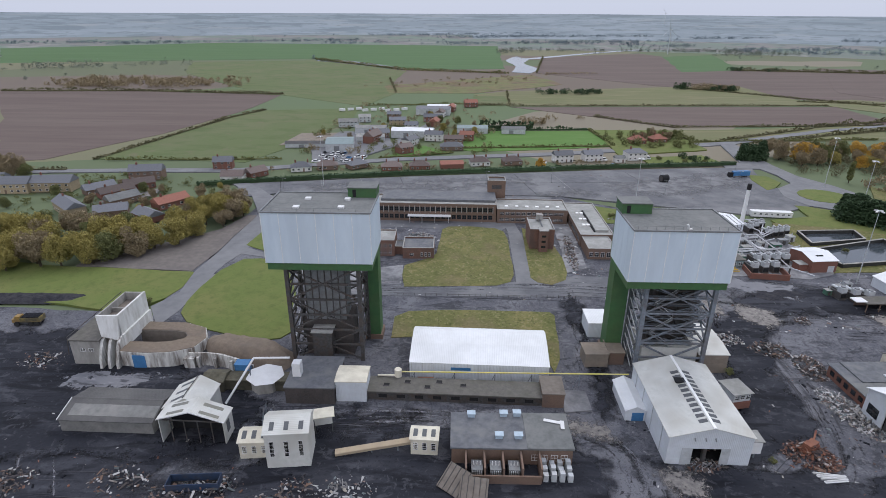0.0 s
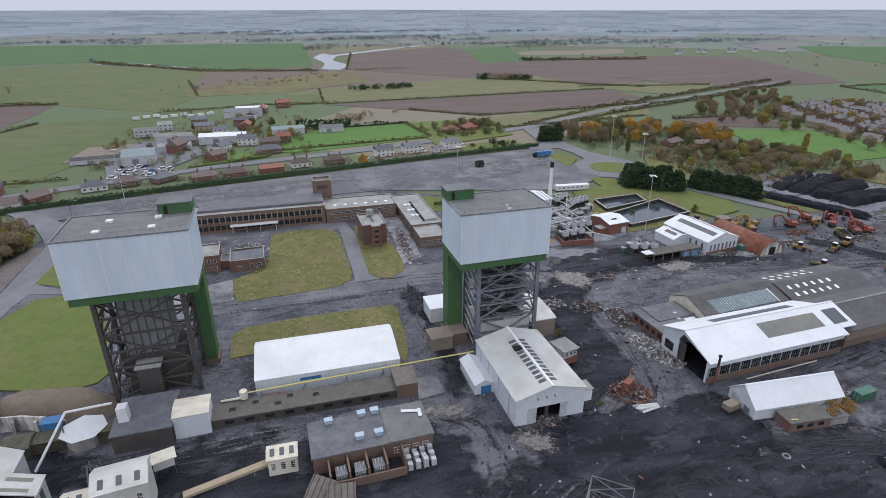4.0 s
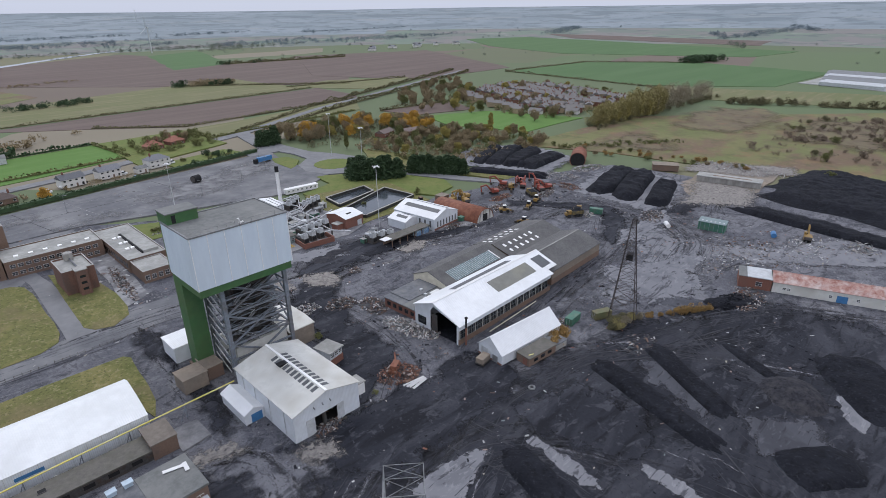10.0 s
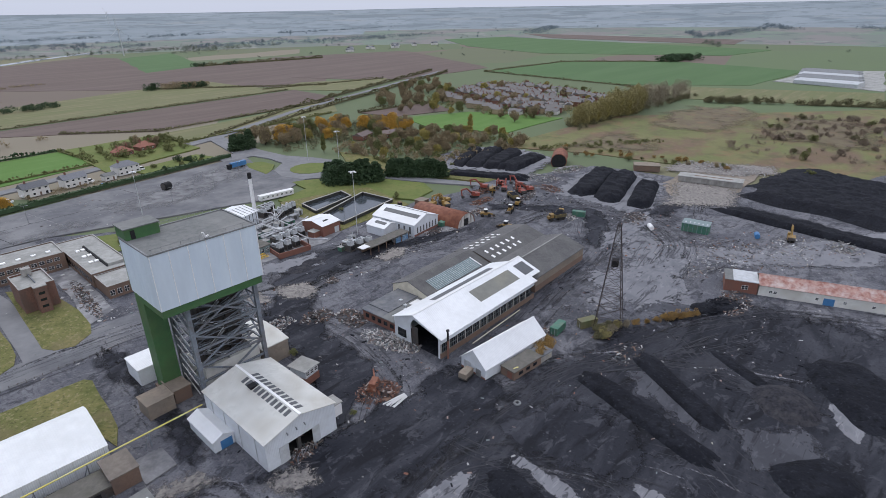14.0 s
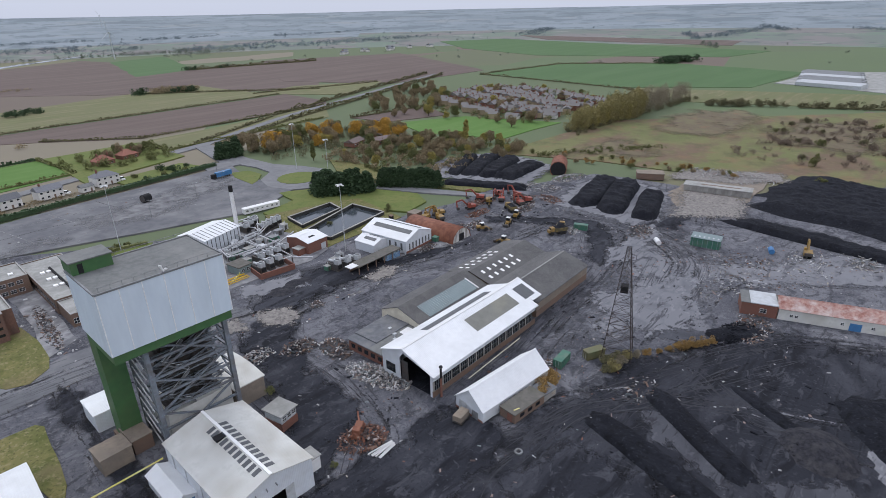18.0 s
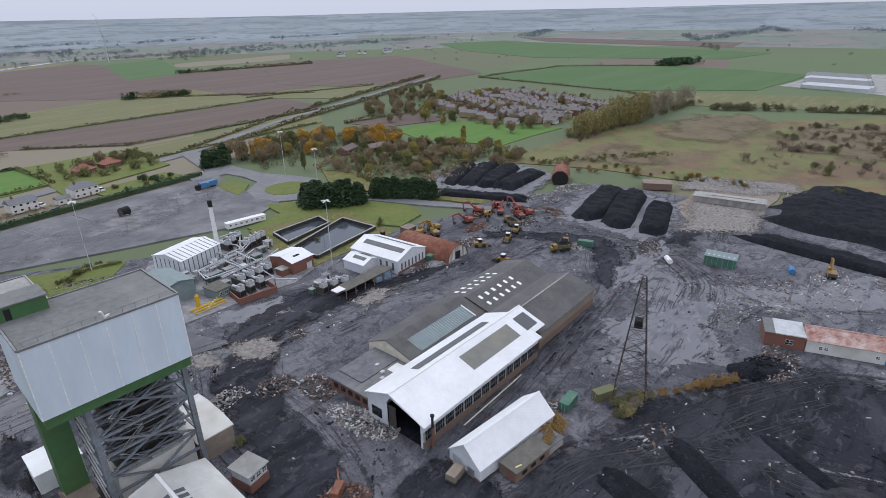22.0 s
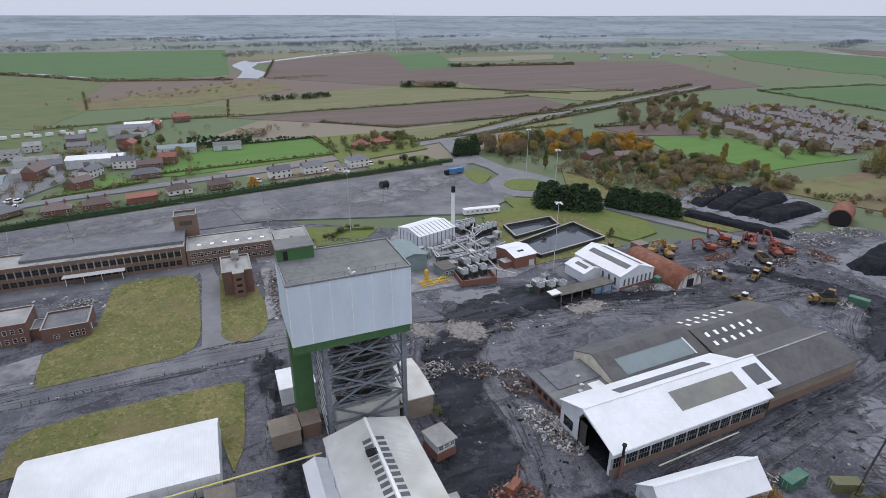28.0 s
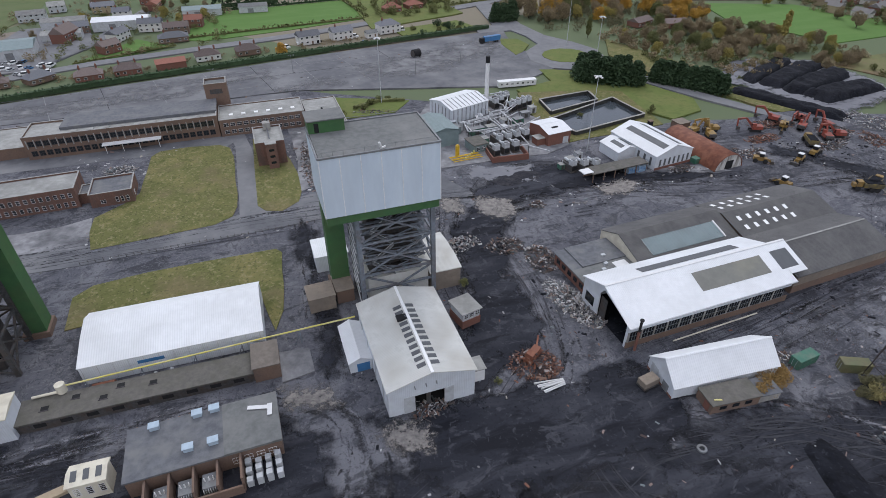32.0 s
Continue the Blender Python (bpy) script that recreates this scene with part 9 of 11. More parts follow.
# ---- pylons and masts ----
def pylon(x, y, w, h, wt_, bays, label, name="lattice_pylon"):
    th = thing(name, x, y, 0.3, 20, label, "pylon")
    def at(z, sx, sy):
        k = (w + (wt_ - w) * z / h) / 2
        return (sx * k, sy * k, z)
    cs = ((-1, -1), (1, -1), (1, 1), (-1, 1))
    for c in cs:
        part("leg", beam(B(), at(0, *c), at(h, *c), 0.15), M["steel_rust"], th)
    zs = [h * (1 - (1 - i / bays) ** 1.25) for i in range(bays + 1)]
    for i in range(bays):
        for q in range(4):
            c, d = cs[q], cs[(q + 1) % 4]
            part("brace", beam(B(), at(zs[i], *c), at(zs[i + 1], *d), 0.085), M["steel_rust"], th)
            part("brace", beam(B(), at(zs[i], *d), at(zs[i + 1], *c), 0.085), M["steel_rust"], th)
            part("tie", beam(B(), at(zs[i + 1], *c), at(zs[i + 1], *d), 0.085), M["steel_rust"], th)
    return th


py = pylon(158.5, 72.5, 8.2, 34, 1.0, 11, "tall dark lattice pylon without wires")
for z in (26, 32):
    part("cross_arm", beam(B(), (-2.2, 0, z), (2.2, 0, z), 0.3), M["steel_dark"], py)
part("equipment_box", bx(B(), -1.2, -1.0, 20.5, 1.2, 1.0, 22.5), M["dark"], py)
p2 = pylon(46.5, 51, 6.4, 27.5, 6.4, 6, "pale steel lattice tower with a flat top", "lattice_tower")
p2.matrix_world = pose(44.4, 51.6, 0.3, 0, 0, 49)
for o in p2.children:
    o.data.materials[0] = M["midgrey"]


def mast(x, y, h, label, head=1.4):
    th = thing("lighting_mast", x, y, 0.3, 0, label, "lighting mast", "tall lighting masts")
    part("pole", tube(B(), (0, 0, 0), (0, 0, h), 0.2, 0.1, 8), M["lightgrey"], th)
    part("crown_ring", tube(B(), (0, 0, h - 0.2), (0, 0, h + 0.1), head * 0.5, n=10), M["lightgrey"], th)
    for k in range(4):
        a = k * 1.5708 + 0.4
        part("floodlight", beam(B(), (0.4 * head * math.cos(a), 0.4 * head * math.sin(a), h), (1.3 * head * math.cos(a), 1.3 * head * math.sin(a), h - 0.3), 0.5, 0.4), M["white"], th)
    return th


m0 = mast(221, 326, 29.5, "very tall pale steel floodlight mast")
for x, y in ((155.5, 194.5), (205.5, 270.5), (93, 271), (-76, 316)):
    copy_thing(m0, pose(x, y, 0.3))
for x, y in ((170.8, 327), (150, 318), (-95, 300), (20, 320), (60, 330), (120, 305), (180, 352)):
    lp = thing("lamp_post", x, y, 0.35, 0, "slim grey lamp post", "lamp post", "car park lamp posts")
    part("pole", tube(B(), (0, 0, 0), (0, 0, 9), 0.12, 0.07, 8), M["midgrey"], lp)
    part("arm", beam(B(), (-1.4, 0, 9), (1.4, 0, 9), 0.12), M["midgrey"], lp)
    part("lantern", bx(B(), 1.0, -0.2, 8.8, 1.8, 0.2, 9.0), M["lightgrey"], lp)


# ---- machines ----
def excavator(x, y, rot, material, label):
    th = thing("excavator", x, y, 0.35, rot, label, "excavator", "parked excavators")
    for s in (-1.4, 0.7):
        part("track", profile(B(), [(s, 0.25), (s + 0.7, 0.25), (s + 0.7, 1.0), (s, 1.0)], -2.2, 2.2), M["rubber"], th)
    part("turntable", tube(B(), (0, 0, 0.9), (0, 0, 1.3), 1.0, n=12), M["dark"], th)
    part("house", bx(B(), -2.6, -1.5, 1.3, 1.4, 1.5, 2.7), material, th)
    part("counterweight", bx(B(), -3.2, -1.4, 1.4, -2.6, 1.4, 2.6), M["steel_dark"], th)
    cab = part("cab", bx(B(), 0.2, 0.5, 2.7, 1.8, 1.5, 3.7), material, th)
    part("cab_glass", bx(B(), 1.8, 0.6, 2.6, 1.86, 1.4, 3.6), M["glass"], cab)
    part("boom", beam(B(), (1.2, -0.2, 2.2), (4.4, -0.2, 5.4), 0.5, 0.8), material, th)
    part("boom", beam(B(), (4.4, -0.2, 5.4), (7.4, -0.2, 4.8), 0.5, 0.7), material, th)
    part("stick", beam(B(), (7.4, -0.2, 5.1), (7.0, -0.2, 1.8), 0.4, 0.55), material, th)
    part("bucket", profile(B(), [(-0.8, 0.4), (0.5, 0.4), (0.5, 1.6), (-0.8, 1.8)], 5.8, 7.2), M["steel_dark"], th)
    part("ram", tube(B(), (1.6, -0.2, 2.6), (4.0, -0.2, 4.4), 0.13, n=8), M["lightgrey"], th)
    return th


e0 = excavator(231, 188, 150, M["orange"], "orange tracked excavator parked in the yard")
for x, y, r in ((251, 183, 30), (257, 190, 200), (252, 172, 60), (246, 194, 120), (262, 181, 80), (258, 172, 150)):
    copy_thing(e0, pose(x, y, 0.35, 0, 0, r))
e1 = excavator(209, 189, 70, M["plant_yellow"], "yellow tracked excavator parked behind a hut")
for x, y, r in ((214, 194, 160), (206, 195, 10), (244, 186, 220), (270.5, 46, 15)):
    copy_thing(e1, pose(x, y, 0.35, 0, 0, r))


M["plant_mud"] = mat("mud_caked_yellow_steel", (0.15, 0.125, 0.07), (0.09, 0.08, 0.055), 0.9, 0.9, stain=(0.30, 0.22, 0.06), stain_scale=0.6, stain_amount=0.6)


def dumper(x, y, rot, label):
    th = thing("dump_truck", x, y, 0.35, rot, label, "dump truck", "site dump trucks")
    part("chassis", bx(B(), -4, -1.0, 1.0, 3.8, 1.0, 1.6), M["steel_dark"], th)
    part("cab", bx(B(), 2.0, -1.1, 1.6, 3.7, 1.1, 3.4), M["plant_yellow"], th)
    part("windscreen", bx(B(), 3.7, -0.9, 2.3, 3.76, 0.9, 3.2), M["glass"], th)
    part("bonnet", bx(B(), 3.76, -0.9, 1.2, 4.8, 0.9, 2.4), M["plant_yellow"], th)
    part("skip_body", profile(B(), [(-1.5, 1.6), (1.5, 1.6), (1.8, 3.2), (-1.8, 3.2)], -4.4, 1.7), M["plant_mud"], th)
    part("load", bx(B(), -4.1, -1.5, 3.2, 1.4, 1.5, 3.4), M["coal"], th)
    for wx in (-3.0, -1.2, 3.2):
        for wy in (-1.5, 0.9):
            part("wheel", tube(B(), (wx, wy, 0.85), (wx, wy + 0.6, 0.85), 0.85, n=14), M["rubber"], th)
    return th


d0 = dumper(229.5, 136, 150, "articulated dump truck in yellow paint caked with dark mud")
for x, y, r in ((-136, 154, 185), (242, 171, 60), (234, 137, 20)):
    copy_thing(d0, pose(x, y, 0.35, 0, 0, r))


def loader(x, y, rot, label):
    th = thing("wheel_loader", x, y, 0.35, rot, label, "loader", "site loaders")
    part("body", bx(B(), -2.8, -1.0, 0.9, 0.6, 1.0, 2.2), M["plant_yellow"], th)
    part("front_frame", bx(B(), 0.6, -0.7, 0.9, 2.0, 0.7, 1.8), M["plant_yellow"], th)
    part("cab", bx(B(), -0.9, -0.8, 2.2, 0.6, 0.8, 3.5), M["dark"], th)
    part("cab_roof", bx(B(), -1.0, -0.9, 3.5, 0.7, 0.9, 3.7), M["white"], th)
    for s in (-0.6, 0.6):
        part("lift_arm", beam(B(), (0.8, s, 1.8), (3.4, s, 0.7), 0.25, 0.4), M["plant_yellow"], th)
    part("bucket", profile(B(), [(-1.4, 0.1), (1.4, 0.1), (1.4, 1.2), (-1.4, 1.2)], 3.3, 4.3), M["steel_dark"], th)
    for wx in (-2.0, 1.4):
        for wy in (-1.4, 0.9):
            part("wheel", tube(B(), (wx, wy, 0.8), (wx, wy + 0.5, 0.8), 0.8, n=14), M["rubber"], th)
    return th


l0 = loader(212, 165, -40, "yellow wheel loader with a raised cab")
for x, y, r in ((205, 148, 100), (236, 163, 20), (225, 160, 200)):
    copy_thing(l0, pose(x, y, 0.35, 0, 0, r))
lo = thing("lorry", 176, 345, 0.4, 8, "blue curtain-sided lorry trailer parked alone", "lorry")
part("trailer", bx(B(), 0, 0, 1.1, 11, 2.5, 3.9), M["blue"], lo)
part("tractor", bx(B(), -2.6, 0.1, 0.6, -0.1, 2.4, 3.2), M["dark"], lo)
for wx in (-1.4, 7.5, 9.0):
    for wy in (0, 2.1):
        part("wheel", tube(B(), (wx, wy, 0.55), (wx, wy + 0.4, 0.55), 0.55, n=12), M["rubber"], lo)
dr = thing("cable_drum", 127, 333, 0.4, 20, "big black steel drum lying in the car park", "drum")
part("drum_shell", tube(B(), (0, 0, 2.2), (4.4, 0, 2.2), 2.2, n=20), M["dark"], dr)
part("drum_end", tube(B(), (-0.1, 0, 2.2), (0.1, 0, 2.2), 1.7, n=20), M["steel_dark"], dr)


# wrecked red machine on the scrap heap
wm = thing("wrecked_machine", 86.5, 104, 1.6, 35, "wrecked rusty red machine on a scrap heap", "machine")
part("chassis", bx(B(), -2.6, -1.1, -0.9, 2.6, 1.1, 0.0), M["rust"], wm)
part("cab", profile(B(), [(-1.0, 0), (1.0, 0), (0.8, 1.7), (-0.9, 1.5)], -2.2, -0.6), M["rust"], wm)
part("engine_cover", bx(B(), -0.5, -0.9, 0, 2.2, 0.9, 0.9), M["debris_rust"], wm)
part("broken_arm", beam(B(), (2.2, 0.3, 0.4), (4.6, 1.2, 1.6), 0.4), M["rust"], wm)


# ---- trees, hedges and scrub ----
def leaves(rs, n, centres, radii, size, squash=1.0):
    """n small tilted leaf sprays on the shells of several clumps; returns points and faces."""
    c = rs.randint(0, len(centres), n)
    d = rs.normal(size=(n, 3))
    d /= np.linalg.norm(d, axis=1)[:, None]
    rad = np.asarray(radii)[c] * (0.55 + 0.5 * rs.random(n) ** 0.6)
    p = np.asarray(centres)[c] + d * rad[:, None] * np.array([1, 1, squash])
    u = rs.normal(size=(n, 3))
    u /= np.linalg.norm(u, axis=1)[:, None]
    v = np.cross(u, rs.normal(size=(n, 3)))
    v /= np.linalg.norm(v, axis=1)[:, None]
    s = size * (0.6 + 0.8 * rs.random(n))[:, None]
    q = np.stack([p - u * s, p + v * s * 0.7, p + u * s, p - v * s * 0.7], 1).reshape(-1, 3)
    q[:, 2] = np.maximum(q[:, 2], 0.05)
    return q


def leaf_mesh(name, q, material):
    me = bpy.data.meshes.new(name)
    n = len(q) // 4
    me.from_pydata([tuple(r) for r in q.tolist()], [], [(4 * i, 4 * i + 1, 4 * i + 2, 4 * i + 3) for i in range(n)])
    me.materials.append(material)
    return me


def tree(kind_, seed, leaf, label, x=0, y=0, h=11.0, group="", name="tree"):
    """Tapered trunk, limbs and a loose crown of leaf sprays."""
    rs = np.random.RandomState(seed)
    th = thing(name, x, y, 0.2, rs.random_sample() * 360, label, "tree", group)
    bm = B()
    if kind_ == "broad":
        tube(bm, (0, 0, -0.3), (0.1, 0.1, h * 0.35), 0.035 * h, 0.022 * h, 7)
        cs, rr = [], []
        for k in range(15):
            a, rad = 2.4 * k + rs.random_sample(), h * (0.08 + 0.24 * rs.random_sample())
            z = h * (0.24 + 0.56 * rs.random_sample())
            c = (rad * math.cos(a), rad * math.sin(a), z)
            cs.append(c)
            rr.append(h * (0.14 + 0.10 * rs.random_sample()))
            tube(bm, (0.1, 0.1, h * 0.3), c, 0.012 * h, 0.004 * h, 5)
        q = leaves(rs, 6800, cs, rr, 0.021 * h)
    elif kind_ == "poplar":
        tube(bm, (0, 0, -0.3), (0, 0, h * 0.9), 0.02 * h, 0.004 * h, 7)
        cs = [(h * 0.03 * math.cos(k * 2.1), h * 0.03 * math.sin(k * 2.1), h * (0.18 + 0.068 * k)) for k in range(12)]
        rr = [h * (0.115 - 0.007 * abs(k - 4)) for k in range(12)]
        for k in range(0, 12, 2):
            tube(bm, (0, 0, cs[k][2] - 0.05 * h), (cs[k][0] * 2, cs[k][1] * 2, cs[k][2] + 0.05 * h), 0.006 * h, 0.002 * h, 5)
        q = leaves(rs, 1200, cs, rr, 0.032 * h, 1.2)
    elif kind_ == "conifer":
        tube(bm, (0, 0, -0.3), (0, 0, h * 0.92), 0.022 * h, 0.004 * h, 7)
        cs = [(h * 0.05 * math.cos(k * 2.4), h * 0.05 * math.sin(k * 2.4), h * (0.10 + 0.055 * k)) for k in range(15)]
        rr = [h * (0.25 - 0.012 * k) for k in range(15)]
        for k in range(0, 15, 3):
            tube(bm, (0, 0, cs[k][2]), (cs[k][0] * 2, cs[k][1] * 2, cs[k][2] + 0.02 * h), 0.006 * h, 0.002 * h, 5)
        q = leaves(rs, 2600, cs, rr, 0.036 * h, 0.9)
    else:  # bush
        for k in range(5):
            tube(bm, (0, 0, -0.2), (0.25 * h * math.cos(k * 1.3), 0.25 * h * math.sin(k * 1.3), 0.6 * h), 0.02 * h, 0.008 * h, 5)
        cs = [(0.42 * h * (rs.random_sample() - 0.5) * 2, 0.42 * h * (rs.random_sample() - 0.5) * 2, h * (0.25 + 0.45 * rs.random_sample())) for k in range(8)]
        rr = [h * (0.2 + 0.16 * rs.random_sample()) for k in range(8)]
        q = leaves(rs, 1500, cs, rr, 0.042 * h)
    part("trunk", bm, M["bark"], th)
    cr = new("crown", leaf_mesh("crown", q, leaf))
    cr.parent = th
    return th


PROTO = {}


def plant(kind_, leaf, x, y, h, label, group="", name="tree"):
    """Copies of a few grown trees, each turned and scaled anew."""
    k = (kind_, leaf, int(abs(x * 7 + y * 13)) % 3)
    rot = (x * 37 + y * 71) % 360
    if k not in PROTO:
        PROTO[k] = tree(kind_, 100 + len(PROTO), M[leaf], label, x, y, 10.0, group, name)
        ob = PROTO[k]
    else:
        ob = copy_thing(PROTO[k], pose(x, y, 0.2, 0, 0, rot))
    s = h / 10.0
    wide = 1.5 if kind_ == "conifer" else 1.0
    ob.scale = (s * wide, s * wide, s * (0.9 + 0.2 * ((x * 3.7 + y * 1.9) % 1)))
    tagged(ob, label)
    return ob


WORDS = {"leaf_yellow": "yellow-green autumn tree with a loose rounded crown", "leaf_orange": "bright orange autumn tree in leaf", "leaf_brown": "brown half-bare autumn tree",
         "leaf_green": "dull green leafy spreading tree", "leaf_dark": "dark evergreen bushy conifer tree", "leaf_reed": "orange-brown scrubby bush", "leaf_scrub": "purplish brown bush", "leaf_hedge": "olive brown bush"}
rnd = random.Random(42)


def grove(n, pts, kinds, h0, h1, gap=4.0, kind_="broad", group=""):
    """n trees scattered inside a polygon, kept apart."""
    got, tries = [], 0
    while len(got) < n and tries < 6000:
        tries += 1
        x, y = rnd.uniform(min(p[0] for p in pts), max(p[0] for p in pts)), rnd.uniform(min(p[1] for p in pts), max(p[1] for p in pts))
        ins = False
        for i in range(len(pts)):
            (xa, ya), (xb, yb) = pts[i], pts[i - 1]
            if (ya > y) != (yb > y) and x < (xb - xa) * (y - ya) / (yb - ya) + xa:
                ins = not ins
        if ins and all((x - a) ** 2 + (y - b) ** 2 > gap * gap for a, b in got):
            got.append((x, y))
            lf = rnd.choice(kinds)
            plant(kind_, lf, round(x, 1), round(y, 1), rnd.uniform(h0, h1), WORDS[lf] if kind_ != "bush" else "low " + lf.split("_")[1] + " bush of loose leafy twigs", group, "tree" if kind_ != "bush" else "bush")


grove(46, [(-200, 192), (-150, 194), (-124, 205), (-118, 225), (-150, 240), (-215, 235)], ["leaf_yellow", "leaf_yellow", "leaf_yellow", "leaf_brown", "leaf_green"], 10, 15, 4.6, group="trees by the yard")
grove(20, [(-128, 232), (-110, 232), (-104, 262), (-112, 288), (-130, 268)], ["leaf_yellow", "leaf_yellow", "leaf_brown"], 9, 13, 4, group="trees by the yard")
grove(26, [(-330, 300), (-262, 290), (-250, 330), (-330, 345)], ["leaf_brown", "leaf_green", "leaf_brown"], 11, 15, 7)
grove(16, [(-240, 262), (-160, 252), (-120, 290), (-125, 325), (-230, 300)], ["leaf_brown", "leaf_green", "leaf_yellow"], 4, 7, 9)
for k in range(11):
    plant("conifer", "leaf_dark", 197 + (k % 6) * 4.2 + (k // 6) * 2, 267 - (k % 6) * 2.9 + (k // 6) * 5, 12.5 + (k * 5 % 4), "tall dark evergreen conifer in a clump", "dark conifers")
for k in range(13):
    plant("conifer", "leaf_dark", 231 + k * 1.55, 254 - k * 2.15 + (k % 2) * 1.4, 11.0 + (k % 3) * 0.5, "clipped dark evergreen conifer in a row", "dark conifer row")
for k in range(6):
    plant("conifer", "leaf_dark", 203 + k * 3.0, 392 + (k % 2) * 5, 11 + (k % 3), "dark evergreen conifer by the road", "roadside conifers")
grove(44, [(222, 380), (262, 360), (345, 345), (345, 385), (275, 425), (225, 412)], ["leaf_orange", "leaf_brown", "leaf_brown", "leaf_green", "leaf_yellow"], 8, 13, 4.5, group="autumn trees by the roundabout")
for x, y, h in ((243, 392, 13), (252, 396, 12), (288, 402, 13), (296, 396, 12), (305, 390, 11), (272, 372, 10), (318, 380, 12), (340, 350, 10)):
    plant("broad", "leaf_orange", x, y, h, WORDS["leaf_orange"], "orange autumn trees")
grove(60, [(248, 330), (262, 282), (300, 250), (345, 232), (372, 252), (360, 300), (335, 335), (300, 345)], ["leaf_brown", "leaf_green", "leaf_brown", "leaf_yellow"], 6, 10, 4.6, group="scrubby woodland")
plant("poplar", "leaf_green", 243, 338, 14, "tall narrow green poplar tree")
plant("poplar", "leaf_yellow", 352, 292, 18, "tall narrow yellow poplar tree")
grove(34, [(425, 10), (600, 40), (620, 110), (520, 120), (440, 90)], ["leaf_scrub", "leaf_scrub", "leaf_hedge", "leaf_green"], 3, 6, 5, "bush", "scrub on the mound")
grove(26, [(340, 200), (362, 150), (368, 100), (380, 105), (372, 190), (352, 235)], ["leaf_green", "leaf_brown", "leaf_reed"], 2, 4, 4, "bush", "scrub at the yard edge")
for x, y, h in ((381, 62, 5.5), (426, 73, 6), (356, 160, 4)):
    plant("bush", "leaf_green", x, y, h, "round green bush on grassland", "", "bush")
for x, y, h in ((164, 66, 2.4), (128.4, 77.6, 4.4), (131, 79, 4.0), (133.5, 80, 3.6), (136, 81, 3.0), (169.5, 61, 2.4), (172, 59.4, 3.0), (174.5, 58, 3.2), (177, 56.6, 3.0), (179.5, 55, 2.6), (182, 53.4, 2.2), (167, 63, 1.8)):
    plant("bush", "leaf_reed", x, y, h, "orange-brown scrubby bush on coal ground", "scrub along the coal yard", "bush")
for x, y, h, lf in ((147.5, 70.6, 3.0, "leaf_hedge"), (150, 69.4, 3.6, "leaf_olive"), (151.5, 72, 3.8, "leaf_hedge"), (153.6, 68.6, 3.4, "leaf_bare"), (155.4, 71.2, 3.6, "leaf_hedge"), (158, 69.4, 3.0, "leaf_olive"), (160.5, 67.6, 2.4, "leaf_bare")):
    plant("bush", lf, x, y, h, "olive brown scrubby bush below a lattice mast", "scrub below the mast", "bush")
for x, y, h in ((84, 266, 3), (88, 270, 3.4), (93, 274, 3), (97, 275, 2.6), (80, 268, 2.5), (72, 262, 3.5), (76, 100, 1.5), (79, 128, 2), (81, 134, 2.4), (171, 226, 2.2), (205, 222, 3), (201, 218, 2.6), (-104, 168, 3), (-106, 165, 2.2)):
    plant("bush", "leaf_green", x, y, h, "small green bush beside the yard", "", "bush")
plant("broad", "leaf_orange", 58, 364, 8, WORDS["leaf_orange"])
grove(8, [(140, 372), (180, 380), (178, 396), (140, 392)], ["leaf_green", "leaf_dark"], 3, 5, 5, "bush")
grove(10, [(140, 446), (178, 452), (196, 470), (150, 478)], ["leaf_green", "leaf_brown"], 6, 10, 6)
grove(16, [(-110, 395), (20, 470), (20, 540), (-40, 560), (-120, 470)], ["leaf_green", "leaf_brown", "leaf_yellow"], 5, 9, 10)
grove(46, [(395, 300), (470, 262), (600, 268), (650, 420), (560, 500), (430, 450)], ["leaf_green", "leaf_brown", "leaf_yellow", "leaf_brown"], 7, 12, 13, group="village trees")
grove(40, [(380, 420), (440, 400), (560, 500), (600, 560), (520, 560), (400, 480)], ["leaf_green", "leaf_brown", "leaf_brown"], 8, 13, 8, group="village trees")


def hedge(pts, w, h, leaf, label, dens=9.0, size=0.5, seed=0, name="hedge", kind="", category="hedge"):
    """A continuous hedge of leaf sprays along a line, over a dense core."""
    rs = np.random.RandomState(seed)
    th = thing(name, 0, 0, 0.2, 0, label, category, "", kind)
    bm = B()
    qs = []
    for a, b in zip(pts[:-1], pts[1:]):
        a, b = np.array(a, float), np.array(b, float)
        L = np.linalg.norm(b - a)
        if kind == "stuff":
            beam(bm, (*a, h * 0.2), (*b, h * 0.2), w * 0.4, h * 0.4)
        else:
            beam(bm, (*a, h * 0.45), (*b, h * 0.45), w * 0.75, h * 0.8)
        n = int(L * dens)
        t = rs.random_sample(n)[:, None]
        nrm = np.array([-(b - a)[1], (b - a)[0]]) / L
        p = np.zeros((n, 3))
        p[:, :2] = a + (b - a) * t + nrm * ((rs.random_sample(n) - 0.5) * w)[:, None]
        p[:, 2] = h * (0.05 + 0.95 * rs.random_sample(n) ** 0.5)
        if kind == "stuff":
            p[:, 2] *= np.array([max(0.25, 0.85 + 0.9 * noise.noise(Vector((q_[0] * 0.05, q_[1] * 0.05, seed)))) for q_ in p])
        qs.append(leaves(rs, n, p.tolist(), [0.3] * n, size))
    part("twig_core", bm, leaf, th)
    cr = new("leafage", leaf_mesh("leafage", np.concatenate(qs), leaf))
    cr.parent = th
    return th


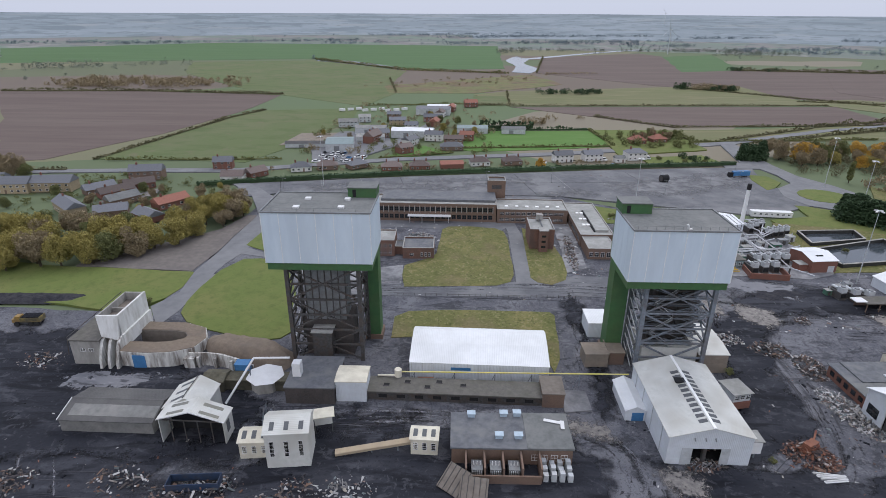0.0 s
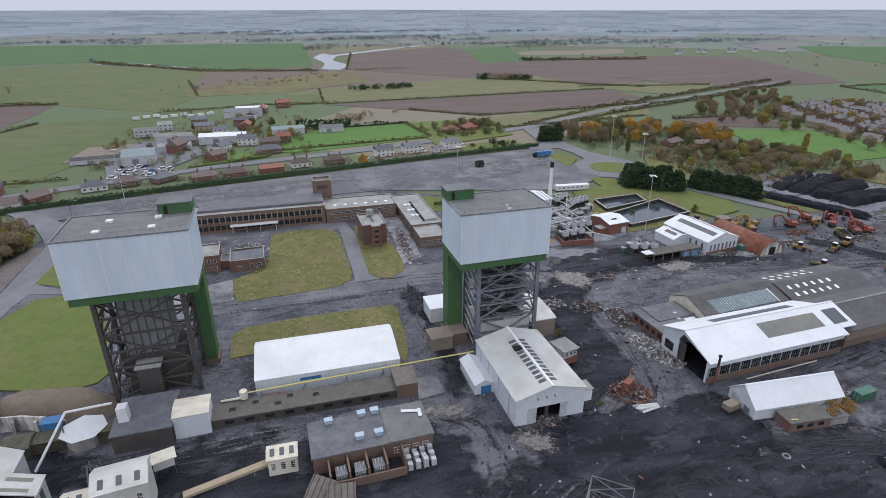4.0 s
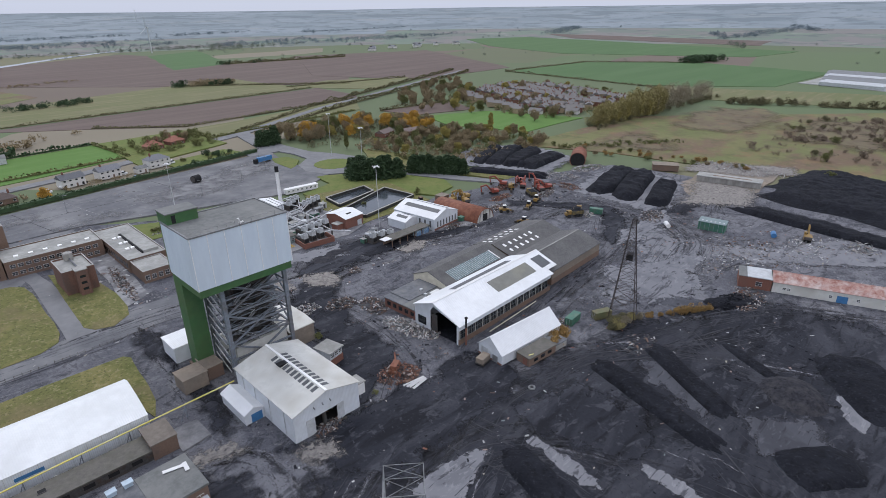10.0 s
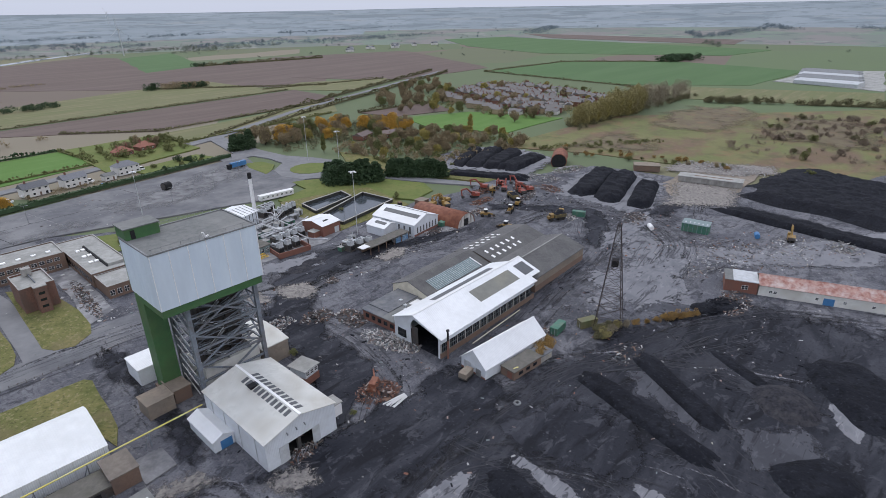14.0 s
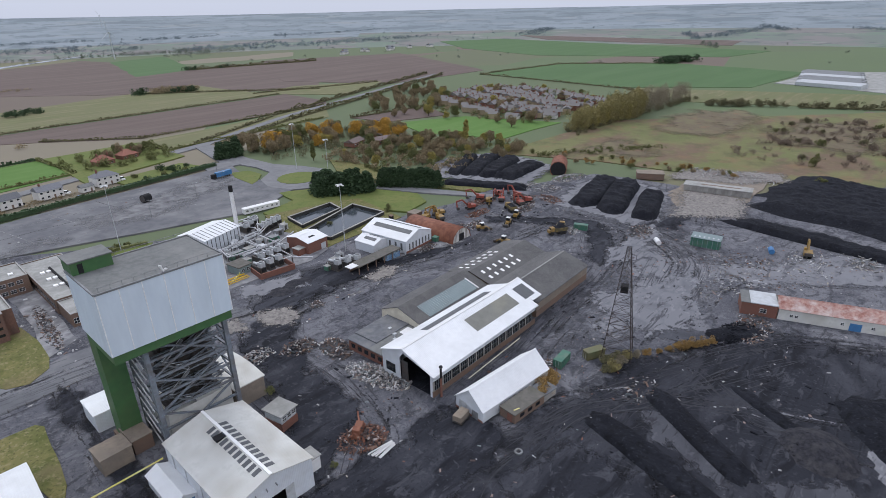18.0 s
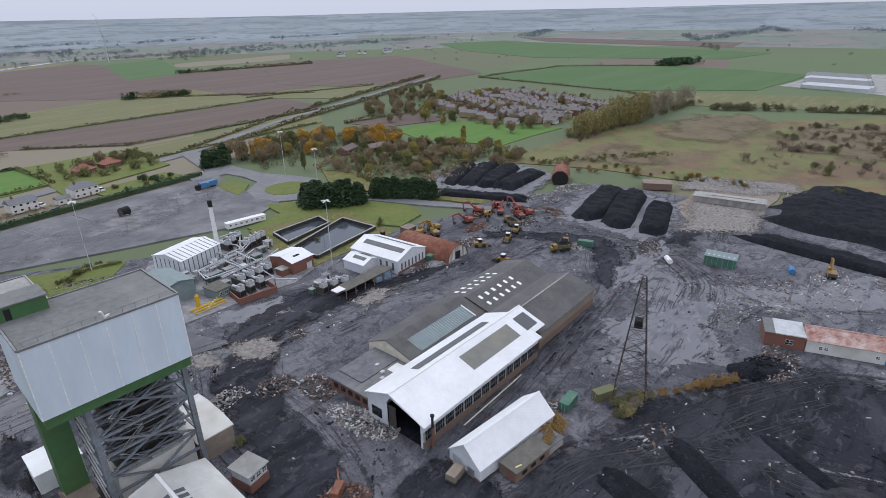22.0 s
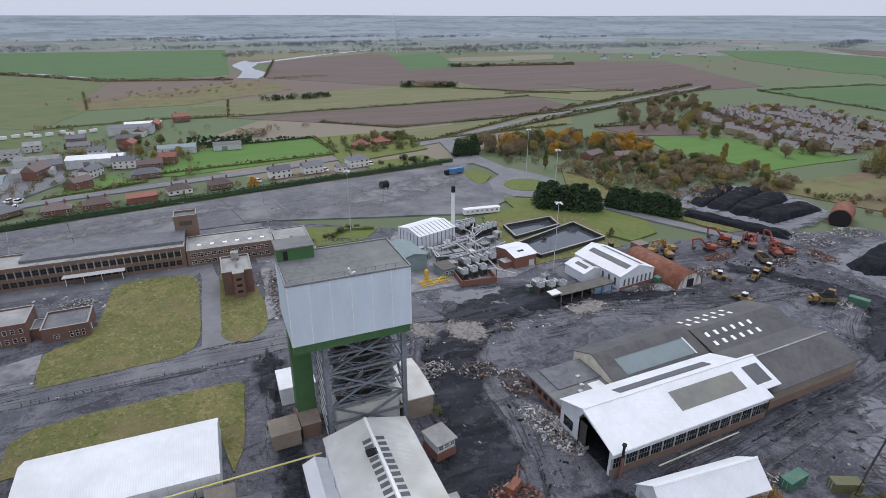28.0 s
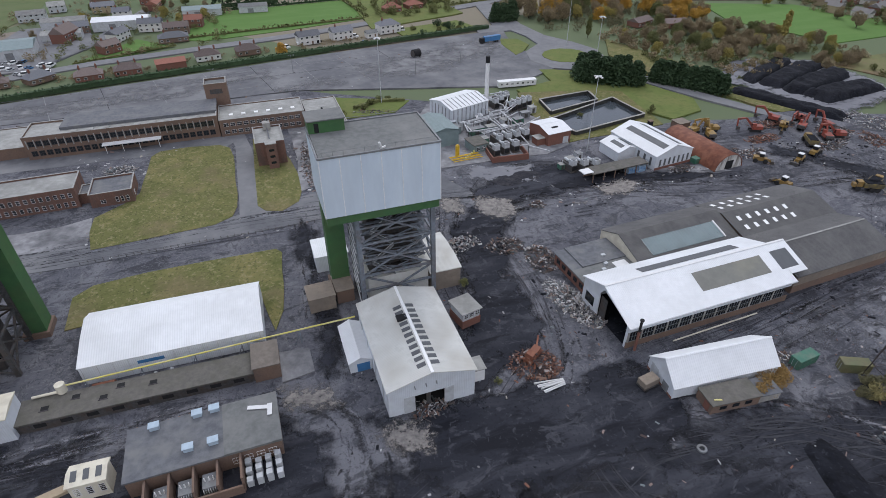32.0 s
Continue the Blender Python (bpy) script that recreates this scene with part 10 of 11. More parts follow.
hedge([(-150, 312), (-128, 320), (-37, 342), (80, 362), (192, 378)], 3.4, 2.8, M["leaf_dark"], "long clipped dark green boundary hedge", 14, 0.5, 1)
hedge([(80, 268), (92, 273), (104, 270)], 2.0, 1.8, M["leaf_green"], "low clipped green hedge on a lawn", 16, 0.3, 2)
for k, (pts, h, lf) in enumerate(([[(-2, 420), (124, 434)], 2.5, "leaf_green"], [[(22, 490), (118, 498)], 4, "leaf_dark"], [[(124, 434), (118, 498)], 3, "leaf_green"], [[(-3, 420), (20, 490)], 2.5, "leaf_green"],
                                  [[(20, 500), (70, 506)], 9, "leaf_dark"], [[(-249, 372), (-219, 546), (-200, 593)], 3, "leaf_hedge"], [[(-240, 372), (-120, 380)], 2.5, "leaf_green"], [[(-53, 386), (-26, 396), (-1, 405)], 2.5, "leaf_green"],
                                  [[(58, 632), (420, 655)], 3, "leaf_hedge"], [[(138, 572), (200, 515), (400, 536)], 2.5, "leaf_hedge"], [[(187, 498), (192, 452), (350, 470)], 3, "leaf_green"], [[(330, 489), (500, 553), (700, 630)], 5, "leaf_hedge"], [[(328, 522), (500, 588), (700, 664)], 5, "leaf_hedge"], [[(216, 458), (325, 518)], 3, "leaf_hedge"], [[(222, 436), (330, 490)], 3.5, "leaf_hedge"],
                                  [[(20, 640), (60, 640), (66, 760)], 3, "leaf_hedge"], [[(403, 688), (580, 648)], 3, "leaf_hedge"], [[(-100, 628), (20, 646)], 3, "leaf_green"], [[(735, 583), (946, 567), (1053, 403)], 3, "leaf_hedge"], [[(640, 240), (700, 330), (735, 583)], 3, "leaf_hedge"],
                                  [[(660, 130), (690, 62), (700, -20)], 4, "leaf_hedge"], [[(364, 446), (462, 436)], 4, "leaf_hedge"], [[(-420, 334), (-250, 345)], 3, "leaf_hedge"], [[(-584, 722), (-418, 733), (-217, 714)], 5, "leaf_hedge"], [[(-105, 905), (-78, 740)], 3, "leaf_hedge"],
                                  [[(200, 1395), (137, 1012)], 5, "leaf_hedge"], [[(310, 818), (483, 655)], 3, "leaf_hedge"], [[(507, 1085), (760, 1042)], 8, "leaf_hedge"], [[(88, 1000), (-92, 1050), (-317, 1300)], 5, "leaf_green"])):
    hedge(pts, 1.6 + 0.22 * h, 0.75 * h, M[lf], "uneven country hedge between fields", 3.0 if h < 4 else 4.0, 0.55 + 0.1 * h, 10 + k, kind="stuff")


def far_wood(name, label, spots, leaf, n, size, seed, rad=0.28, tall=1.0):
    """Far trees, too many to count, as one object."""
    rs = np.random.RandomState(seed)
    qs = []
    for x, y, h, w in spots:
        w *= 0.75
        cs = np.array([[x, y, 0]]) + np.stack([(rs.random_sample(7) - 0.5) * w, (rs.random_sample(7) - 0.5) * w, h * (0.14 + (0.56 if tall == 1 else 0.70) * rs.random_sample(7))], 1)
        qs.append(leaves(rs, int(n * 1.7), cs.tolist(), [h * rad] * 7, size * h * 0.72, tall))
    ob = new(name, leaf_mesh(name, np.concatenate(qs), leaf))
    return tagged(ob, label, "woodland", "", "stuff")


def in_field(x, y):
    """Whether a spot lies in one of the open fields."""
    for crop, pts in FIELD_TABLE:
        ins = False
        for i in range(len(pts)):
            (xa, ya), (xb, yb) = pts[i], pts[i - 1]
            if (ya > y) != (yb > y) and x < (xb - xa) * (y - ya) / (yb - ya) + xa:
                ins = not ins
        if ins:
            return True
    return False


def spread(n, x0, x1, y0, y1, h0, h1, seed, keep=None):
    r = random.Random(seed)
    out = []
    while len(out) < n:
        x, y = r.uniform(x0, x1), r.uniform(y0, y1)
        if keep is None or keep(x, y):
            h = r.uniform(h0, h1)
            out.append((x, y, h, h * r.uniform(0.7, 1.6)))
    return out


def belt(x0, y0, x1, y1, n, w, h0, h1, seed):
    r = random.Random(seed)
    out = []
    for i in range(n):
        t = r.random()
        h = r.uniform(h0, h1)
        out.append((x0 + (x1 - x0) * t + r.uniform(-w, w), y0 + (y1 - y0) * t + r.uniform(-w, w), h, h * 2.2))
    return out


far = lambda x, y: (x - 60) ** 2 + (y - 150) ** 2 > 950 ** 2 and not in_field(x, y)
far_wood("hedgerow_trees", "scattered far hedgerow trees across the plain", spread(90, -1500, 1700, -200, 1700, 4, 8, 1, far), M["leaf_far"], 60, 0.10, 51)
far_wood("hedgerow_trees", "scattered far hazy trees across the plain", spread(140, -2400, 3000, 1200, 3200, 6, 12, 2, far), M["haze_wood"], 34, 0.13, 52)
bl = []
for k in range(34):
    r = random.Random(900 + k)
    a, d = r.uniform(-0.35, 2.6), r.uniform(1300, 2700)
    x, y = 60 + d * math.cos(a), 150 + d * math.sin(a)
    L = r.uniform(200, 900)
    b = r.uniform(-0.3, 0.3) + 0.2
    bl += belt(x, y, x + L * math.cos(b), y + L * math.sin(b), int(L / 9), r.uniform(6, 40), 8, 15, 950 + k)
bl = [p for p in bl if not in_field(p[0], p[1])]
near_ = lambda p: (p[0] - 60) ** 2 + (p[1] - 150) ** 2 < 1650 ** 2
far_wood("woodland_belt", "belts of woodland between fields, green greyed with painted haze", [p for p in bl if near_(p)], M["leaf_far"], 34, 0.12, 53)
far_wood("woodland_belt", "far belts of woodland with haze painted in", [p for p in bl if not near_(p)], M["haze_wood"], 34, 0.12, 54)
ring = []
for k in range(900):
    r = random.Random(3000 + k)
    a, d = r.uniform(-0.6, 2.9), r.uniform(2700, 4300)
    ring.append((60 + d * math.cos(a), 150 + d * math.sin(a), r.uniform(4, 9) + 60 * max(0, (d - 2700) / 2100) ** 1.25, 120))
far_wood("horizon_woods", "woods along the horizon with painted haze", ring, M["haze_wood"], 10, 0.09, 55)
rb = random.Random(611)
far_wood("shelter_belt", "tall yellowing poplars in a shelter belt", [(432 + 105 * t + rb.uniform(-4, 4), 246 - 10 * t + rb.uniform(-6, 6), rb.uniform(13, 19) + 10 * t, rb.uniform(3, 5)) for t in [rb.random() for k in range(90)]], M["leaf_olive"], 340, 0.030, 81, 0.13, 1.5)
far_wood("shelter_belt", "yellow poplars standing out of a shelter belt", [(440 + 80 * t + rb.uniform(-4, 4), 243 - 8 * t + rb.uniform(-5, 5), rb.uniform(10, 16) + 6 * t, rb.uniform(2, 3)) for t in [rb.random() for k in range(22)]], M["leaf_yellow"], 260, 0.028, 83, 0.12, 1.5)
far_wood("shelter_belt", "brown half-bare poplars in a shelter belt", [(500 + 170 * t + rb.uniform(-5, 5), 240 + rb.uniform(-8, 8), rb.uniform(20, 29) - 8 * t, rb.uniform(3, 5)) for t in [rb.random() for k in range(90)]], M["leaf_bare"], 300, 0.020, 82, 0.12, 1.6)
far_wood("shelter_belt", "low olive trees along the heath's far edge", [(628 + 70 * t + rb.uniform(-4, 4), 206 - 150 * t + rb.uniform(-5, 5), rb.uniform(4, 9), rb.uniform(3, 7)) for t in [rb.random() for k in range(90)]], M["leaf_hedge"], 100, 0.09, 98)
far_wood("shelter_belt", "olive scrub under the poplars of a shelter belt", [(425 + 240 * t + rb.uniform(-5, 5), 243 - 8 * t + rb.uniform(-8, 8), rb.uniform(3, 6), rb.uniform(3, 6)) for t in [rb.random() for k in range(110)]], M["leaf_hedge"], 100, 0.10, 99)
far_wood("heath_scrub", "purplish brown scrub on the heath", [(rb.uniform(425, 600), rb.uniform(20, 125), rb.uniform(2, 5), rb.uniform(4, 10)) for k in range(120)], M["leaf_scrub"], 130, 0.09, 91)
far_wood("heath_scrub", "low green scrub along the yard edge", [(345 + 80 * t + rb.uniform(-6, 6), 225 - 60 * t + rb.uniform(-6, 6), rb.uniform(1.5, 3.5), rb.uniform(2, 6)) for t in [rb.random() for k in range(60)]], M["leaf_green"], 80, 0.13, 92)
far_wood("garden_hedges", "shrubs and hedges round the hamlet's gardens", [(rb.uniform(-240, -120), rb.uniform(255, 335), rb.uniform(1.5, 4), rb.uniform(2, 7)) for k in range(120)], M["leaf_green"], 70, 0.13, 93)
far_wood("garden_hedges", "brown shrubs along the road gardens", [(-120 + 240 * t + rb.uniform(-3, 3), 348 + 36 * t + rb.uniform(-4, 7), rb.uniform(1.2, 3), rb.uniform(2, 5)) for t in [rb.random() for k in range(110)]], M["leaf_brown"], 70, 0.13, 94)
inside = lambda x, y: (x - 305) * 0.55 + (y - 290) < 62 and (x - 250) * 0.9 + (y - 262) > -4 and x - 300 < (y - 200) * 0.7 + 40
far_wood("scrub_wood", "dense brown undergrowth between the trees", spread(190, 248, 368, 240, 345, 2.5, 5.5, 83, inside), M["leaf_brown"], 90, 0.12, 84)
far_wood("scrub_wood", "brown undergrowth below the autumn trees", [(rb.uniform(226, 342), rb.uniform(352, 402), rb.uniform(2.5, 6), rb.uniform(3, 8)) for k in range(110)], M["leaf_hedge"], 100, 0.09, 101)
far_wood("scrub_wood", "dense green undergrowth between the trees", spread(90, 248, 368, 240, 345, 2.5, 5, 85, inside), M["leaf_green"], 90, 0.12, 86)
far_wood("garden_trees", "garden trees and shrubs among the estate houses", spread(150, 432, 640, 285, 470, 3, 7, 87), M["leaf_green"], 60, 0.12, 88)
far_wood("garden_trees", "brown garden trees and shrubs among the houses", spread(120, 432, 640, 285, 470, 3, 7, 89), M["leaf_brown"], 60, 0.12, 90)
far_wood("garden_trees", "trees and shrubs round the red-roofed houses", [(rb.uniform(122, 190), rb.uniform(428, 482), rb.uniform(3, 8), rb.uniform(3, 7)) for k in range(50)], M["leaf_green"], 110, 0.09, 95)
far_wood("garden_trees", "trees between the lane's houses and yards", [(rb.uniform(-115, 30), rb.uniform(392, 500), rb.uniform(2.5, 6.5), rb.uniform(3, 7)) for k in range(70)], M["leaf_green"], 90, 0.09, 96)
far_wood("garden_trees", "brown trees between the lane's houses and yards", [(rb.uniform(-115, 40), rb.uniform(392, 620), rb.uniform(2.5, 6.5), rb.uniform(3, 7)) for k in range(70)], M["leaf_brown"], 90, 0.09, 97)
far_wood("copse", "brown scrub copse on rough ground", belt(-100, 800, 120, 940, 50, 40, 2, 5, 61) + belt(-560, 800, -330, 820, 110, 45, 7, 12, 62) + belt(330, 800, 375, 790, 26, 7, 7, 10, 63) + belt(60, 520, 130, 560, 10, 8, 5, 8, 64), M["leaf_brown"], 70, 0.13, 56)
far_wood("copse", "dark green clump of trees in open fields", belt(305, 805, 312, 806, 5, 4, 8, 10, 65) + belt(345, 790, 375, 786, 12, 4, 7, 9, 66) + belt(1040, 420, 1110, 395, 30, 10, 9, 14, 67) + belt(110, 740, 185, 750, 24, 6, 5, 8, 68) + belt(450, 1100, 620, 1060, 8, 6, 6, 9, 69), M["leaf_dark"], 90, 0.13, 57)
far_wood("reed_bank", "brown scrub along the river bank", belt(90, 1000, -95, 1050, 60, 8, 2, 5, 70) + belt(-95, 1050, -310, 1300, 60, 10, 2, 5, 71) + belt(150, 990, 230, 1010, 40, 12, 2, 4, 72), M["leaf_brown"], 40, 0.16, 58)


# ---- houses ----
def house(x, y, rot, L, W, e, r, wall, roof, label, hip=False, chim=1, storeys=1, group=""):
    th = thing("house", x, y, 0.2, rot, label, "house", group)
    part("wall", bx(B(), 0, 0, 0, L, W, e), wall, th)
    bm = B()
    o = 0.4
    k = W / 2 if hip else -o
    lo = [bm.verts.new(p) for p in ((-o, -o, e - 0.05), (L + o, -o, e - 0.05), (L + o, W + o, e - 0.05), (-o, W + o, e - 0.05))]
    hi = [bm.verts.new((k if hip else -o, W / 2, r)), bm.verts.new((L - k if hip else L + o, W / 2, r))]
    for f in ((lo[0], lo[1], hi[1], hi[0]), (lo[2], lo[3], hi[0], hi[1]), (lo[1], lo[2], hi[1]), (lo[3], lo[0], hi[0]), (lo[3], lo[2], lo[1], lo[0])):
        bm.faces.new(f)
    part("roof", bm, roof, th)
    for q in range(chim):
        c = part("chimney", bx(B(), L * (0.2 + 0.6 * q), W / 2 - 0.4, r - 0.8, L * (0.2 + 0.6 * q) + 0.9, W / 2 + 0.4, r + 1.1), M["brick"], th)
        part("chimney_pot", tube(B(), (L * (0.2 + 0.6 * q) + 0.45, W / 2, r + 1.1), (L * (0.2 + 0.6 * q) + 0.45, W / 2, r + 1.6), 0.15, n=8), M["tile_red"], c)
    n = max(2, int(L / 3.2))
    for s in range(storeys):
        for q in range(n):
            z = 0.9 + s * 2.6
            if s == 0 and q == n // 2:
                part("door", bx(B(), L * (q + 0.35) / n, -0.06, 0, L * (q + 0.35) / n + 1.0, 0.0, 2.1), M["brick_brown"], th)
                continue
            wdw = part("window", bx(B(), L * (q + 0.28) / n, -0.07, z, L * (q + 0.28) / n + 1.5, -0.005, z + 1.2), M["white"], th)
            part("pane", bx(B(), L * (q + 0.28) / n + 0.12, -0.09, z + 0.12, L * (q + 0.28) / n + 1.38, -0.07, z + 1.08), M["glass"], wdw)
    return th


for x, y, rt in ((70, 379, 10), (91, 382.5, 10)):
    house(x, y, rt, 13, 8, 5.0, 7.6, M["render_white"], M["slate"], "white rendered house with a grey slate roof", False, 1, 2, "white roadside houses")
house(122, 387, 10, 14, 9, 5.2, 8.0, M["render_white"], M["slate"], "large white rendered house with a hipped grey roof", True, 1, 2, "white roadside houses")
house(112, 381, 10, 7, 5, 3.0, 4.6, M["render_white"], M["roof_felt"], "white flat-roofed extension beside a house", False, 0, 1)
for x, y, rt, mt, rf in ((-46, 351, 8, "brick", "tile_brown"), (-28, 354, 8, "brick", "tile_brown"), (12, 366, 10, "render_white", "tile_brown"), (34, 369, 10, "brick_brown", "tile_brown"), (-104, 346, 14, "render_white", "slate"), (-88, 351, 14, "brick_brown", "tile_brown"), (-66, 353, 40, "brick_brown", "slate")):
    house(x, y, rt, 13, 8.5, 2.9, 5.8, M[wall_] if (wall_ := mt) else None, M[rf], "low bungalow with a hipped tiled roof", True, 2, 1, "roadside bungalows")
rr_ = thing("red_roofed_store", -8, 357, 0.2, 8, "low store with a pinkish red roof", "outbuilding")
part("wall", bx(B(), 0, 0, 0, 15, 9, 3.4), M["brick"], rr_)
part("roof", profile(B(), [(-0.3, 3.4), (9.3, 3.4), (4.5, 5.0)], -0.3, 15.3), M["tile_red"], rr_)
for x, y in ((140, 440), (158, 446)):
    house(x, y, 12, 12, 9, 3.2, 6.6, M["brick"], M["tile_red"], "brick house with a hipped red tiled roof", True, 2, 1, "red-roofed houses")
house(-10, 412, 5, 17, 9, 3.0, 5.8, M["brick_brown"], M["slate"], "long stone bungalow with a grey roof", True, 1, 1)
house(-24, 446, -8, 14, 8, 5.2, 8.0, M["render_white"], M["slate"], "white farmhouse with a grey slate roof", False, 2, 2)
house(4, 448, -8, 11, 8, 5.0, 7.6, M["brick"], M["tile_red"], "red brick house with a red tiled roof", False, 1, 2)
house(-63, 430, 70, 16, 9, 6.0, 10, M["brick"], M["tile_brown"], "tall red brick farm building", False, 1, 2)
house(10, 622, 10, 14, 9, 5, 8, M["brick"], M["tile_red"], "red brick house at the lane end", False, 1, 2)
for k, (x, y, rt, wl_, rf) in enumerate(((-38, 398, 40, "brick", "tile_brown"), (-34, 424, 60, "render_white", "slate"), (-8, 432, 0, "brick_brown", "tile_brown"), (-70, 452, 10, "brick_brown", "slate"), (-44, 490, -5, "render_white", "slate"), (-16, 506, 80, "brick", "tile_red"), (-60, 512, 4, "stone", "slate"), (-30, 532, -6, "brick", "slate"), (-12, 556, 78, "render_white", "tile_brown"), (-66, 545, 0, "brick_brown", "slate"), (-2, 590, 80, "brick", "tile_red"), (-104, 500, 5, "lightgrey", "old_grey"), (-90, 525, 8, "lightgrey", "roof_pale"))):
    house(x, y, rt, 11 + k % 4 * 2, 8, 4.6, 7.2, M[wl_], M[rf], "house or store with a pitched roof beside the lane", False, 1 if k < 11 else 0, 2, "buildings along the lane")
patch("garden_ground", [(120, 402), (192, 424), (186, 500), (122, 498)], M["lawn"], 0.36, "green gardens round the red-roofed houses", "garden", 10, 1.5)
# settlement left of the yard
for x, y, rt, L, W, e, r, wl_, rf, st_ in ((-206, 268, -40, 22, 9, 4.6, 7.5, "stone", "slate", 1), (-262, 292, 5, 24, 10, 5.5, 9, "stone", "slate", 2), (-238, 296, 5, 22, 10, 5.5, 9, "stone", "slate", 2), (-270, 305, 0, 9, 8, 5.2, 8, "stone", "slate", 2), (-196, 322, 10, 19, 9, 5.6, 9, "brick_brown", "slate", 2),
                                         (-176, 254, 25, 15, 9, 3.2, 6, "brick_brown", "slate", 1), (-158, 256, -35, 15, 9, 3.2, 6, "brick", "slate", 1), (-150, 268, 55, 17, 9, 3.2, 6, "brick", "tile_red", 1), (-178, 272, 55, 16, 8, 3.2, 6, "brick_brown", "roof_felt", 1),
                                         (-190, 284, 50, 18, 8, 3.2, 6, "brick", "tile_brown", 1), (-202, 290, 50, 16, 8, 3.2, 6, "brick_brown", "slate", 1), (-186, 300, 35, 16, 8, 3.4, 6.2, "brick", "tile_brown", 1), (-140, 322, 5, 13, 9, 3.4, 6.4, "render_white", "tile_brown", 1), (-124, 330, 50, 12, 9, 3.2, 6, "brick", "tile_brown", 1), (-156, 350, 10, 12, 8, 5, 8, "brick", "slate", 2)):
    house(x, y, rt, L, W, e, r, M[wl_], M[rf], "house of " + {"stone": "buff stone", "brick": "red brick", "brick_brown": "brown brick", "render_white": "white render"}[wl_] + " with a pitched roof", False, 1, st_, "houses of the hamlet")
# lorry yard and workshops up the lane
for x, y, rt, L, W, h, rf, lab in ((-94, 402, 8, 20, 26, 6, "bluegreen", "green-roofed workshop by a lorry yard"), (-52, 456, -4, 34, 14, 6, "white_sheet", "long white-roofed industrial shed beside the lane"), (-84, 470, 2, 26, 12, 5, "old_grey", "grey-roofed industrial shed beside the lorry yard"), (-78, 440, 2, 22, 9, 4, "roof_pale", "low pale-roofed farm store building"),
                                   (-40, 570, -4, 34, 20, 6, "slate", "grey-roofed industrial shed up the lane"), (2, 478, -2, 26, 12, 4.5, "bluegreen", "green-roofed stable block near the lane"), (-128, 416, 4, 34, 5, 3, "old_grey2", "row of low dark stables"), (40, 478, -3, 20, 10, 4, "roof_felt", "low farm building among conifers"), (-30, 600, 0, 30, 10, 4, "white_sheet", "small white-roofed store shed")):
    g = thing("industrial_shed", x, y, 0.2, rt, lab, "shed")
    part("wall", bx(B(), 0, 0, 0, L, W, h), M["lightgrey"], g)
    part("roof", profile(B(), [(-0.3, h), (W + 0.3, h), (W / 2, h + 1.8)], -0.3, L + 0.3), M[rf], g)
    part("door", bx(B(), L * 0.3, -0.08, 0, L * 0.3 + 4, 0, h * 0.75), M["midgrey"], g)
patch("lorry_yard", [(-98, 378), (-70, 380), (-48, 425), (-58, 480), (-98, 480), (-110, 420)], M["road"], 0.33, "pale concrete lorry yard", "yard", 10, 0.8)
patch("paddock", [(-135, 425), (-98, 430), (-95, 475), (-130, 470)], M["soil"], 0.31, "bare earth paddock", "paddock", 10, 0.8)


def car(x, y, rot, material, label, name="car", s=1.0, group="parked cars"):
    th = thing(name, x, y, 0.36, rot, label, name, group)
    part("body", profile(B(), [(-0.85 * s, 0.3), (0.85 * s, 0.3), (0.85 * s, 0.85 * s), (-0.85 * s, 0.85 * s)], -2.1 * s, 2.1 * s), material, th)
    part("cabin", profile(B(), [(-0.8 * s, 0.85 * s), (0.8 * s, 0.85 * s), (0.62 * s, 1.45 * s), (-0.62 * s, 1.45 * s)], -1.3 * s, 0.9 * s), M["glass"], th)
    part("car_roof", bx(B(), -1.1 * s, -0.6 * s, 1.45 * s, 0.7 * s, 0.6 * s, 1.5 * s), material, th)
    for wx in (-1.3 * s, 1.3 * s):
        for wy in (-0.9 * s, 0.7 * s):
            part("wheel", tube(B(), (wx, wy, 0.32), (wx, wy + 0.2, 0.32), 0.32, n=10), M["rubber"], th)
    return th


cars = [car(-86, 386, 10, M["white"], "white parked delivery van", "van", 1.4), car(-80, 396, 40, M["dark"], "dark parked family car"), car(-90, 378, 100, M["lightgrey"], "silver parked family car"), car(108, 372, 15, M["blue"], "blue parked family car")]
for k in range(26):
    c = cars[(0, 0, 1, 2, 0, 3)[k % 6]]
    x, y = ((-94 + (k % 7) * 5, 372 + (k // 7) * 12) if k < 18 else (60 + (k - 18) * 11, 377 + (k - 18) * 2.2))
    copy_thing(c, pose(x + (k * 3.3 % 2), y + (k * 1.7 % 3), 0.36, 0, 0, (k * 47) % 180))
for k in range(9):
    cv_ = thing("caravan", -118 + (k % 11) * 8 + (k // 11) * 3, 588 + 5 * (k % 3) + 10 * (k // 11), 0.2, (k * 23) % 40, "white parked touring caravan", "caravan", "stored caravans")
    part("shell", bx(B(), -3, -1.1, 0.4, 3, 1.1, 2.6), M["white"], cv_)
    part("roof", bx(B(), -2.8, -1.0, 2.6, 2.8, 1.0, 2.75), M["white"], cv_)

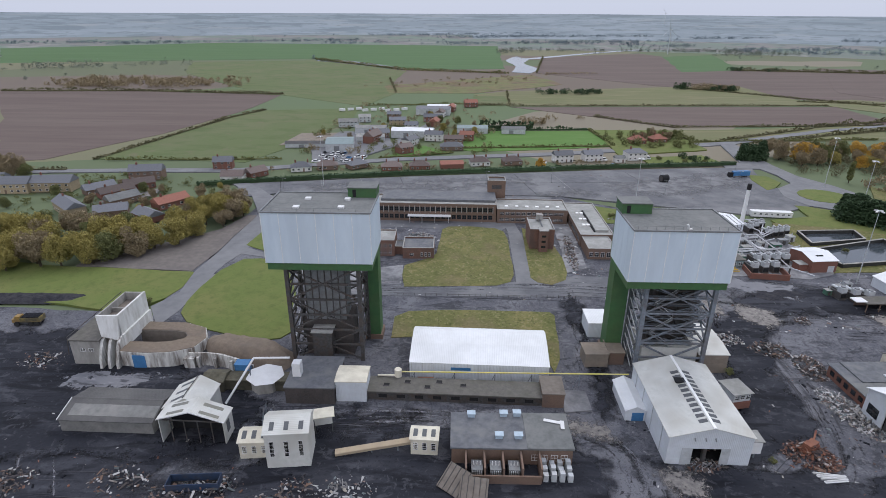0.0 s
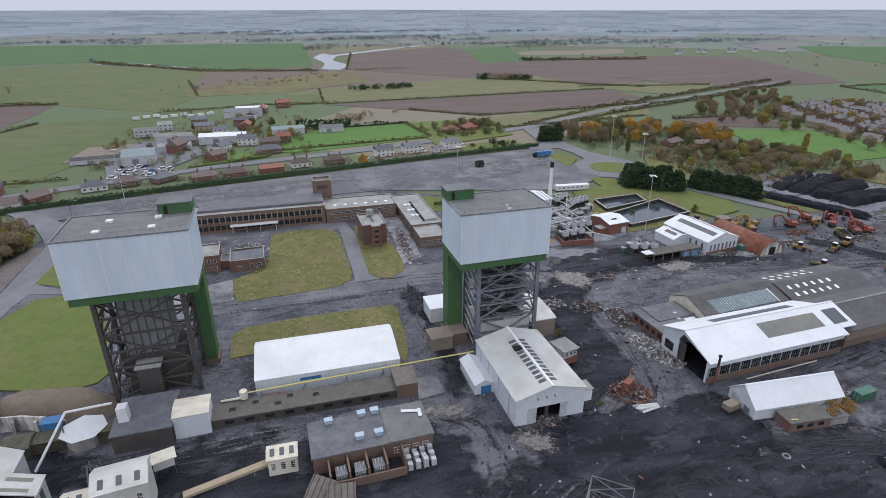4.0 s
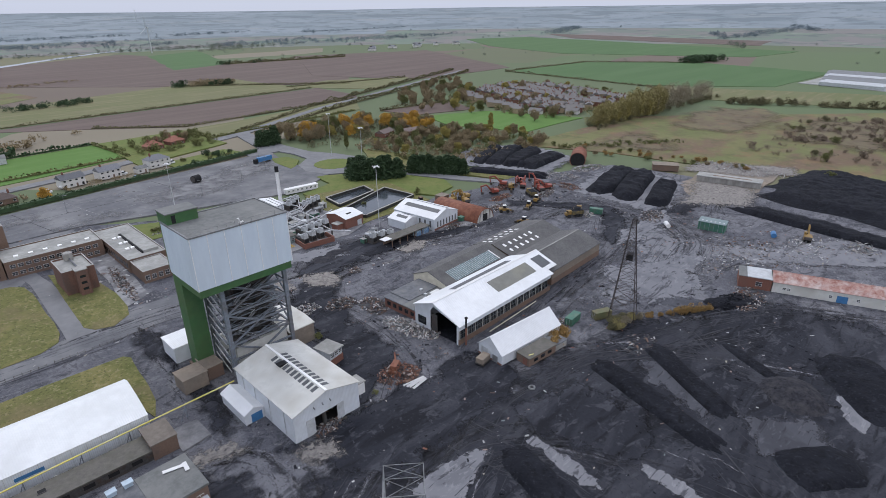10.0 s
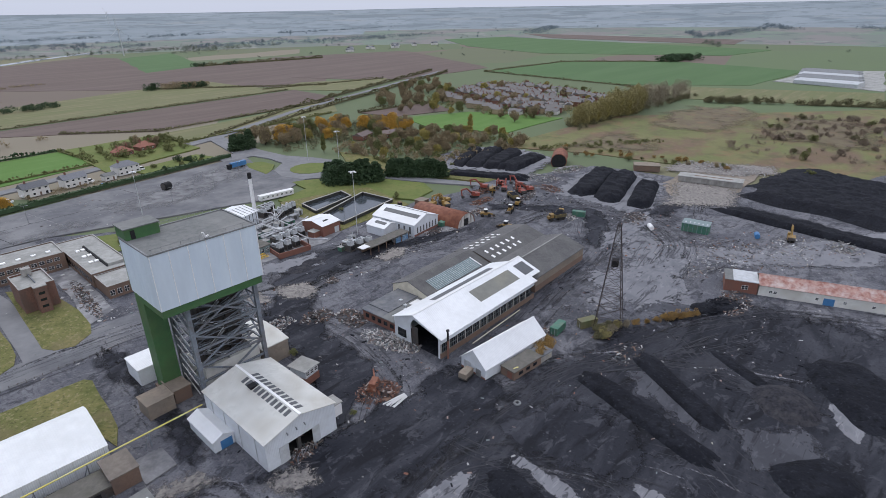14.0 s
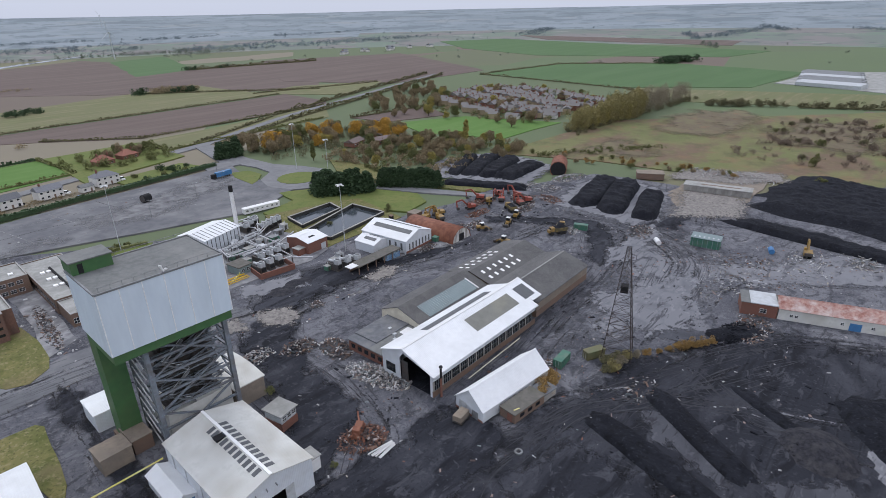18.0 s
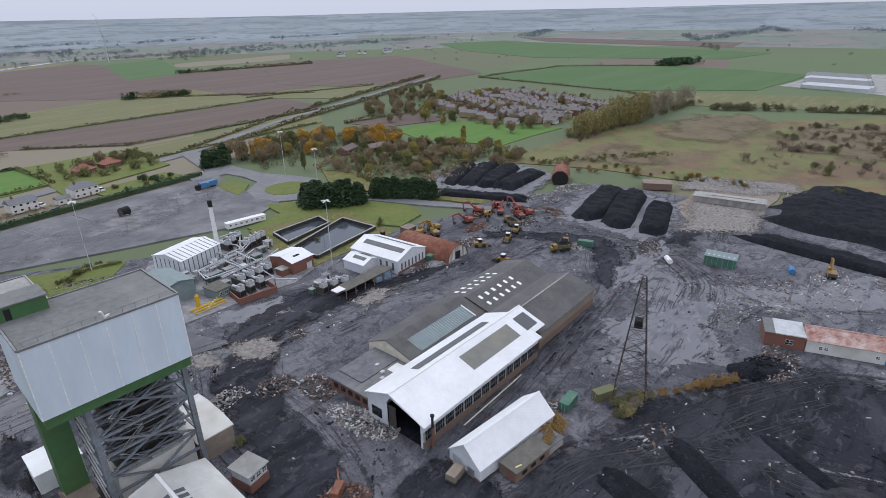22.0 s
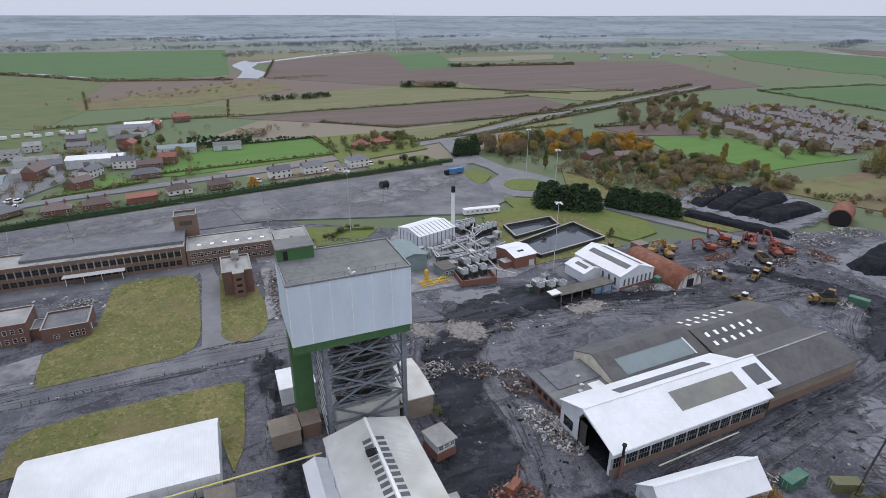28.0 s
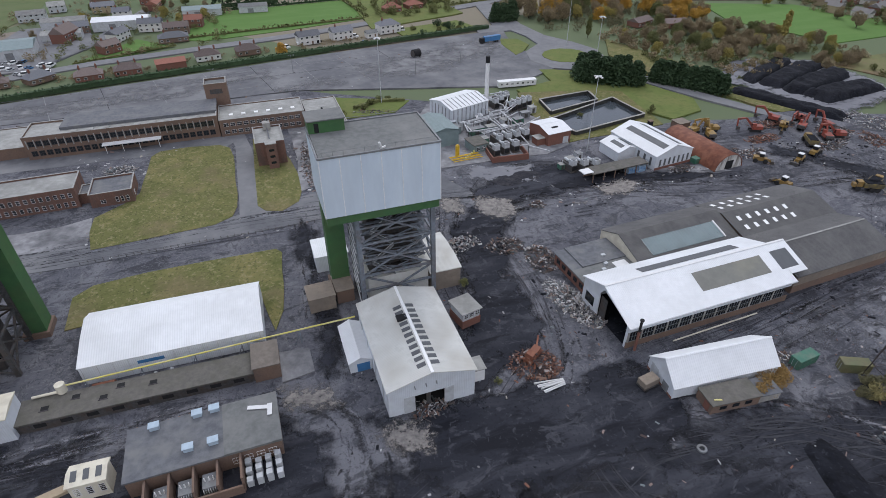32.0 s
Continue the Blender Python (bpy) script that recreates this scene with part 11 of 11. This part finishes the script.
# village estate
base = [house(470, 300, 20, 9, 7.5, 4.8, 7.2, M["stone"], M["tile_grey"], "buff brick estate house with a grey tiled roof", False, 1, 2, "village estate houses"),
        house(490, 306, 20, 16, 7.5, 4.8, 7.4, M["brick"], M["tile_grey"], "pair of red brick estate houses", False, 2, 2, "village estate houses"),
        house(512, 310, 110, 12, 8, 3.0, 5.6, M["render_white"], M["tile_grey"], "pale rendered estate bungalow", False, 1, 1, "village estate houses")]
rnd = random.Random(77)
count = 0
for i in range(14):
    for j in range(14):
        u, v = i / 13, j / 13
        x = 432 + 150 * u + 62 * v + rnd.uniform(-4, 4)
        y = 296 - 20 * u + 150 * v + 30 * u * v + rnd.uniform(-4, 4)
        if rnd.random() < 0.16 or (i + j) < 3 or (i > 10 and j > 10):
            continue
        if count < 150:
            copy_thing(base[(i * 5 + j * 3) % 3], pose(x, y, 0.2, 0, 0, (20 if (i // 2) % 2 else 110) + rnd.uniform(-8, 8)))
            count += 1
for x, y, rt in ((285, 345, 20), (300, 338, -10), (318, 352, 30)):
    house(x, y, rt, 16, 9, 3.2, 5.4, M["brick"], M["tile_brown"], "low brick school building among trees", False, 0, 1)
for k in range(9):
    house(900 + k * 34 + (k % 3) * 15, 1130 + (k * 53 % 70), 20 * (k % 4), 18, 10, 5, 8, M["render_white"], M["slate"], "far pale rendered village house", False, 1, 2, "far village houses")
for k in range(6):
    gh_ = thing("glasshouse", 850 + 26 * k, 100 + 4 * k, 0.2, 80, "long pale commercial glasshouse", "glasshouse", "glasshouses")
    part("glass_wall", bx(B(), 0, 0, 0, 70, 22, 4.2), M["lightgrey"], gh_)
    part("glass_roof", profile(B(), [(0, 4.2), (22, 4.2), (16.5, 6), (11, 4.4), (5.5, 6)], 0, 70), M["midgrey" if k % 3 else "lightgrey"], gh_)
# Light grey stands in for white: haze is put into the turbines' colour.
for x, y, z, h, a0 in ((540, 1540, 0, 58, 3), (1240, 3680, 40, 60, 40)):
    wt_ = thing("wind_turbine", x, y, z, -150, "three-bladed wind turbine at rest, its white greyed for haze", "wind turbine", "wind turbines")
    part("tower", tube(B(), (0, 0, 0), (0, 0, h), 1.3, 0.8, 12), M["lightgrey"], wt_)
    part("nacelle", bx(B(), -1.5, -3, h, 1.5, 3, h + 2.6), M["lightgrey"], wt_)
    for k in range(3):
        a = radians(a0 + 120 * k)
        part("blade", beam(B(), (0, -3.4, h + 1.3), (26 * math.sin(a), -3.6, h + 1.3 + 26 * math.cos(a)), 1.1, 0.3), M["lightgrey"], wt_)
fence = thing("site_fence", 0, 0, 0.3, 0, "low broken post and rail fence along the site road", "fence")
for k in range(34):
    part("post", beam(B(), (-18 + k * 2, 178.5 + 0.3 * (k % 2), 0), (-18 + k * 2, 178.5 + 0.3 * (k % 2), 1.2), 0.14), M["steel_dark"], fence)
    if k < 33 and k % 5 != 3:
        part("rail", beam(B(), (-18 + k * 2, 178.5, 0.9), (-16 + k * 2, 178.6, 0.8), 0.07), M["steel_dark"], fence)
